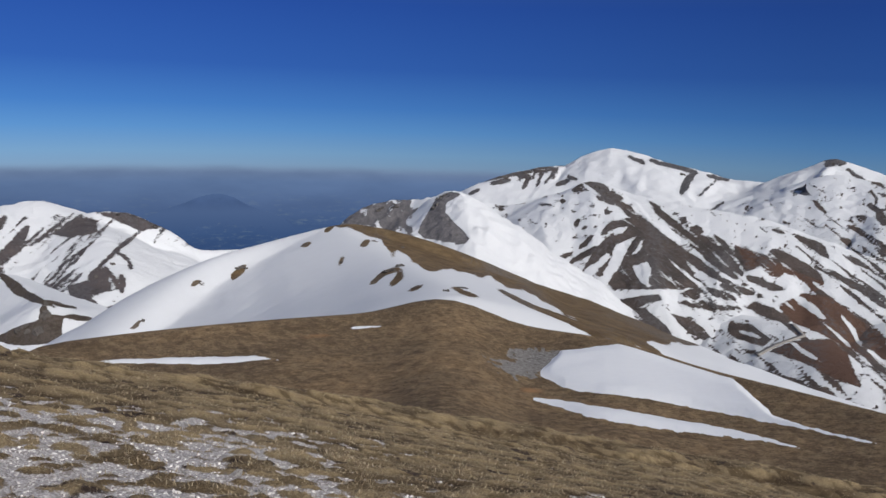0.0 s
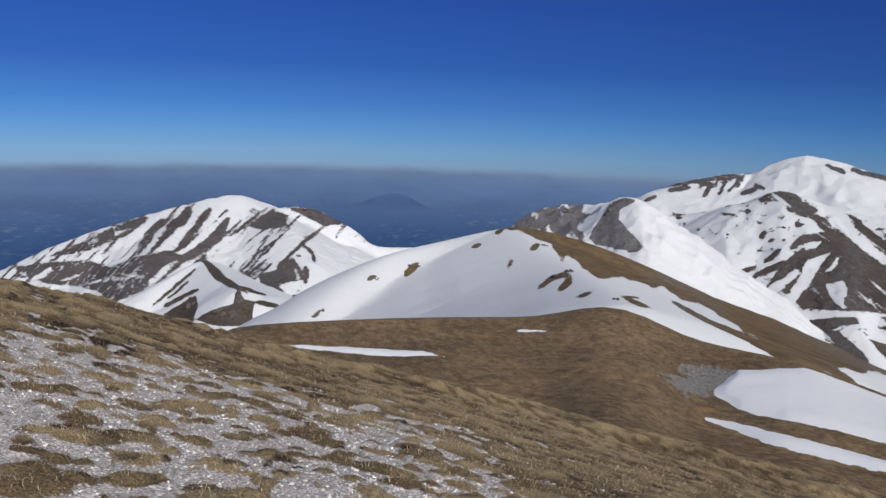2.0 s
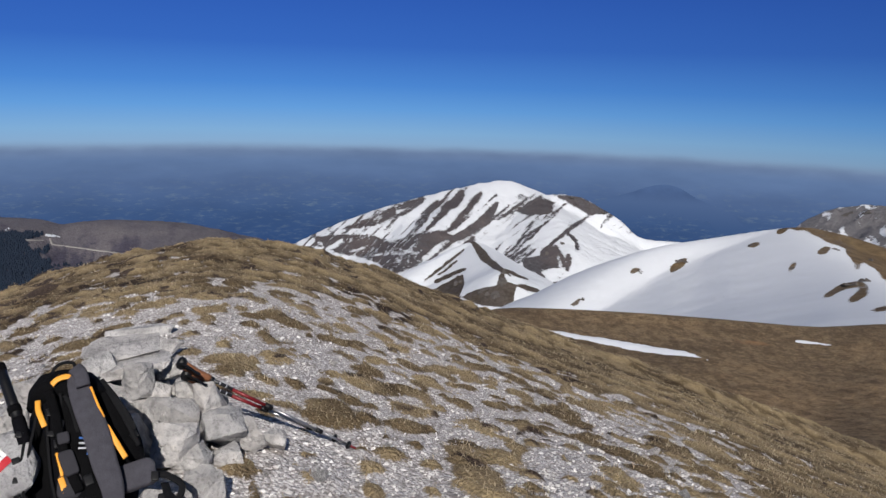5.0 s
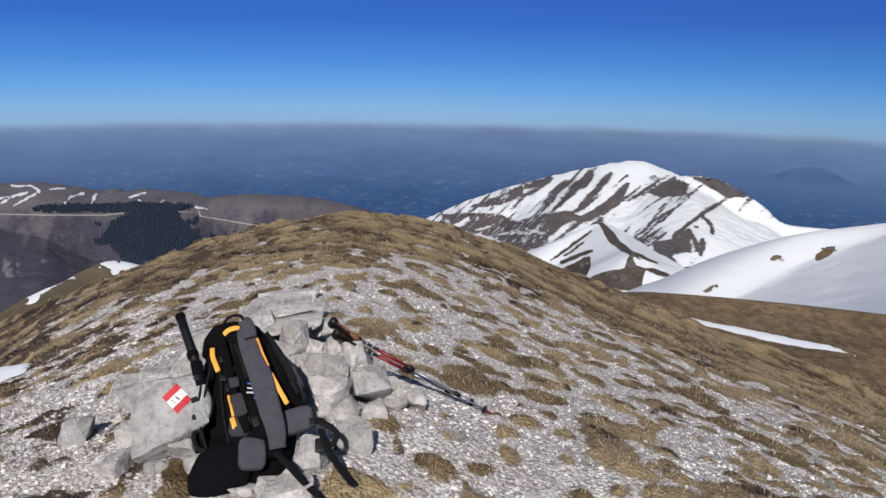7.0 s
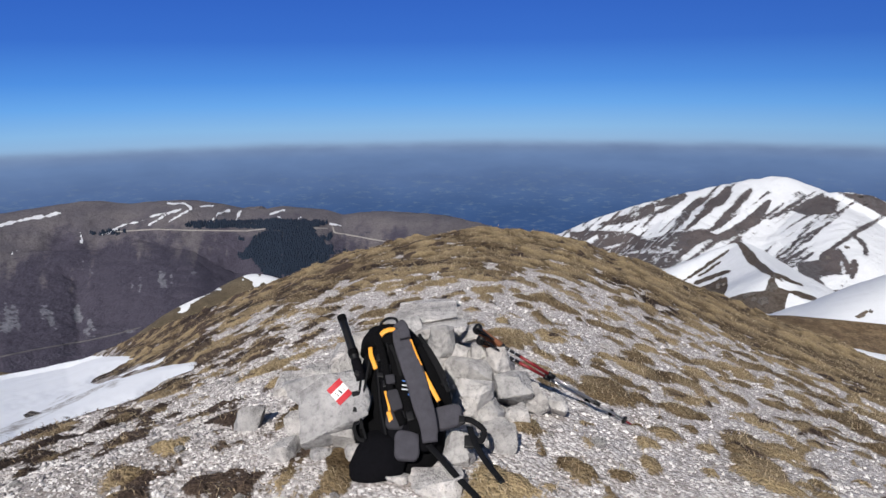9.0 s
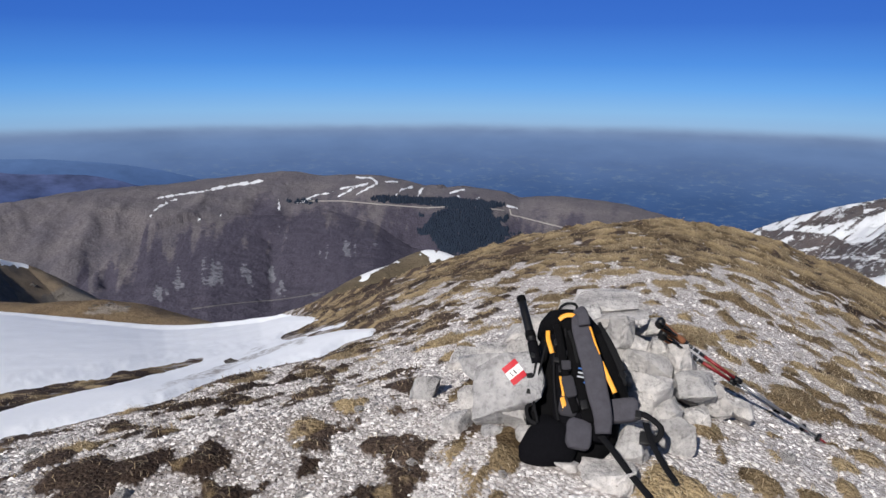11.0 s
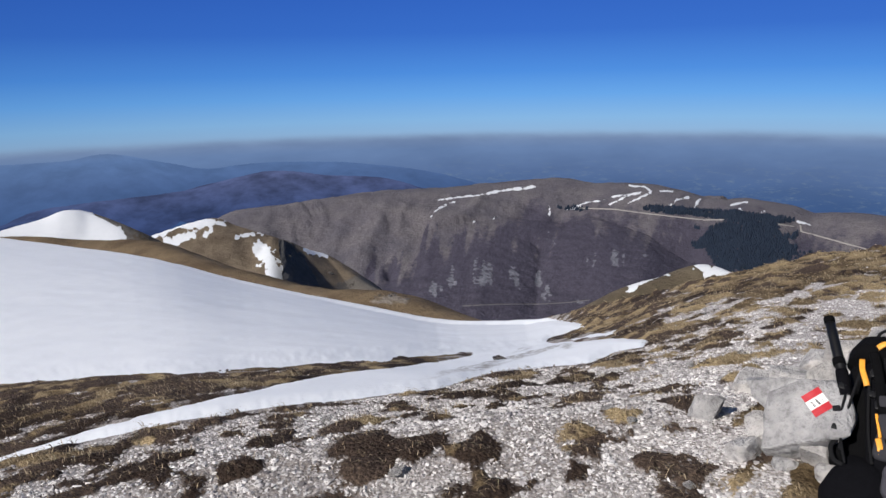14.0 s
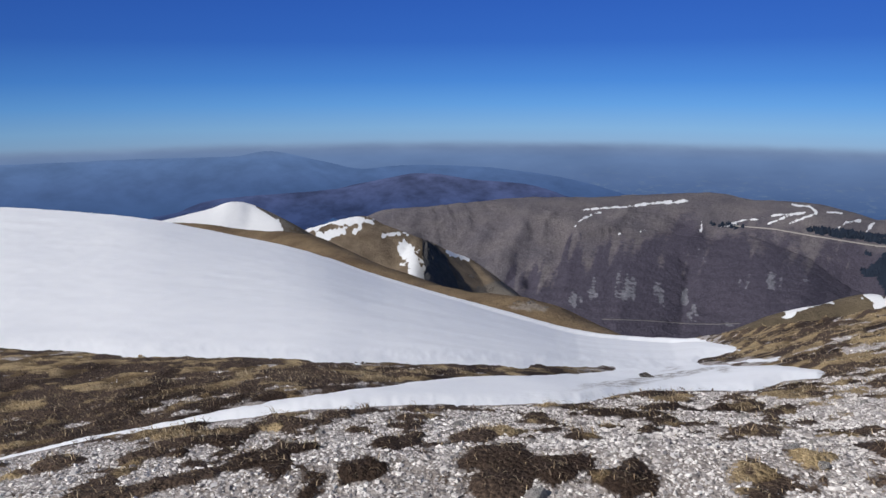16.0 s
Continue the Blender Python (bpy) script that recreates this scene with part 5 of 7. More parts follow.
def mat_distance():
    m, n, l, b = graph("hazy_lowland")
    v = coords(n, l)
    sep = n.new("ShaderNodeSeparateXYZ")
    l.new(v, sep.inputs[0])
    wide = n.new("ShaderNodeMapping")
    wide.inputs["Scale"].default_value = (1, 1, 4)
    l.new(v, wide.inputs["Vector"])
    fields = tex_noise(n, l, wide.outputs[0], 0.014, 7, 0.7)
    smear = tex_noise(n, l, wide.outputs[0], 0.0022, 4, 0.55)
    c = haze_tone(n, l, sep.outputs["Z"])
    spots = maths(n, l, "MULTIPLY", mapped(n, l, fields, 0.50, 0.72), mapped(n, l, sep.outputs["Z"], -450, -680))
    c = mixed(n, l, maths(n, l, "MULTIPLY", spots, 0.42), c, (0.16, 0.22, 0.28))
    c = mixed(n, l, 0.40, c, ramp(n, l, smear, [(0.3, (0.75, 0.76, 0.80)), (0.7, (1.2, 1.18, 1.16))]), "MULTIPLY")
    # the backdrop is no lamp: it glows with the haze painted in
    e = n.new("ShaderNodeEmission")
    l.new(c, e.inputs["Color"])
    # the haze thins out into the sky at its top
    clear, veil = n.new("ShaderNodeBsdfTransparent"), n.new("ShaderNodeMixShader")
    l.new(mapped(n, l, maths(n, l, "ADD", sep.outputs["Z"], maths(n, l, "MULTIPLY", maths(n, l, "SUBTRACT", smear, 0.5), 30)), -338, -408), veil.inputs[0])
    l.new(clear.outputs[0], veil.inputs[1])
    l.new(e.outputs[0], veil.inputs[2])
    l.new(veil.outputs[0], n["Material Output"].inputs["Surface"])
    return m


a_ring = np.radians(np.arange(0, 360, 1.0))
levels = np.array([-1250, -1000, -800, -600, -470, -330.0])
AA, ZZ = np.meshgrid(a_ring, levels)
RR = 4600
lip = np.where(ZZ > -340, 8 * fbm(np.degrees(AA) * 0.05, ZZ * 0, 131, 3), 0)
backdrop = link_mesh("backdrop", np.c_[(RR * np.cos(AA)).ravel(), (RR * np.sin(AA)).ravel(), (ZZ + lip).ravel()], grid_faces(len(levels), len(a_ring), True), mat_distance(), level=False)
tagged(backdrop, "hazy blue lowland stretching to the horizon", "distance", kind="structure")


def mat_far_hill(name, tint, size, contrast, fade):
    """Distant land seen through many kilometres of blue air: that haze is painted in as a faint glow, like the
    backdrop's.
    """
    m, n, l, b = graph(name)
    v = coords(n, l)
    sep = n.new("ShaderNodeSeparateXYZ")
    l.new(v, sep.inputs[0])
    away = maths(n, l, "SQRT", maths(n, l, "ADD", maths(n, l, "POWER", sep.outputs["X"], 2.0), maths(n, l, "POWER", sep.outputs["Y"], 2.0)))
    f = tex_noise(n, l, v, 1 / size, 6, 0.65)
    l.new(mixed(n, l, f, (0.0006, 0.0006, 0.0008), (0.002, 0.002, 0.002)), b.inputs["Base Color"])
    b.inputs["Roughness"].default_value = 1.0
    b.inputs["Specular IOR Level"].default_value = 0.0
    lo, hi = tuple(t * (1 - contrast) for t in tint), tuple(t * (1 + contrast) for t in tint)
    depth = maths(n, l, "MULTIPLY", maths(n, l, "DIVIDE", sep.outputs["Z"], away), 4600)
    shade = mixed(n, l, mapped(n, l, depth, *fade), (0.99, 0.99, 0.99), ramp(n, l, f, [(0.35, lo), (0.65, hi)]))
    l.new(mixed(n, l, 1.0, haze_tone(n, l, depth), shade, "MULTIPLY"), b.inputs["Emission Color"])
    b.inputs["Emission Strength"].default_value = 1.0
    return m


def far_hill(name, crest, material, label, reach, seed, slope=0.35):
    ob = mountain(name, [crest], material, label, 26, reach, slope, 40, 30 if reach > 300 else 8, 200, 3, seed=seed, base=lambda x, y: -2000 + 0 * x)
    return tagged(ob, category="far hill")


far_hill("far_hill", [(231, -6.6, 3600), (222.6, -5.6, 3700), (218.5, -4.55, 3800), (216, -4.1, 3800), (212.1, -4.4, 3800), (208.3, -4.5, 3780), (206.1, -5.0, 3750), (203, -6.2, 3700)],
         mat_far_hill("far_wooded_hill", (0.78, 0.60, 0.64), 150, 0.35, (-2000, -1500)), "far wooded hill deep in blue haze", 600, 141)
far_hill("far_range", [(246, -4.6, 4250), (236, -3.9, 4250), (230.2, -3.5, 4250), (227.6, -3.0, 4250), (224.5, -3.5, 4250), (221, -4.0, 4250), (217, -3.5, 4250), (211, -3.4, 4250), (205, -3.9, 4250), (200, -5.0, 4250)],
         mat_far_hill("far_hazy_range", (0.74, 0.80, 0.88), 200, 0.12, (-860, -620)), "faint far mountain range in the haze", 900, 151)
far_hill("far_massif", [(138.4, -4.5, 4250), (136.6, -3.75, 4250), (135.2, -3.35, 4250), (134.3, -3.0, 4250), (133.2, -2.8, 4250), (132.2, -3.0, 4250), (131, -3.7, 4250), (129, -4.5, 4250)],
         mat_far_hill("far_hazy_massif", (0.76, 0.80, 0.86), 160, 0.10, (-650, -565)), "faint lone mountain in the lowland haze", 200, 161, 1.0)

# ---- roads, woods and scree on the far slopes ----
from mathutils.bvhtree import BVHTree


def tree_of(ob):
    me = ob.data
    return BVHTree.FromPolygons([v.co.copy() for v in me.vertices], [tuple(p.vertices) for p in me.polygons])


def sight(az, el):
    a, e = radians(az), radians(el)
    return LEVEL @ Vector((math.cos(e) * math.cos(a), math.cos(e) * math.sin(a), math.sin(e)))


def on_land(tree, az, el):
    """The place on a mountain at this bearing and slope angle from the summit."""
    return tree.ray_cast(Vector((CX, CY, 0)), sight(az, el))[0]


def part(name, bm, material, parent, label="", smooth=True, matrix=None):
    """Links a bmesh as one mesh object under a thing or a part."""
    me = bpy.data.meshes.new(name)
    bm.to_mesh(me)
    bm.free()
    for p in me.polygons:
        p.use_smooth = smooth
    me.materials.append(material)
    ob = new(name, me)
    if parent:
        ob.parent = parent
    if matrix:
        ob.matrix_basis = matrix
    if label:
        ob["label"] = label
    return ob


def ribbon(points, width, thick, up, n=10, taper=None):
    """A strap through points: a bent band with real thickness. up: its outward side."""
    pts = [Vector(p) for p in points]
    fine = []
    q = [2 * pts[0] - pts[1]] + pts + [2 * pts[-1] - pts[-2]]
    for i in range(len(pts) - 1):
        a, b, c, d = q[i:i + 4]
        for k in range(n):
            t = k / n
            fine.append(0.5 * (2 * b + (c - a) * t + (2 * a - 5 * b + 4 * c - d) * t * t + (3 * b - a - 3 * c + d) * t ** 3))
    fine.append(pts[-1])
    bm = bmesh.new()
    rings = []
    for i, p in enumerate(fine):
        along = (fine[min(i + 1, len(fine) - 1)] - fine[max(i - 1, 0)]).normalized()
        side = along.cross(Vector(up)).normalized()
        out = side.cross(along).normalized()
        w = width * (taper(i / (len(fine) - 1)) if taper else 1.0) / 2
        e = min(thick * 0.5, w * 0.5)
        prof = [(-w, -thick / 2 + e * 0.4), (-w + e, -thick / 2), (w - e, -thick / 2), (w, -thick / 2 + e * 0.4), (w, thick / 2 - e * 0.4), (w - e, thick / 2), (-w + e, thick / 2), (-w, thick / 2 - e * 0.4)]
        rings.append([bm.verts.new(p + side * s + out * o) for s, o in prof])
    for a, b in zip(rings[:-1], rings[1:]):
        for k in range(8):
            bm.faces.new((a[k], a[(k + 1) % 8], b[(k + 1) % 8], b[k]))
    bm.faces.new(rings[0][::-1])
    bm.faces.new(rings[-1])
    bmesh.ops.recalc_face_normals(bm, faces=bm.faces)
    return bm


def lofted(sections, n=28, power=2.6, axis="z"):
    """A closed body through sections (height, centre x, centre y, half width, half depth)."""
    bm = bmesh.new()
    rings = []
    for h, cx, cy, hw, hd in sections:
        ring = []
        for k in range(n):
            a = 2 * math.pi * k / n
            c, s = math.cos(a), math.sin(a)
            ring.append(bm.verts.new((cx + hw * math.copysign(abs(c) ** (2 / power), c), cy + hd * math.copysign(abs(s) ** (2 / power), s), h)))
        rings.append(ring)
    for a, b in zip(rings[:-1], rings[1:]):
        for k in range(n):
            bm.faces.new((a[k], a[(k + 1) % n], b[(k + 1) % n], b[k]))
    bm.faces.new(rings[0][::-1])
    bm.faces.new(rings[-1])
    return bm


def rod(a, b, r0, r1, n=12, cuts=1):
    """A tapered rod from a to b."""
    a, b = Vector(a), Vector(b)
    way = (b - a).normalized()
    s = way.orthogonal().normalized()
    t = way.cross(s)
    bm = bmesh.new()
    rings = []
    for i in range(cuts + 1):
        f = i / cuts
        p, r = a.lerp(b, f), r0 + (r1 - r0) * f
        rings.append([bm.verts.new(p + (s * math.cos(2 * math.pi * k / n) + t * math.sin(2 * math.pi * k / n)) * r) for k in range(n)])
    for u, v in zip(rings[:-1], rings[1:]):
        for k in range(n):
            bm.faces.new((u[k], u[(k + 1) % n], v[(k + 1) % n], v[k]))
    bm.faces.new(rings[0][::-1])
    bm.faces.new(rings[-1])
    bmesh.ops.recalc_face_normals(bm, faces=bm.faces)
    return bm


def pad(w, h, d, round_=0.35, bulge=0.3):
    """A soft rounded cushion, w wide, h high and d deep, its front towards -y."""
    bm = bmesh.new()
    bmesh.ops.create_cube(bm, size=1.0)
    bmesh.ops.bevel(bm, geom=bm.edges[:], offset=round_ * 0.5, segments=4, profile=0.5, affect="EDGES")
    for v in bm.verts:
        f = 1 + bulge * (1 - 4 * v.co.x ** 2) * (1 - 4 * v.co.z ** 2)
        v.co = Vector((v.co.x * w, v.co.y * d * max(f, 0.6), v.co.z * h))
    return bm


def land(x, y, lift=0.0):
    """The upright place of a spot on the summit."""
    return LEVEL @ Vector((x, y, float(ground_z(np.array([x]), np.array([y]))[0]) + lift))


PLATEAU, SLOPE = bpy.data.objects["bare_plateau"], bpy.data.objects["striped_slope"]
T_PLATEAU, T_SLOPE = tree_of(PLATEAU), tree_of(SLOPE)
M_ROAD = mat_plain("pale_gravel_road", (0.25, 0.235, 0.22), 0.9, size=30)


def road_on(tree, parent, route, width, label, high=2.0, material=None):
    pts = []
    for (a0, e0), (a1, e1) in zip(route[:-1], route[1:]):
        for k in range(14):
            p = on_land(tree, a0 + (a1 - a0) * k / 14, e0 + (e1 - e0) * k / 14)
            if p:
                pts.append(p)
    if len(pts) < 3:
        return None
    bm = bmesh.new()
    left, right = [], []
    for i, p in enumerate(pts):
        side = (pts[min(i + 1, len(pts) - 1)] - pts[max(i - 1, 0)]).cross(Vector((0, 0, 1))).normalized()
        lift = Vector((0, 0, high))
        left.append((bm.verts.new(p + lift - side * width / 2), bm.verts.new(p - Vector((0, 0, 2 * high)) - side * width / 2)))
        right.append((bm.verts.new(p + lift + side * width / 2), bm.verts.new(p - Vector((0, 0, 2 * high)) + side * width / 2)))
    for i in range(len(pts) - 1):
        bm.faces.new((left[i][0], right[i][0], right[i + 1][0], left[i + 1][0]))
        bm.faces.new((left[i][1], left[i][0], left[i + 1][0], left[i + 1][1]))
        bm.faces.new((right[i][0], right[i][1], right[i + 1][1], right[i + 1][0]))
    bmesh.ops.recalc_face_normals(bm, faces=bm.faces)
    return part("road", bm, material or M_ROAD, parent, label)


road_on(T_PLATEAU, PLATEAU, [(193.0, -6.35), (190.5, -6.3), (187.8, -6.5), (184.0, -6.7), (181.2, -6.45), (177.8, -6.7)], 5, "pale road cut along the mountainside")
road_on(T_PLATEAU, PLATEAU, [(177.6, -6.6), (177.5, -7.0), (175, -7.5), (171.0, -8.3), (169, -8.6)], 5, "pale road winding down the mountainside")
road_on(T_PLATEAU, PLATEAU, [(201.7, -14.2), (198.7, -13.95), (195.2, -13.75), (193.3, -13.5), (191.7, -13.2)], 3, "grey road along the floor of the gorge", 1.2, mat_plain("grey_gorge_road", (0.095, 0.092, 0.095), 0.9, size=20))
road_on(T_SLOPE, SLOPE, [(93.0, -15.2), (91.6, -14.3), (90.0, -13.6), (90.6, -13.0), (91.2, -12.2)], 6, "pale snow-edged track across the slope")

# dark pine woods on the plateau's flank
def conifers():
    rnd = random.Random(5)
    verts, faces = [], []
    zones = [(181.2, -8.3, 3.5, 1.9, 4400), (182.2, -6.25, 4.6, 0.34, 1100), (186.4, -6.1, 2.2, 0.26, 240), (181.8, -9.7, 1.8, 0.8, 260), (193.5, -6.4, 1.2, 0.22, 50), (176.5, -9.0, 2.6, 0.6, 160)]
    for ca, ce, wa, we, count in zones:
        for _ in range(count):
            a, e = rnd.uniform(ca - wa, ca + wa), rnd.uniform(ce - we, ce + we)
            k = 1 - math.hypot((a - ca) / wa, (e - ce) / we) + 0.45 * noise.noise(Vector((a * 0.9, e * 1.6, ca)))
            if k < 0.12 * rnd.random():
                continue
            p = on_land(T_PLATEAU, a, e)
            if p is None:
                continue
            h, r = rnd.uniform(6, 11), rnd.uniform(4, 6.5)
            b = len(verts)
            turn = rnd.uniform(0, 6.28)
            for lo, hi, k in ((-1.5, 0.62, 1.0), (0.38, 1.0, 0.66)):
                s = len(verts)
                for j in range(6):
                    w = turn + j * math.pi / 3
                    q = r * k * rnd.uniform(0.75, 1.15)
                    verts.append((p.x + q * math.cos(w), p.y + q * math.sin(w), p.z + (h * lo if lo > 0 else lo)))
                verts.append((p.x, p.y, p.z + h * hi))
                faces += [(s + j, s + (j + 1) % 6, s + 6) for j in range(6)]
    return verts, faces


v, f = conifers()
# needle colour is blued, so that the haze of distance is painted in
woods = link_mesh("pine_wood", v, f, mat_plain("pine_needles", (0.017, 0.025, 0.042), 0.95, size=20, var=0.4, spec=0.1), smooth=False, level=False)
tagged(woods, "dark pine plantation on the mountain flank", "wood", kind="stuff")

# rock outcrops that stand out of the snow
M_CRAG = mat_plain("dark_crag_rock", (0.115, 0.105, 0.098), 0.95, size=3.0, var=0.5, bump=0.8, spec=0.1)


def outcrops(ob, spots, seed):
    """Broken rock breaking through the slope, each a part of its mountain."""
    tree = tree_of(ob)
    for i, (az, el, w, h) in enumerate(spots):
        at = on_land(tree, az, el)
        if at is None:
            continue
        dist = at.length
        rnd = random.Random(seed + i)
        size = dist * radians(w)
        bm = bmesh.new()
        for k in range(5):
            one = rock_mesh(size * rnd.uniform(0.5, 0.9), size * rnd.uniform(0.4, 0.8), dist * radians(h) * rnd.uniform(0.5, 1.0), seed + 31 * i + k, 14, 2.4)
            off = Vector((rnd.uniform(-0.5, 0.5) * size, rnd.uniform(-0.4, 0.4) * size, 0))
            hit = tree.ray_cast(at + off + Vector((0, 0, 300)), Vector((0, 0, -1)))[0] or at
            me = bpy.data.meshes.new("rock")
            bmesh.ops.transform(one, matrix=Matrix.Translation(hit) @ pose(0, 0, 0, rnd.uniform(-20, 20), rnd.uniform(-20, 20), rnd.uniform(0, 360)), verts=one.verts)
            one.to_mesh(me)
            one.free()
            bm.from_mesh(me)
        part("outcrop", bm, M_CRAG, ob, "dark rock breaking through the slope", smooth=False)


# ---- the cairn ----
def mat_limestone(name, tint=1.0):
    m, n, l, b = graph(name)
    v = coords(n, l)
    f = tex_noise(n, l, v, 6, 6, 0.62)
    g = tex_noise(n, l, v, 38, 5, 0.7)
    k = tex_noise(n, l, v, 120, 3, 0.6)
    oi = n.new("ShaderNodeObjectInfo")
    c = ramp(n, l, f, [(0.30, (0.24 * tint, 0.23 * tint, 0.23 * tint)), (0.45, (0.45 * tint, 0.435 * tint, 0.43 * tint)), (0.66, (0.64 * tint, 0.62 * tint, 0.61 * tint))])
    c = mixed(n, l, 0.7, c, ramp(n, l, g, [(0.32, (0.45, 0.44, 0.43)), (0.5, (1, 1, 1)), (0.7, (1.18, 1.16, 1.12))]), "MULTIPLY")
    c = mixed(n, l, mapped(n, l, g, 0.62, 0.76), c, (0.20, 0.185, 0.165))
    c = mixed(n, l, 0.6, c, ramp(n, l, oi.outputs["Random"], [(0.0, (0.66, 0.68, 0.71)), (0.4, (1, 0.99, 0.97)), (1.0, (1.12, 1.09, 1.06))]), "MULTIPLY")
    l.new(c, b.inputs["Base Color"])
    b.inputs["Roughness"].default_value = 0.9
    b.inputs["Specular IOR Level"].default_value = 0.2
    bumped(n, l, b, maths(n, l, "ADD", maths(n, l, "MULTIPLY", g, 0.9), maths(n, l, "MULTIPLY", k, 0.25)), 1.0, 0.028)
    return m


M_LIME = mat_limestone("limestone")


def rock_mesh(w, d, h, seed, points=24, power=3.2, chip=1.0):
    """An angular, weathered block: a hull of scattered points with worn edges and a chipped skin."""
    rnd = random.Random(seed)
    bm = bmesh.new()
    for _ in range(points):
        x, y, z = (rnd.uniform(-1, 1) for _ in range(3))
        k = (abs(x) ** power + abs(y) ** power + abs(z) ** power) ** (-1 / power) * rnd.uniform(0.84, 1.0)
        bm.verts.new((x * k, y * k, z * k))
    hull = bmesh.ops.convex_hull(bm, input=bm.verts[:])
    bmesh.ops.delete(bm, geom=list({g for g in hull["geom_interior"] + hull["geom_unused"] if isinstance(g, bmesh.types.BMVert)}), context="VERTS")
    bmesh.ops.dissolve_limit(bm, angle_limit=radians(14), verts=bm.verts[:], edges=bm.edges[:])
    bmesh.ops.bevel(bm, geom=bm.edges[:], offset=0.045, segments=2, profile=0.6, affect="EDGES", clamp_overlap=True)
    bmesh.ops.triangulate(bm, faces=bm.faces[:])
    bmesh.ops.subdivide_edges(bm, edges=[e for e in bm.edges if e.calc_length() > 0.35], cuts=2, use_grid_fill=True)
    bmesh.ops.triangulate(bm, faces=bm.faces[:])
    off = Vector((seed * 3.1, seed * 1.7, 0))
    for v in bm.verts:
        s = noise.fractal(v.co * 1.6 + off, 0.9, 2.1, 4)
        v.co *= 1 + chip * 0.075 * s + 0.03 * chip * noise.noise(v.co * 6 + off)
        v.co.x, v.co.y, v.co.z = v.co.x * w / 2, v.co.y * d / 2, v.co.z * h / 2
    bmesh.ops.recalc_face_normals(bm, faces=bm.faces)
    return bm


outcrops(bpy.data.objects["snowy_shoulder"], [(131.5, -8.4, 0.7, 0.30), (126.8, -6.95, 0.45, 0.2), (120.6, -9.3, 0.9, 0.35), (119.8, -8.9, 0.6, 0.45), (119.3, -7.5, 0.4, 0.3), (124.1, -8.4, 0.3, 0.3), (121.6, -6.9, 0.5, 0.2), (134.5, -9.3, 0.45, 0.16), (116.1, -10.9, 0.45, 0.35), (114.8, -10.7, 0.9, 0.2), (138.7, -11.6, 0.3, 0.4)], 1200)
outcrops(bpy.data.objects["snow_cone"], [(144.8, -9.7, 0.35, 0.7), (144.9, -10.6, 0.8, 0.8), (146.2, -11.2, 1.0, 0.5), (145.4, -11.4, 0.9, 0.6), (148.4, -10.6, 0.7, 0.35)], 1400)
outcrops(bpy.data.objects["striped_ridge"], [(104.9, -2.85, 0.5, 0.3), (104.4, -3.2, 0.4, 0.35), (103.8, -3.7, 0.5, 0.3), (107.0, -3.8, 0.25, 0.15), (105.6, -3.0, 0.5, 0.2)], 1500)
outcrops(bpy.data.objects["snowy_massif"], [(88.7, -1.75, 0.28, 0.22), (88.2, -1.85, 0.22, 0.2), (98.3, -2.4, 0.3, 0.6), (111.2, -2.3, 0.6, 0.2), (109.6, -2.0, 0.5, 0.2)], 1600)
outcrops(bpy.data.objects["snow_streaked_dome"], [(143.8, -4.75, 0.5, 0.15), (139.6, -4.1, 0.7, 0.15), (137.4, -5.0, 0.5, 0.15), (141.6, -8.2, 0.35, 0.4), (140.4, -7.4, 0.3, 0.3), (150.2, -5.6, 0.4, 0.15)], 1800)
outcrops(bpy.data.objects["brown_hill"], [(210.4, -12.7, 0.5, 0.25), (209.2, -13.2, 0.5, 0.25), (212.0, -11.9, 0.35, 0.3)], 1900)
outcrops(bpy.data.objects["brown_rise"], [(208.6, -13.7, 0.5, 0.12), (207.4, -13.6, 0.6, 0.14), (206.2, -13.9, 0.5, 0.12)], 1950)
outcrops(bpy.data.objects["grey_crag"], [(116.4, -3.7, 0.5, 0.4), (115.9, -3.5, 0.5, 0.35), (116.8, -4.4, 0.5, 0.5), (119.8, -4.2, 0.5, 0.25), (121.0, -4.4, 0.5, 0.25)], 1700)

# x, y, height of the middle over the ground, width, height: the stones that show, then those they rest on
CAIRN = [(-3.53, 0.99, 0.14, 0.19, 0.13), (-3.57, 1.15, 0.18, 0.13, 0.15), (-3.35, 0.96, 0.10, 0.16, 0.15), (-3.44, 1.16, 0.09, 0.18, 0.16), (-3.45, 1.29, 0.08, 0.10, 0.14), (-3.46, 1.38, 0.04, 0.10, 0.10), (-3.33, 1.02, 0.04, 0.15, 0.10),
         (-3.35, 1.16, 0.03, 0.12, 0.08), (-3.66, 0.96, 0.19, 0.10, 0.12), (-3.65, 1.08, 0.19, 0.11, 0.10), (-3.65, 0.89, 0.26, 0.11, 0.14), (-3.83, 0.90, 0.28, 0.26, 0.05), (-3.98, 0.87, 0.31, 0.28, 0.06), (-3.83, 1.05, 0.24, 0.13, 0.09), (-3.83, 0.78, 0.30, 0.16, 0.08)]
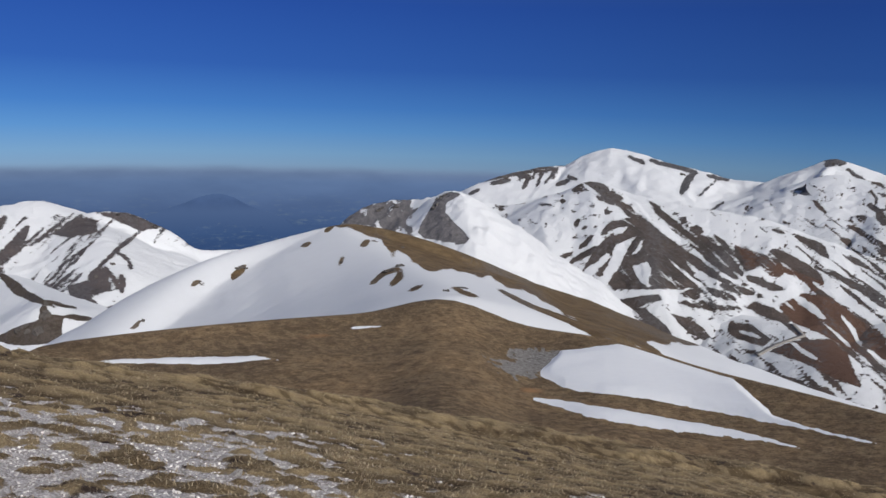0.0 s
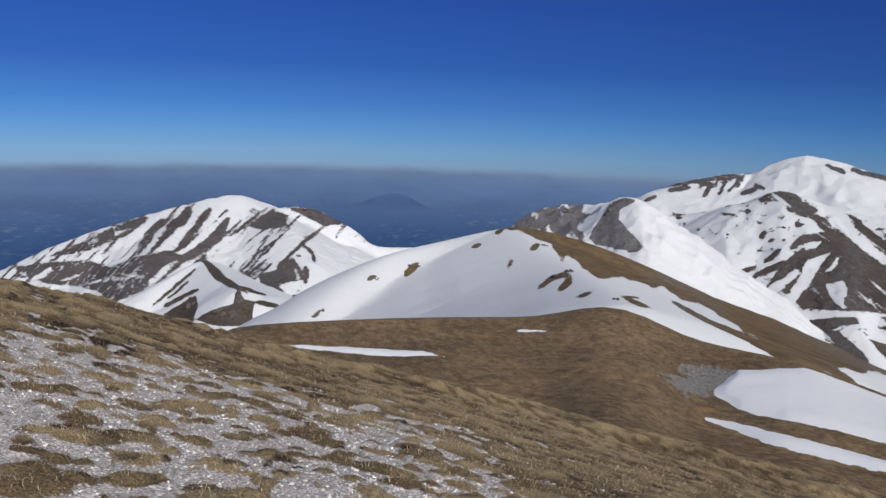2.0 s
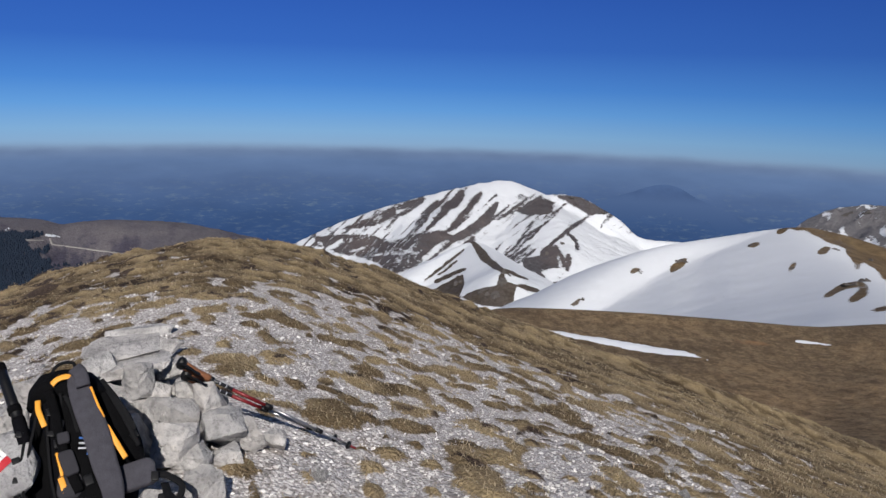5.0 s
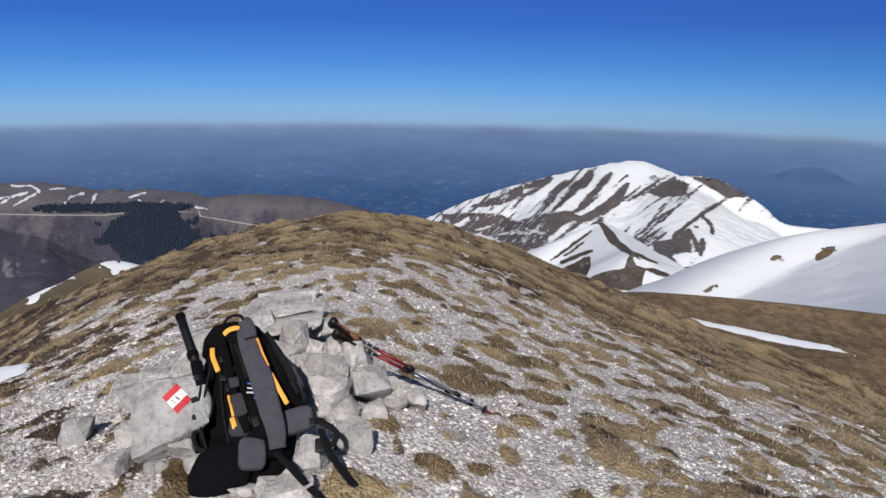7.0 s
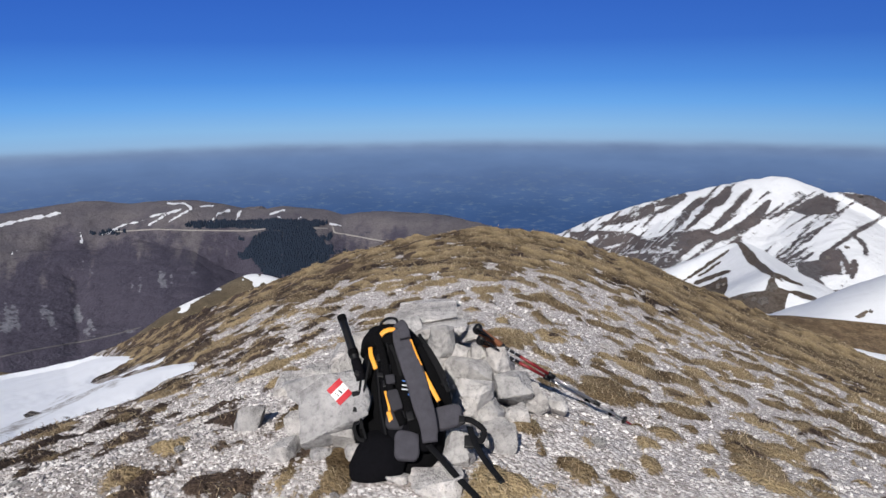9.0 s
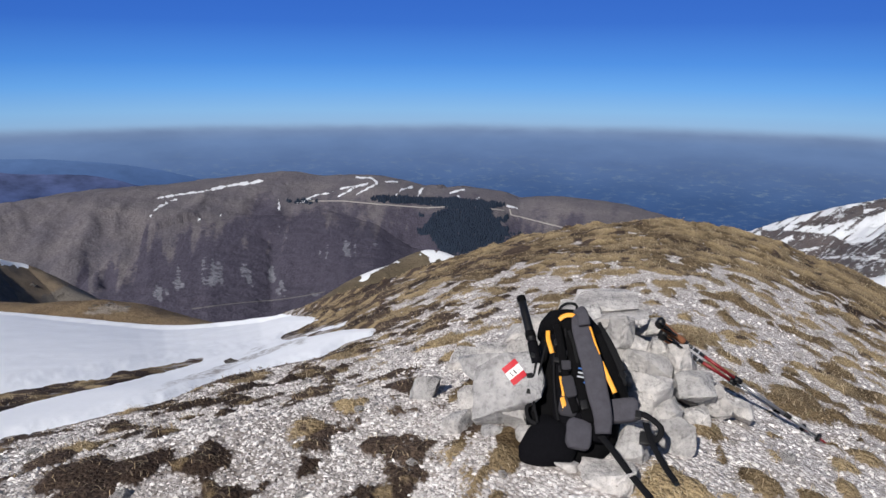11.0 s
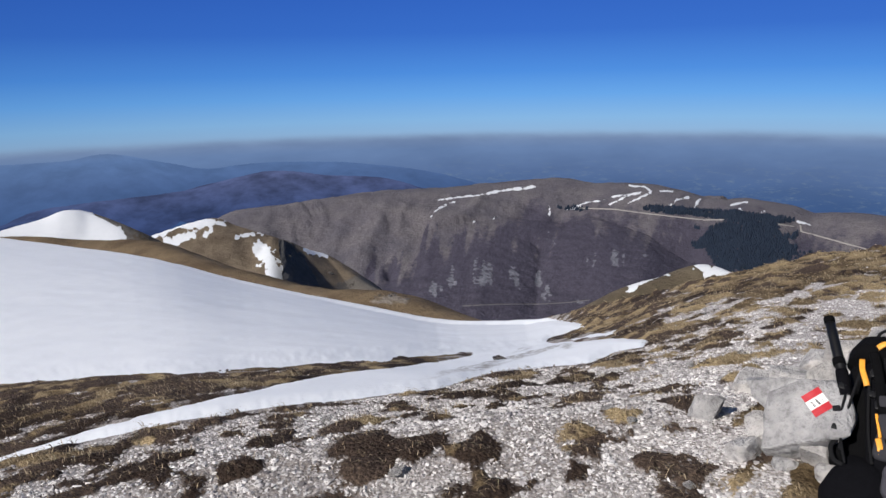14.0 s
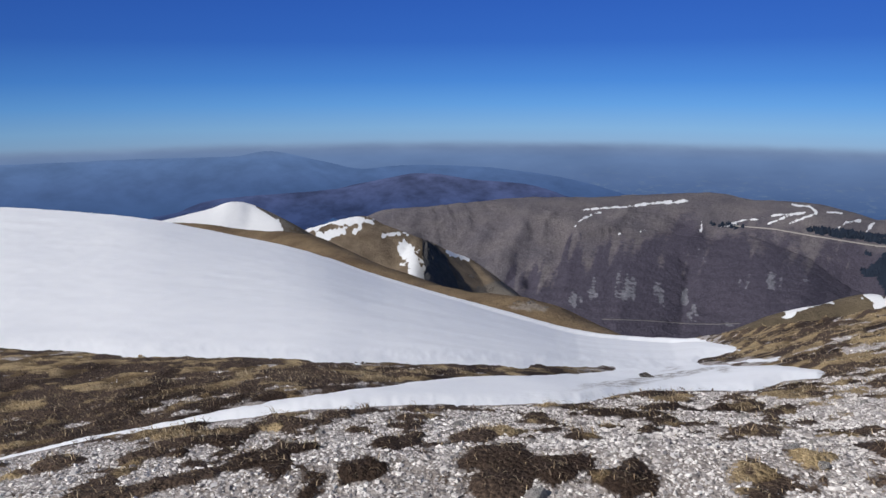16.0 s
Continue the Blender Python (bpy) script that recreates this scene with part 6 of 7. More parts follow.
CAIRN += [(-2.96, 0.81, 0.05, 0.11, 0.13), (-3.09, 1.01, 0.03, 0.14, 0.15), (-2.80, 0.71, 0.01, 0.19, 0.10), (-2.87, 0.57, 0.0, 0.09, 0.06), (-3.02, 0.46, 0.01, 0.11, 0.10), (-3.48, 0.30, 0.10, 0.24, 0.16), (-3.24, 0.23, 0.02, 0.14, 0.11), (-3.08, 0.40, 0.02, 0.10, 0.12),
          (-3.09, 0.20, 0.01, 0.15, 0.10), (-3.52, 0.44, 0.16, 0.12, 0.16), (-3.06, 0.31, 0.0, 0.08, 0.06), (-3.66, 0.62, 0.24, 0.18, 0.14), (-3.73, 0.33, 0.12, 0.16, 0.07), (-3.78, 0.52, 0.22, 0.16, 0.12), (-3.93, 0.22, 0.03, 0.20, 0.07)]
CAIRN += [(-3.56, 1.00, 0.04, 0.22, 0.14), (-3.60, 1.16, 0.05, 0.20, 0.15), (-3.70, 0.98, 0.08, 0.22, 0.20), (-3.72, 0.82, 0.10, 0.26, 0.24), (-3.88, 0.92, 0.11, 0.26, 0.24), (-4.04, 0.86, 0.11, 0.26, 0.26), (-3.56, 0.62, 0.07, 0.28, 0.22), (-3.70, 0.48, 0.05, 0.26, 0.18), (-3.46, 0.80, 0.07, 0.24, 0.18), (-3.90, 1.10, 0.08, 0.22, 0.20), (-3.72, 1.16, 0.05, 0.2, 0.14)]
CAIRN += [(-5.68, 1.16, 0.02, 0.40, 0.10), (-5.22, 0.94, 0.02, 0.26, 0.12), (-4.95, 1.14, 0.02, 0.30, 0.13), (-4.36, 0.50, 0.03, 0.24, 0.14), (-4.55, 0.88, 0.02, 0.26, 0.10)]
M_LIMES = [M_LIME, mat_limestone("warm_limestone", 1.08), mat_limestone("grey_limestone", 0.85)]
for i, (x, y, up, w, h) in enumerate(CAIRN):
    rnd = random.Random(100 + i)
    flat = h < 0.4 * w
    turn = pose(*land(x, y, up), rnd.uniform(-9, 9), rnd.uniform(-9, 9), 0) @ pose(0, 0, 0, 0, 0, math.degrees(math.atan2(y - CY, x - CX)) - 90 + rnd.uniform(-14, 14))
    rock = part("rock", rock_mesh(w * 1.22, w * rnd.uniform(0.85, 1.1), h * 1.28, 300 + i, 18 if flat else rnd.choice((13, 16, 20)), 5.0 if flat else 4.2, 1.15), M_LIMES[(0, 0, 1, 0, 2, 1)[i % 6]], None, matrix=turn)
    for p in rock.data.polygons:
        p.use_smooth = False
    tagged(rock, "flat pale limestone slab lying in the cairn" if flat else "rough pale grey limestone rock piled in the cairn", "rock", "rocks of the cairn")

# the big rock with the painted trail mark
marked = part("marked_rock", rock_mesh(0.35, 0.25, 0.27, 917, 22, 6.0, 0.9), M_LIME, None, matrix=pose(*land(-3.17, 0.375, 0.115), 20, 0, 0) @ pose(0, 0, 0, -38, -8, 80))
for p in marked.data.polygons:
    p.use_smooth = False
tagged(marked, "large pale limestone rock with a red and white trail mark", "rock", "rocks of the cairn")
M_RED = mat_plain("red_trail_paint", (0.46, 0.020, 0.030), 0.6, size=0.02, var=0.2)
M_WHITE = mat_plain("white_trail_paint", (0.80, 0.79, 0.76), 0.6, size=0.02, var=0.08)
M_INK = mat_plain("black_trail_paint", (0.06, 0.06, 0.06), 0.6, size=0.02)
T_MARK = BVHTree.FromPolygons([marked.matrix_basis @ v.co for v in marked.data.vertices], [tuple(p.vertices) for p in marked.data.polygons])


def painted(name, corners, material, label):
    """Paint brushed on the rock's skin, over a patch given by four corners in bearing and slope angle from the path."""
    eye = LEVEL @ Vector((-0.375, 0.301, 0.002))
    n = 8
    bm = bmesh.new()
    grid = {}
    for i in range(n + 1):
        for j in range(n + 1):
            s, t = i / n, j / n
            a = [(corners[0][k] * (1 - s) + corners[1][k] * s) * (1 - t) + (corners[3][k] * (1 - s) + corners[2][k] * s) * t for k in (0, 1)]
            hit = T_MARK.ray_cast(eye, sight(*a))
            if hit[0]:
                grid[i, j] = bm.verts.new(marked.matrix_basis.inverted() @ (hit[0] + hit[1] * 0.003))
    for i in range(n):
        for j in range(n):
            q = [grid.get(k) for k in ((i, j), (i + 1, j), (i + 1, j + 1), (i, j + 1))]
            if all(q):
                bm.faces.new(q)
    bmesh.ops.recalc_face_normals(bm, faces=bm.faces)
    return part(name, bm, material, marked, label)


MARK_A, MARK_E = 178.2, -19.35
def mark_corner(u, v):
    # u along the bars, v across them, both in degrees
    c, s = math.cos(radians(40)), math.sin(radians(40))
    return (MARK_A - (u * c + v * s), MARK_E + (u * s - v * c))


for name, v0, v1, mat, text in (("paint_bar", -0.80, -0.34, M_RED, "red painted bar"), ("paint_field", -0.33, 0.29, M_WHITE, "white painted field"), ("paint_bar", 0.30, 0.78, M_RED, "red painted bar")):
    painted(name, [mark_corner(-0.66, v0), mark_corner(0.66, v0), mark_corner(0.68, v1), mark_corner(-0.64, v1)], mat, text)
for u in (-0.28, 0.05, 0.34):
    painted("paint_stroke", [mark_corner(u - 0.10, -0.2), mark_corner(u + 0.02, -0.2), mark_corner(u + 0.10, 0.2), mark_corner(u - 0.02, 0.2)], M_INK, "worn dark brush stroke")

# ---- the rucksack ----
M_BLACK = mat_plain("black_ripstop", (0.0040, 0.0040, 0.0046), 0.85, size=0.03, var=0.7, bump=0.010, spec=0.08)
M_MESH = mat_plain("black_back_mesh", (0.0050, 0.0050, 0.0065), 0.9, size=0.012, var=0.6, bump=0.004, spec=0.06)
M_GREY = mat_plain("grey_padding", (0.064, 0.062, 0.074), 0.9, size=0.03, var=0.35, bump=0.007, spec=0.2)
M_SLATE = mat_plain("dark_grey_padding", (0.036, 0.035, 0.041), 0.85, size=0.03, var=0.2, bump=0.004, spec=0.2)
M_ORANGE = mat_plain("orange_trim", (0.85, 0.36, 0.035), 0.55, size=0.03, var=0.15)
M_WEB = mat_plain("black_webbing", (0.007, 0.007, 0.008), 0.75, size=0.006, var=0.4, bump=0.0015, spec=0.15)
M_PRINT = mat_plain("pale_print", (0.48, 0.49, 0.52), 0.6, size=0.02, var=0.1)
M_BLUE = mat_plain("blue_print", (0.03, 0.12, 0.40), 0.6, size=0.02, var=0.1)
M_BUCKLE = mat_plain("black_plastic", (0.006, 0.006, 0.007), 0.45, size=0.02, var=0.2, spec=0.25)

pack_foot = land(-2.86, 0.665, 0.0)
away = Vector((-0.992, 0.127, 0)).normalized()
right = away.cross(Vector((0, 0, 1)))
LEAN = radians(50)
up_w = away * math.sin(LEAN) + Vector((0, 0, math.cos(LEAN)))
deep_w = away * math.cos(LEAN) - Vector((0, 0, math.sin(LEAN)))
rucksack = tagged(new("rucksack"), "large black rucksack with grey pads and orange trim, leaning on rocks", "rucksack")
rucksack.matrix_basis = Matrix(((right.x, deep_w.x, up_w.x, pack_foot.x), (right.y, deep_w.y, up_w.y, pack_foot.y), (right.z, deep_w.z, up_w.z, pack_foot.z), (0, 0, 0, 1)))


def uv(X, Y, lift=0.0):
    """A spot on the rucksack's back panel, lift metres proud of it."""
    return (X * 0.001424 - 0.611, -lift, (0.91 - Y * 0.001576) * 0.94)


def crumpled(bm, amount, size, seed):
    for v in bm.verts:
        v.co += Vector([noise.noise(v.co / size + Vector((seed + 9 * k, 0, 0))) * amount for k in range(3)])
    return bm


body = lofted([(0.0, -0.13, 0.035, 0.05, 0.03), (0.015, -0.115, 0.05, 0.13, 0.05), (0.07, -0.085, 0.07, 0.165, 0.075), (0.16, -0.055, 0.09, 0.19, 0.095), (0.27, -0.042, 0.10, 0.195, 0.105), (0.38, -0.05, 0.105, 0.18, 0.11),
               (0.48, -0.07, 0.105, 0.165, 0.11), (0.57, -0.088, 0.10, 0.145, 0.105), (0.63, -0.098, 0.095, 0.118, 0.09), (0.67, -0.102, 0.09, 0.085, 0.07), (0.688, -0.104, 0.09, 0.045, 0.04), (0.692, -0.104, 0.09, 0.01, 0.01)], 40, 2.7)
for v in body.verts:
    v.co.z *= 0.94
bmesh.ops.subdivide_edges(body, edges=body.edges[:], cuts=1, use_grid_fill=True)
part("body", crumpled(body, 0.010, 0.07, 3), M_BLACK, rucksack, "black fabric pack body")
lid = lofted([(0.555, -0.09, 0.055, 0.10, 0.075), (0.57, -0.09, 0.055, 0.15, 0.095), (0.615, -0.097, 0.055, 0.14, 0.10), (0.66, -0.102, 0.06, 0.105, 0.085), (0.688, -0.104, 0.065, 0.06, 0.05), (0.700, -0.104, 0.07, 0.01, 0.01)], 32, 2.5)
part("lid", crumpled(lid, 0.006, 0.05, 5), M_BLACK, rucksack, "black lid pocket")
side = lofted([(0.28, 0.13, 0.06, 0.03, 0.03), (0.31, 0.125, 0.06, 0.055, 0.06), (0.38, 0.105, 0.06, 0.068, 0.075), (0.48, 0.075, 0.06, 0.066, 0.075), (0.57, 0.035, 0.06, 0.055, 0.065), (0.63, 0.005, 0.06, 0.04, 0.05), (0.66, -0.015, 0.06, 0.01, 0.015)], 24, 2.2)
part("side_pocket", crumpled(side, 0.008, 0.05, 7), M_BLACK, rucksack, "bulging black side pocket")
side = lofted([(0.16, -0.235, 0.05, 0.02, 0.03), (0.20, -0.23, 0.05, 0.035, 0.05), (0.30, -0.225, 0.05, 0.036, 0.06), (0.42, -0.215, 0.05, 0.03, 0.055), (0.48, -0.205, 0.05, 0.01, 0.02)], 20, 2.2)
part("side_pocket", crumpled(side, 0.009, 0.04, 9), M_BLACK, rucksack, "bulging black side pocket")
base = lofted([(-0.02, -0.19, 0.02, 0.05, 0.035), (0.0, -0.17, 0.01, 0.11, 0.055), (0.06, -0.16, 0.0, 0.125, 0.06), (0.13, -0.15, 0.0, 0.10, 0.05), (0.19, -0.16, 0.01, 0.05, 0.03)], 24, 2.3)
part("hip_belt", crumpled(base, 0.012, 0.05, 11), M_MESH, rucksack, "crumpled black hip belt wing")
part("back_panel", crumpled(lofted([(0.10, -0.02, -0.008, 0.09, 0.02), (0.14, -0.02, -0.012, 0.12, 0.025), (0.35, -0.045, -0.015, 0.115, 0.028), (0.52, -0.085, -0.012, 0.10, 0.025), (0.56, -0.09, -0.008, 0.07, 0.018)], 28, 3.0), 0.005, 0.04, 13), M_MESH, rucksack, "black mesh back panel")
part("spine_pad", ribbon([uv(372, 215, 0.040), uv(388, 300, 0.048), uv(412, 380, 0.050), uv(440, 470, 0.045)], 0.060, 0.018, (0, -1, 0)), M_BLACK, rucksack, "black padded spine strip")
strap = part("shoulder_strap", ribbon([uv(392, 152, 0.045), uv(398, 200, 0.066), uv(418, 265, 0.082), uv(440, 330, 0.085), uv(456, 395, 0.078), uv(472, 450, 0.068), uv(476, 495, 0.045)], 0.080, 0.020, (0, -1, 0), 8, lambda t: 0.68 + 0.42 * math.sin(math.pi * min(1, t * 0.9 + 0.08)) + 0.1 * t), M_GREY, rucksack, "grey padded shoulder strap")
part("trim", ribbon([uv(424, 205, 0.075), uv(440, 255, 0.088), uv(455, 292, 0.09)], 0.020, 0.006, (0, -1, 0)), M_ORANGE, strap, "orange strap trim")
part("trim", ribbon([uv(464, 312, 0.088), uv(484, 350, 0.084), uv(507, 392, 0.076)], 0.019, 0.006, (0, -1, 0)), M_ORANGE, strap, "orange strap trim")
strap = part("shoulder_strap", ribbon([uv(322, 190, 0.045), uv(338, 250, 0.060), uv(352, 320, 0.064), uv(372, 390, 0.060), uv(396, 445, 0.045)], 0.034, 0.016, (0, -1, 0), 8), M_BLACK, rucksack, "black padded shoulder strap")
for X, Y, w, h, lean in ((360, 322, 0.034, 0.040, 8), (372, 382, 0.046, 0.085, 16)):
    part("strap_pad", crumpled(pad(w, h, 0.018, 0.4, 0.1), 0.002, 0.03, int(X)), M_SLATE, rucksack, "dark grey strap pad", matrix=pose(*uv(X, Y, 0.066), 0, -lean, 0))
part("trim", ribbon([uv(343, 350, 0.052), uv(352, 385, 0.054), uv(356, 405, 0.052)], 0.011, 0.006, (0, -1, 0)), M_ORANGE, strap, "orange strap trim")
part("trim", ribbon([uv(352, 408, 0.05), uv(358, 425, 0.05), uv(362, 443, 0.046)], 0.020, 0.006, (0, -1, 0)), M_ORANGE, strap, "orange strap trim")
part("trim", ribbon([uv(296, 212, 0.042), uv(299, 240, 0.050), uv(308, 265, 0.052), uv(314, 281, 0.048)], 0.020, 0.008, (0, -1, 0)), M_ORANGE, rucksack, "orange piping")
part("trim", ribbon([uv(330, 176, 0.048), uv(345, 167, 0.056), uv(368, 163, 0.058), uv(391, 168, 0.052)], 0.020, 0.008, (0, -1, 0)), M_ORANGE, rucksack, "orange piping on the lid")
part("load_strap", ribbon([uv(388, 148, 0.07), uv(402, 168, 0.085), uv(410, 205, 0.09)], 0.052, 0.014, (0, -1, 0)), M_GREY, rucksack, "grey upper strap pad")
ob = part("hip_pad", crumpled(pad(0.118, 0.090, 0.034, 0.45, 0.12), 0.004, 0.05, 15), M_GREY, rucksack, "grey hip belt pad", matrix=pose(*uv(532, 424, 0.030), 0, -4, -16))
ob = part("hip_pad", crumpled(pad(0.092, 0.112, 0.034, 0.5, 0.12), 0.004, 0.05, 17), M_GREY, rucksack, "grey hip belt pad", matrix=pose(*uv(405, 502, 0.045), 0, 4, 8))
ob = part("lumbar_pad", crumpled(pad(0.075, 0.10, 0.03, 0.6), 0.004, 0.04, 19), M_SLATE, rucksack, "dark grey lumbar pad", matrix=pose(*uv(375, 420, 0.032), 0, 10, 0))
part("haul_loop", ribbon([uv(322, 148, 0.0), uv(332, 120, 0.01), uv(352, 108, 0.015), uv(376, 108, 0.015), uv(385, 120, 0.01), uv(376, 146, 0.0)], 0.012, 0.006, (0.2, -1, 0.1)), M_WEB, rucksack, "black webbing haul loop")
for X, Y, r in ((592, 500, 0.024), (352, 285, 0.016), (418, 425, 0.018), (328, 250, 0.014), (345, 330, 0.014), (575, 440, 0.016)):
    part("buckle", pad(r * 1.5, r * 2.0, 0.014, 0.3, 0), M_BUCKLE, rucksack, "black plastic buckle", matrix=pose(*uv(X, Y, 0.055), 0, (X * 7) % 40 - 20, 0))
part("belt_strap", ribbon([uv(470, 505, 0.055), uv(500, 545, 0.085), uv(545, 600, 0.10), uv(600, 660, 0.115)], 0.032, 0.005, (0.3, -1, 0.4)), M_WEB, rucksack, "dangling black belt strap")
part("belt_strap", ribbon([uv(598, 455, 0.04), uv(608, 510, 0.075), uv(635, 565, 0.09), uv(668, 612, 0.10)], 0.030, 0.005, (0.3, -1, 0.4)), M_WEB, rucksack, "dangling black belt strap")
part("belt_strap", ribbon([uv(570, 430, 0.04), uv(605, 440, 0.045), uv(640, 470, 0.05), uv(625, 500, 0.055), uv(600, 485, 0.06)], 0.024, 0.008, (0.1, -1, 0.1)), M_WEB, rucksack, "looped black belt strap")
for pts in ([(300, 225), (285, 300), (272, 380), (268, 450)], [(318, 240), (322, 320), (330, 400), (345, 470)], [(350, 200), (365, 270), (372, 330)], [(395, 400), (420, 425), (408, 432)], [(268, 300), (262, 370), (270, 430), (285, 480)]):
    part("cord", ribbon([uv(X, Y, 0.045) for X, Y in pts], 0.010, 0.005, (0, -1, 0)), M_WEB, rucksack, "thin black compression strap")
for pts in ([(262, 262), (246, 285), (256, 320), (268, 335)], [(262, 335), (243, 365), (252, 405), (266, 412)], [(264, 415), (248, 440), (258, 470), (280, 480)], [(330, 205), (346, 262), (350, 300)], [(362, 210), (380, 250), (392, 300), (402, 345)], [(470, 210), (510, 290), (540, 360)], [(455, 180), (500, 250), (535, 320)]):
    part("webbing", ribbon([uv(X, Y, 0.03 if X < 290 else 0.055) for X, Y in pts], 0.016, 0.005, (0, -1, 0)), M_WEB, rucksack, "black webbing strap")
for X, Y, lean in ((256, 292, 20), (250, 352, -14), (254, 398, 12), (530, 330, -30), (560, 400, -20), (330, 300, 10)):
    part("buckle", pad(0.024, 0.020, 0.012, 0.3, 0), M_BUCKLE, rucksack, "black plastic buckle", matrix=pose(*uv(X, Y, 0.045), 0, lean, 0))
for k, (X, Y, w, mat) in enumerate(((404, 325, 14, M_BLUE), (408, 338, 24, M_PRINT), (412, 350, 36, M_PRINT), (420, 366, 12, M_BLUE))):
    part("print", ribbon([uv(X - w / 2, Y - 2, 0.0605), uv(X, Y, 0.0612), uv(X + w / 2, Y + 2, 0.0605)], 0.006, 0.003, (0, -1, 0)), mat, rucksack, "tiny printed bar")

# it stands slimmer the farther from its left side, and leans a little lower
for ob in rucksack.children_recursive:
    held = ob.parent == rucksack and ob.matrix_basis.translation.length > 0
    if held:
        at = ob.matrix_basis.translation.copy()
        ob.location = (-0.1895 + 0.86 * (at.x + 0.1895), at.y, at.z * 0.97)
    else:
        for v in ob.data.vertices:
            v.co.x, v.co.z = -0.1895 + 0.86 * (v.co.x + 0.1895), v.co.z * 0.97

# the black stick tucked in at its side
stick = tagged(new("monopod"), "short black telescopic monopod strapped beside the rucksack", "monopod")
stick.matrix_basis = rucksack.matrix_basis.copy()
part("tube", rod(uv(214, 122, 0.03), uv(258, 262, 0.03), 0.0165, 0.0175, 16, 3), M_BUCKLE, stick)
part("cap", rod(uv(212, 116, 0.03), uv(217, 132, 0.03), 0.0185, 0.0185, 16), M_BLACK, stick, "rubber end cap")
part("collar", rod(uv(246, 226, 0.03), uv(251, 242, 0.03), 0.021, 0.021, 16), M_BLACK, stick, "black locking collar")
part("grip", rod(uv(256, 256, 0.03), uv(272, 320, 0.03), 0.020, 0.022, 16, 3), M_MESH, stick, "black foam grip")

# ---- the trekking poles ----
M_CORK = mat_plain("brown_cork_grip", (0.20, 0.075, 0.030), 0.7, size=0.01, var=0.35, bump=0.002)
M_RED_TUBE = mat_plain("red_anodised_tube", (0.17, 0.010, 0.013), 0.4, 0.2, 0.2, 0.02)
M_SILVER = mat_plain("silver_tube", (0.30, 0.30, 0.31), 0.32, 0.8, 0.1, 0.02)
M_DARK_TUBE = mat_plain("black_printed_tube", (0.020, 0.020, 0.022), 0.4, 0.2, 0.3, 0.008)


def trekking_pole(top, tip, label):
    """A three-piece pole from its grip's top to its steel tip."""
    axis = tip - top
    length = axis.length
    pole = tagged(new("trekking_pole"), label, "trekking pole", "pair of trekking poles")
    pole.matrix_basis = Matrix.Translation(tip) @ (-axis).to_track_quat("Z", "Y").to_matrix().to_4x4()
    L = length
    grip = lofted([(L - 0.150, 0, 0, 0.014, 0.014), (L - 0.135, 0, 0, 0.017, 0.016), (L - 0.10, 0, 0, 0.0155, 0.0145), (L - 0.06, 0, 0.002, 0.0185, 0.017), (L - 0.03, 0, 0.004, 0.018, 0.019)], 16, 2.2)
    part("grip", grip, M_CORK, pole, "brown cork grip")
    part("knob", lofted([(L - 0.034, 0, 0.004, 0.017, 0.018), (L - 0.022, 0, 0.006, 0.022, 0.026), (L - 0.006, 0, 0.008, 0.021, 0.026), (L + 0.004, 0, 0.008, 0.012, 0.016)], 16, 2.2), M_BUCKLE, pole, "black plastic grip head")
    part("wrist_strap", ribbon([(0.012, 0, L - 0.022), (0.045, 0.02, L - 0.010), (0.080, 0.03, L - 0.035), (0.090, 0.025, L - 0.075), (0.060, 0.02, L - 0.070), (0.018, 0, L - 0.030)], 0.022, 0.004, (0, 1, 0.2), 8), M_WEB, pole, "black wrist strap")
    part("collar", rod((0, 0, L - 0.165), (0, 0, L - 0.148), 0.012, 0.013), M_BUCKLE, pole)
    part("upper_shaft", rod((0, 0, L * 0.72), (0, 0, L - 0.15), 0.0078, 0.0078), M_DARK_TUBE, pole, "black printed upper shaft")
    for k in range(3):
        z = L * 0.75 + k * 0.03
        part("band", rod((0, 0, z), (0, 0, z + 0.005), 0.0080, 0.0080), M_PRINT, pole, "pale printed band")
    part("middle_shaft", rod((0, 0, L * 0.53), (0, 0, L * 0.72), 0.0078, 0.0078), M_RED_TUBE, pole, "red metal shaft")
    part("lock", rod((0, 0, L * 0.505), (0, 0, L * 0.545), 0.0125, 0.0125), M_BUCKLE, pole, "black locking joint")
    part("lower_shaft", rod((0, 0, L * 0.24), (0, 0, L * 0.51), 0.0064, 0.0064), M_SILVER, pole, "silver metal shaft")
    part("lock", rod((0, 0, L * 0.22), (0, 0, L * 0.255), 0.0105, 0.0105), M_BUCKLE, pole, "black locking joint")
    part("tip_shaft", rod((0, 0, 0.06), (0, 0, L * 0.23), 0.0046, 0.0056), M_SILVER, pole, "thin silver end shaft")
    part("basket", lofted([(0.050, 0, 0, 0.008, 0.008), (0.054, 0, 0, 0.020, 0.020), (0.060, 0, 0, 0.019, 0.019), (0.066, 0, 0, 0.009, 0.009)], 14, 2.0), M_BUCKLE, pole, "small black basket")
    part("ferrule", rod((0, 0, 0.0), (0, 0, 0.055), 0.003, 0.0065), M_RED_TUBE, pole, "red plastic tip")
    return pole


trekking_pole(LEVEL @ Vector((-3.63, 1.036, -0.875)), land(-3.52, 1.795, 0.0), "extended trekking pole with brown grip, red and silver shaft")
trekking_pole(LEVEL @ Vector((-3.632, 1.053, -0.93)), land(-3.60, 1.76, 0.0), "extended trekking pole with brown grip, red and silver shaft")

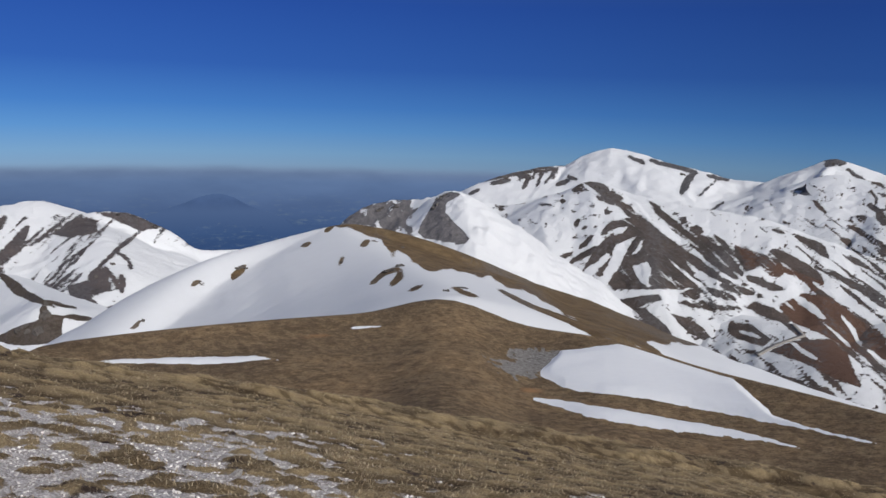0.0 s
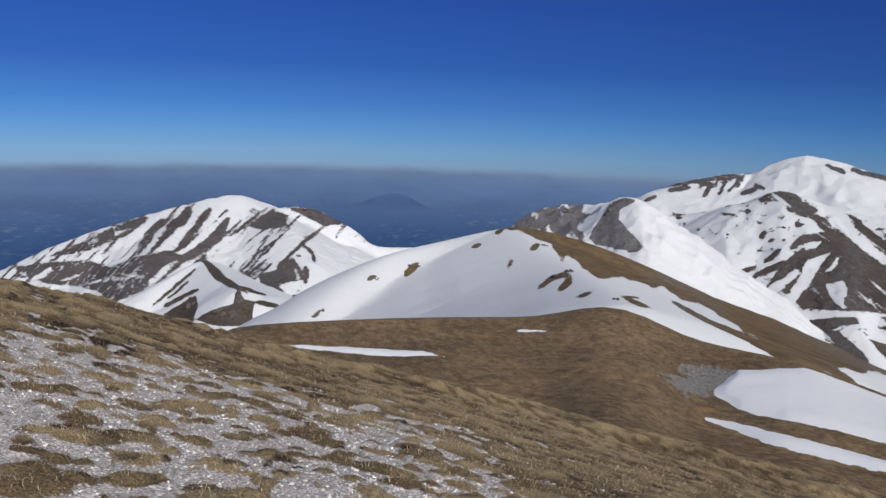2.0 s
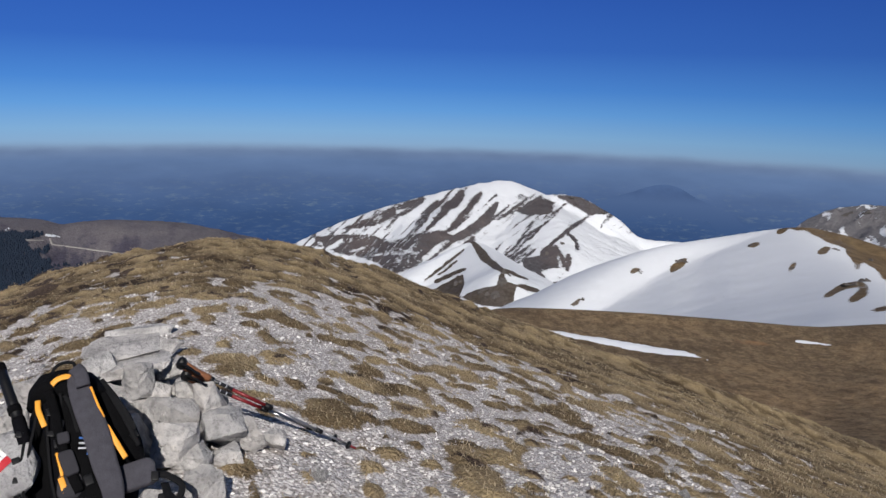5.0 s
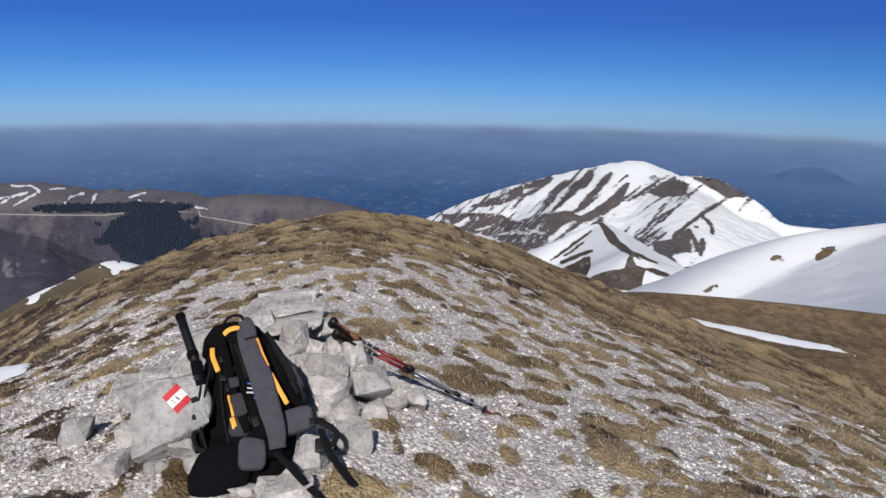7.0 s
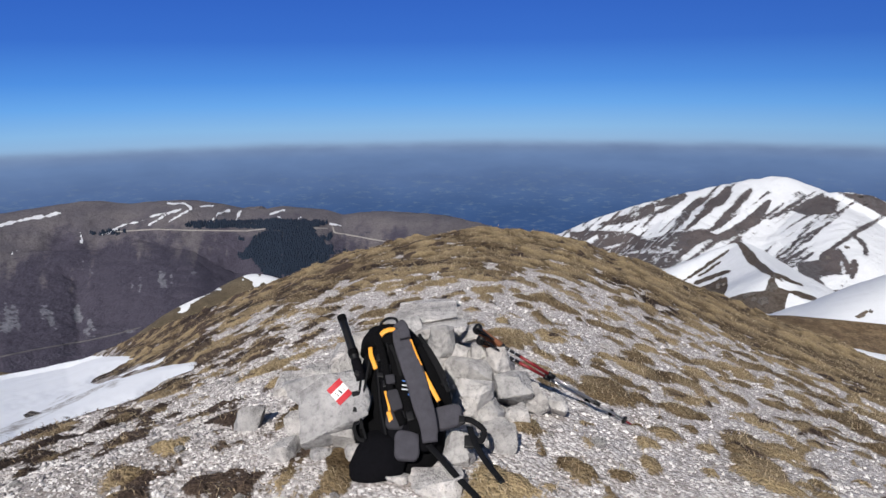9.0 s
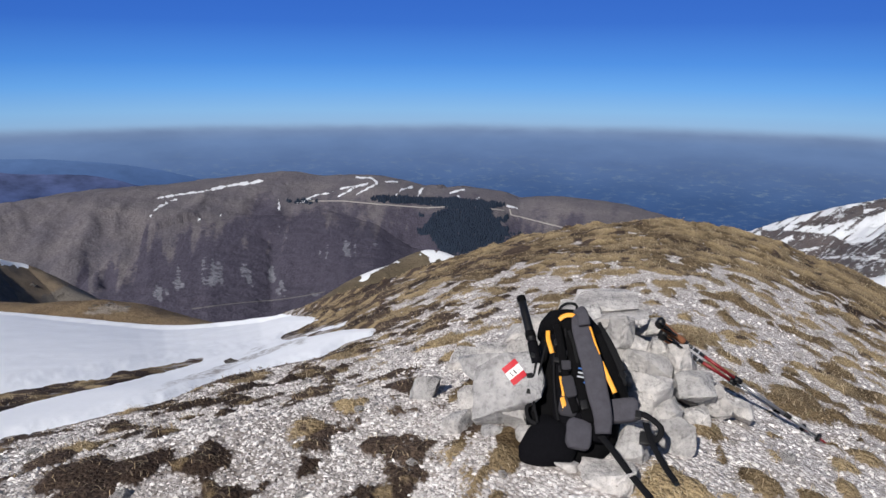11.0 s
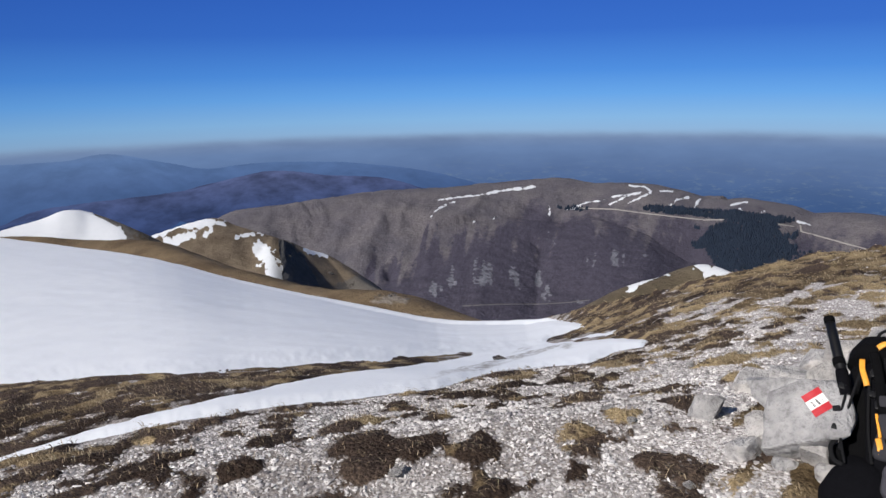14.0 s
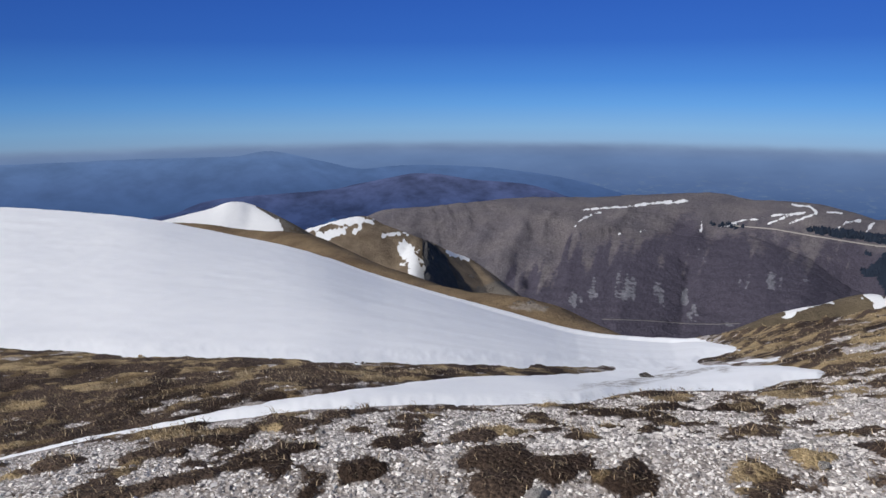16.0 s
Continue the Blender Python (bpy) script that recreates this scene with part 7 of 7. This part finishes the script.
# ---- loose stones ----
one = part("stone", rock_mesh(0.155, 0.14, 0.15, 77, 16, 4.5), M_LIMES[2], None, matrix=pose(*land(-3.47, 0.02, 0.045), 5, -8, 40))
for p in one.data.polygons:
    p.use_smooth = False
tagged(one, "squarish grey limestone lump half sunk in gravel", "stone", "loose stones")
seeds = []
for k in range(6):
    rnd = random.Random(700 + k)
    bm = rock_mesh(1.0, rnd.uniform(0.6, 0.95), rnd.uniform(0.4, 0.7), 500 + k, 12, 2.6)
    me = bpy.data.meshes.new("stone")
    bm.to_mesh(me)
    bm.free()
    me.materials.append(M_LIME)
    seeds.append(me)
rnd = random.Random(12)
count = 0
while count < 130:
    a, r = rnd.uniform(95, 250), 2.0 + 9.0 * rnd.random() ** 1.7
    x, y = CX + r * math.cos(radians(a)), CY + r * math.sin(radians(a))
    if float(turf_field(np.array([x]), np.array([y]))[0]) > 0.62 or math.hypot(x + 3.3, y - 0.7) < 0.55 or (a > 196 and r > 4.0):
        continue
    s = rnd.choice((0.035, 0.045, 0.05, 0.06, 0.075, 0.10))
    ob = new("stone", seeds[count % 6])
    ob.matrix_basis = pose(*land(x, y, s * 0.10), rnd.uniform(-20, 20), rnd.uniform(-20, 20), rnd.uniform(0, 360)) @ Matrix.Diagonal((s, s, s, 1))
    tagged(ob, "loose pale limestone stone on the gravel", "stone", "loose stones")
    count += 1
dark_stone = seeds[4].copy()
dark_stone.materials[0] = M_CRAG
for x, y, s in ((-7.40, -2.17, 0.26),):
    ob = new("stone", dark_stone)
    ob.matrix_basis = pose(*land(x, y, 0.02), 4, 6, 50) @ Matrix.Diagonal((s, s * 0.7, s * 0.28, 1))
    tagged(ob, "dark stone melting out of the snow", "stone", "loose stones")
b_at = land(CX + 103 * math.cos(radians(147.1)), CY + 103 * math.sin(radians(147.1)), 0.6)
boulder = part("boulder", rock_mesh(1.0, 0.9, 2.4, 808, 18), mat_limestone("white_limestone", 1.25), None, matrix=pose(*b_at, 0, 0, 30))
tagged(boulder, "white boulder standing at the edge of the meadow", "boulder")

# fine gravel
def gravel(n, seed, size=0.0066, r1=9.0, a0=98, a1=252, cap=0.016):
    g = np.random.default_rng(seed)
    r = 1.3 + r1 * g.random(n) ** 1.25
    a = np.radians(g.uniform(a0, a1, n))
    x, y = CX + r * np.cos(a), CY + r * np.sin(a)
    clear = (turf_field(x, y) + g.normal(0, 0.06, n) < 0.56)
    b, e = angles(x, y, ground_z(x, y, False))
    clear &= ~((b > 188) & (field_inside(b, e, x, y) > -0.25)) & (np.hypot(x + 3.05, y - 0.6) > 0.18)
    x, y, r = x[clear], y[clear], r[clear]
    n = len(x)
    s = np.minimum(np.exp(g.normal(math.log(size), 0.42, n)), cap) * (0.85 + 0.02 * r)
    z = ground_z(x, y) + s * 0.15
    base = np.array([(1, 0, 0), (-1, 0, 0), (0, 1, 0), (0, -1, 0), (0, 0, 1), (0, 0, -1)], float)
    tri = np.array([(0, 2, 4), (2, 1, 4), (1, 3, 4), (3, 0, 4), (2, 0, 5), (1, 2, 5), (3, 1, 5), (0, 3, 5)])
    p = base[None] * g.uniform(0.55, 1.35, (n, 6, 1)) + g.normal(0, 0.22, (n, 6, 3))
    q = g.normal(size=(n, 4))
    q /= np.linalg.norm(q, axis=1)[:, None]
    w, i, j, k = q.T
    R = np.stack([1 - 2 * (j * j + k * k), 2 * (i * j - k * w), 2 * (i * k + j * w), 2 * (i * j + k * w), 1 - 2 * (i * i + k * k), 2 * (j * k - i * w), 2 * (i * k - j * w), 2 * (j * k + i * w), 1 - 2 * (i * i + j * j)], -1).reshape(n, 3, 3)
    p = np.einsum("nab,nvb->nva", R, p) * np.array([1, 1, 0.7]) * s[:, None, None] + np.stack([x, y, z], -1)[:, None]
    return p.reshape(-1, 3), (tri[None] + 6 * np.arange(n)[:, None, None]).reshape(-1, 3)


def mat_islands(name, stops, rough=0.9, bumpy=0.0):
    m, n, l, b = graph(name)
    geo = n.new("ShaderNodeNewGeometry")
    c = ramp(n, l, geo.outputs["Random Per Island"], stops)
    v = coords(n, l)
    c = mixed(n, l, 0.6, c, ramp(n, l, tex_noise(n, l, v, 1.3, 4), [(0.3, (0.72, 0.70, 0.68)), (0.7, (1.2, 1.2, 1.2))]), "MULTIPLY")
    l.new(c, b.inputs["Base Color"])
    b.inputs["Roughness"].default_value = rough
    b.inputs["Specular IOR Level"].default_value = 0.15
    return m


v, f = gravel(98000, 3)
tagged(link_mesh("gravel", v, f, mat_islands("limestone_gravel", [(0.0, (0.24, 0.22, 0.22)), (0.2, (0.46, 0.44, 0.43)), (0.6, (0.64, 0.62, 0.61)), (1.0, (0.78, 0.76, 0.745))]), smooth=False), "pale angular limestone gravel", "gravel", kind="stuff")
v, f = gravel(85000, 5, 0.0066, 6.0, 180, 252, 0.018)
tagged(link_mesh("gravel", v, f, mat_islands("limestone_rubble", [(0.0, (0.13, 0.12, 0.12)), (0.25, (0.30, 0.28, 0.28)), (0.6, (0.48, 0.46, 0.455)), (1.0, (0.74, 0.72, 0.71))]), smooth=False), "coarse pale limestone rubble on dark soil", "gravel", kind="stuff")


# ---- dry grass and dwarf heath ----
def blades(n, seed, r0, r1, a0, a1, power, height, width, want):
    """Grass blades bent by the wind, growing where want(x, y) is positive."""
    g = np.random.default_rng(seed)
    r = r0 + (r1 - r0) * g.random(n) ** power
    a = np.radians(g.uniform(a0, a1, n))
    x, y = CX + r * np.cos(a), CY + r * np.sin(a)
    k = want(x, y, g)
    b, e = angles(x, y, ground_z(x, y, False))
    k &= ~((b > 188) & (field_inside(b, e, x, y) > -0.05)) & (np.hypot(x + 3.05, y - 0.62) > 0.30)
    x, y, r = x[k], y[k], r[k]
    n = len(x)
    c = cushions(x, y)
    t = turf_field(x, y, c)
    z = ground_z(x, y) + turf_lift(t, c, r) - 0.004 + 0.085 * np.clip(hummocks(x, y), 0, 0.8) * step(6, 13, r) * step(0.5, 0.8, t)
    h = height * g.uniform(0.35, 1.15, n) * (0.75 + 0.5 * np.clip(c + 0.1, 0, 0.7))
    w = width * g.uniform(0.6, 1.3, n) * (1 + r * 0.13)
    turn = g.uniform(0, 2 * math.pi, n)
    lean = g.uniform(0.5, 1.7, n)
    dx, dy = np.cos(turn) * lean + 0.45, np.sin(turn) * lean - 0.35
    sx, sy = -np.sin(turn) * w, np.cos(turn) * w
    p = np.empty((n, 5, 3))
    p[:, 0] = np.c_[x - sx, y - sy, z]
    p[:, 1] = np.c_[x + sx, y + sy, z]
    mx, my, mz = x + dx * h * 0.45, y + dy * h * 0.45, z + h * 0.62
    p[:, 2] = np.c_[mx - sx * 0.8, my - sy * 0.8, mz]
    p[:, 3] = np.c_[mx + sx * 0.8, my + sy * 0.8, mz]
    p[:, 4] = np.c_[x + dx * h * 1.2, y + dy * h * 1.2, z + h * np.maximum(1.02 - 0.36 * lean, 0.35)]
    tri = np.array([(0, 1, 3), (0, 3, 2), (2, 3, 4)])
    return p.reshape(-1, 3), (tri[None] + 5 * np.arange(n)[:, None, None]).reshape(-1, 3)


def grassy(x, y, g):
    t = turf_field(x, y) + g.normal(0, 0.05, len(x))
    return (t > 0.54) & ((heath_field(x, y) < 0.51) | (g.random(len(x)) < 0.30))


def heathy(x, y, g):
    t = turf_field(x, y) + g.normal(0, 0.05, len(x))
    return (t > 0.52) & (heath_field(x, y) > 0.51)


M_STRAW = mat_islands("dry_straw_grass", [(0.0, (0.105, 0.075, 0.050)), (0.3, (0.22, 0.166, 0.105)), (0.65, (0.345, 0.275, 0.178)), (0.90, (0.48, 0.40, 0.28)), (1.0, (0.22, 0.21, 0.125))])
M_HEATH = mat_islands("dark_dwarf_heath", [(0.0, (0.022, 0.016, 0.014)), (0.45, (0.062, 0.045, 0.037)), (0.8, (0.13, 0.098, 0.073)), (1.0, (0.26, 0.20, 0.125))])
v, f = blades(120000, 21, 1.4, 6.5, 84, 252, 0.8, 0.034, 0.0011, grassy)
tagged(link_mesh("dry_grass", v, f, M_STRAW, smooth=False), "low straw-coloured tussock grass", "grass", kind="stuff")
v, f = blades(170000, 22, 6.0, 22.0, 70, 200, 1.1, 0.034, 0.0015, grassy)
tagged(link_mesh("dry_grass", v, f, M_STRAW, smooth=False), "low straw-coloured tussock grass", "grass", kind="stuff")
v, f = blades(110000, 24, 1.4, 9.0, 100, 252, 0.85, 0.022, 0.0020, heathy)
tagged(link_mesh("dwarf_heath", v, f, M_HEATH, smooth=False), "dark brown dwarf heath mats", "heath", kind="stuff")
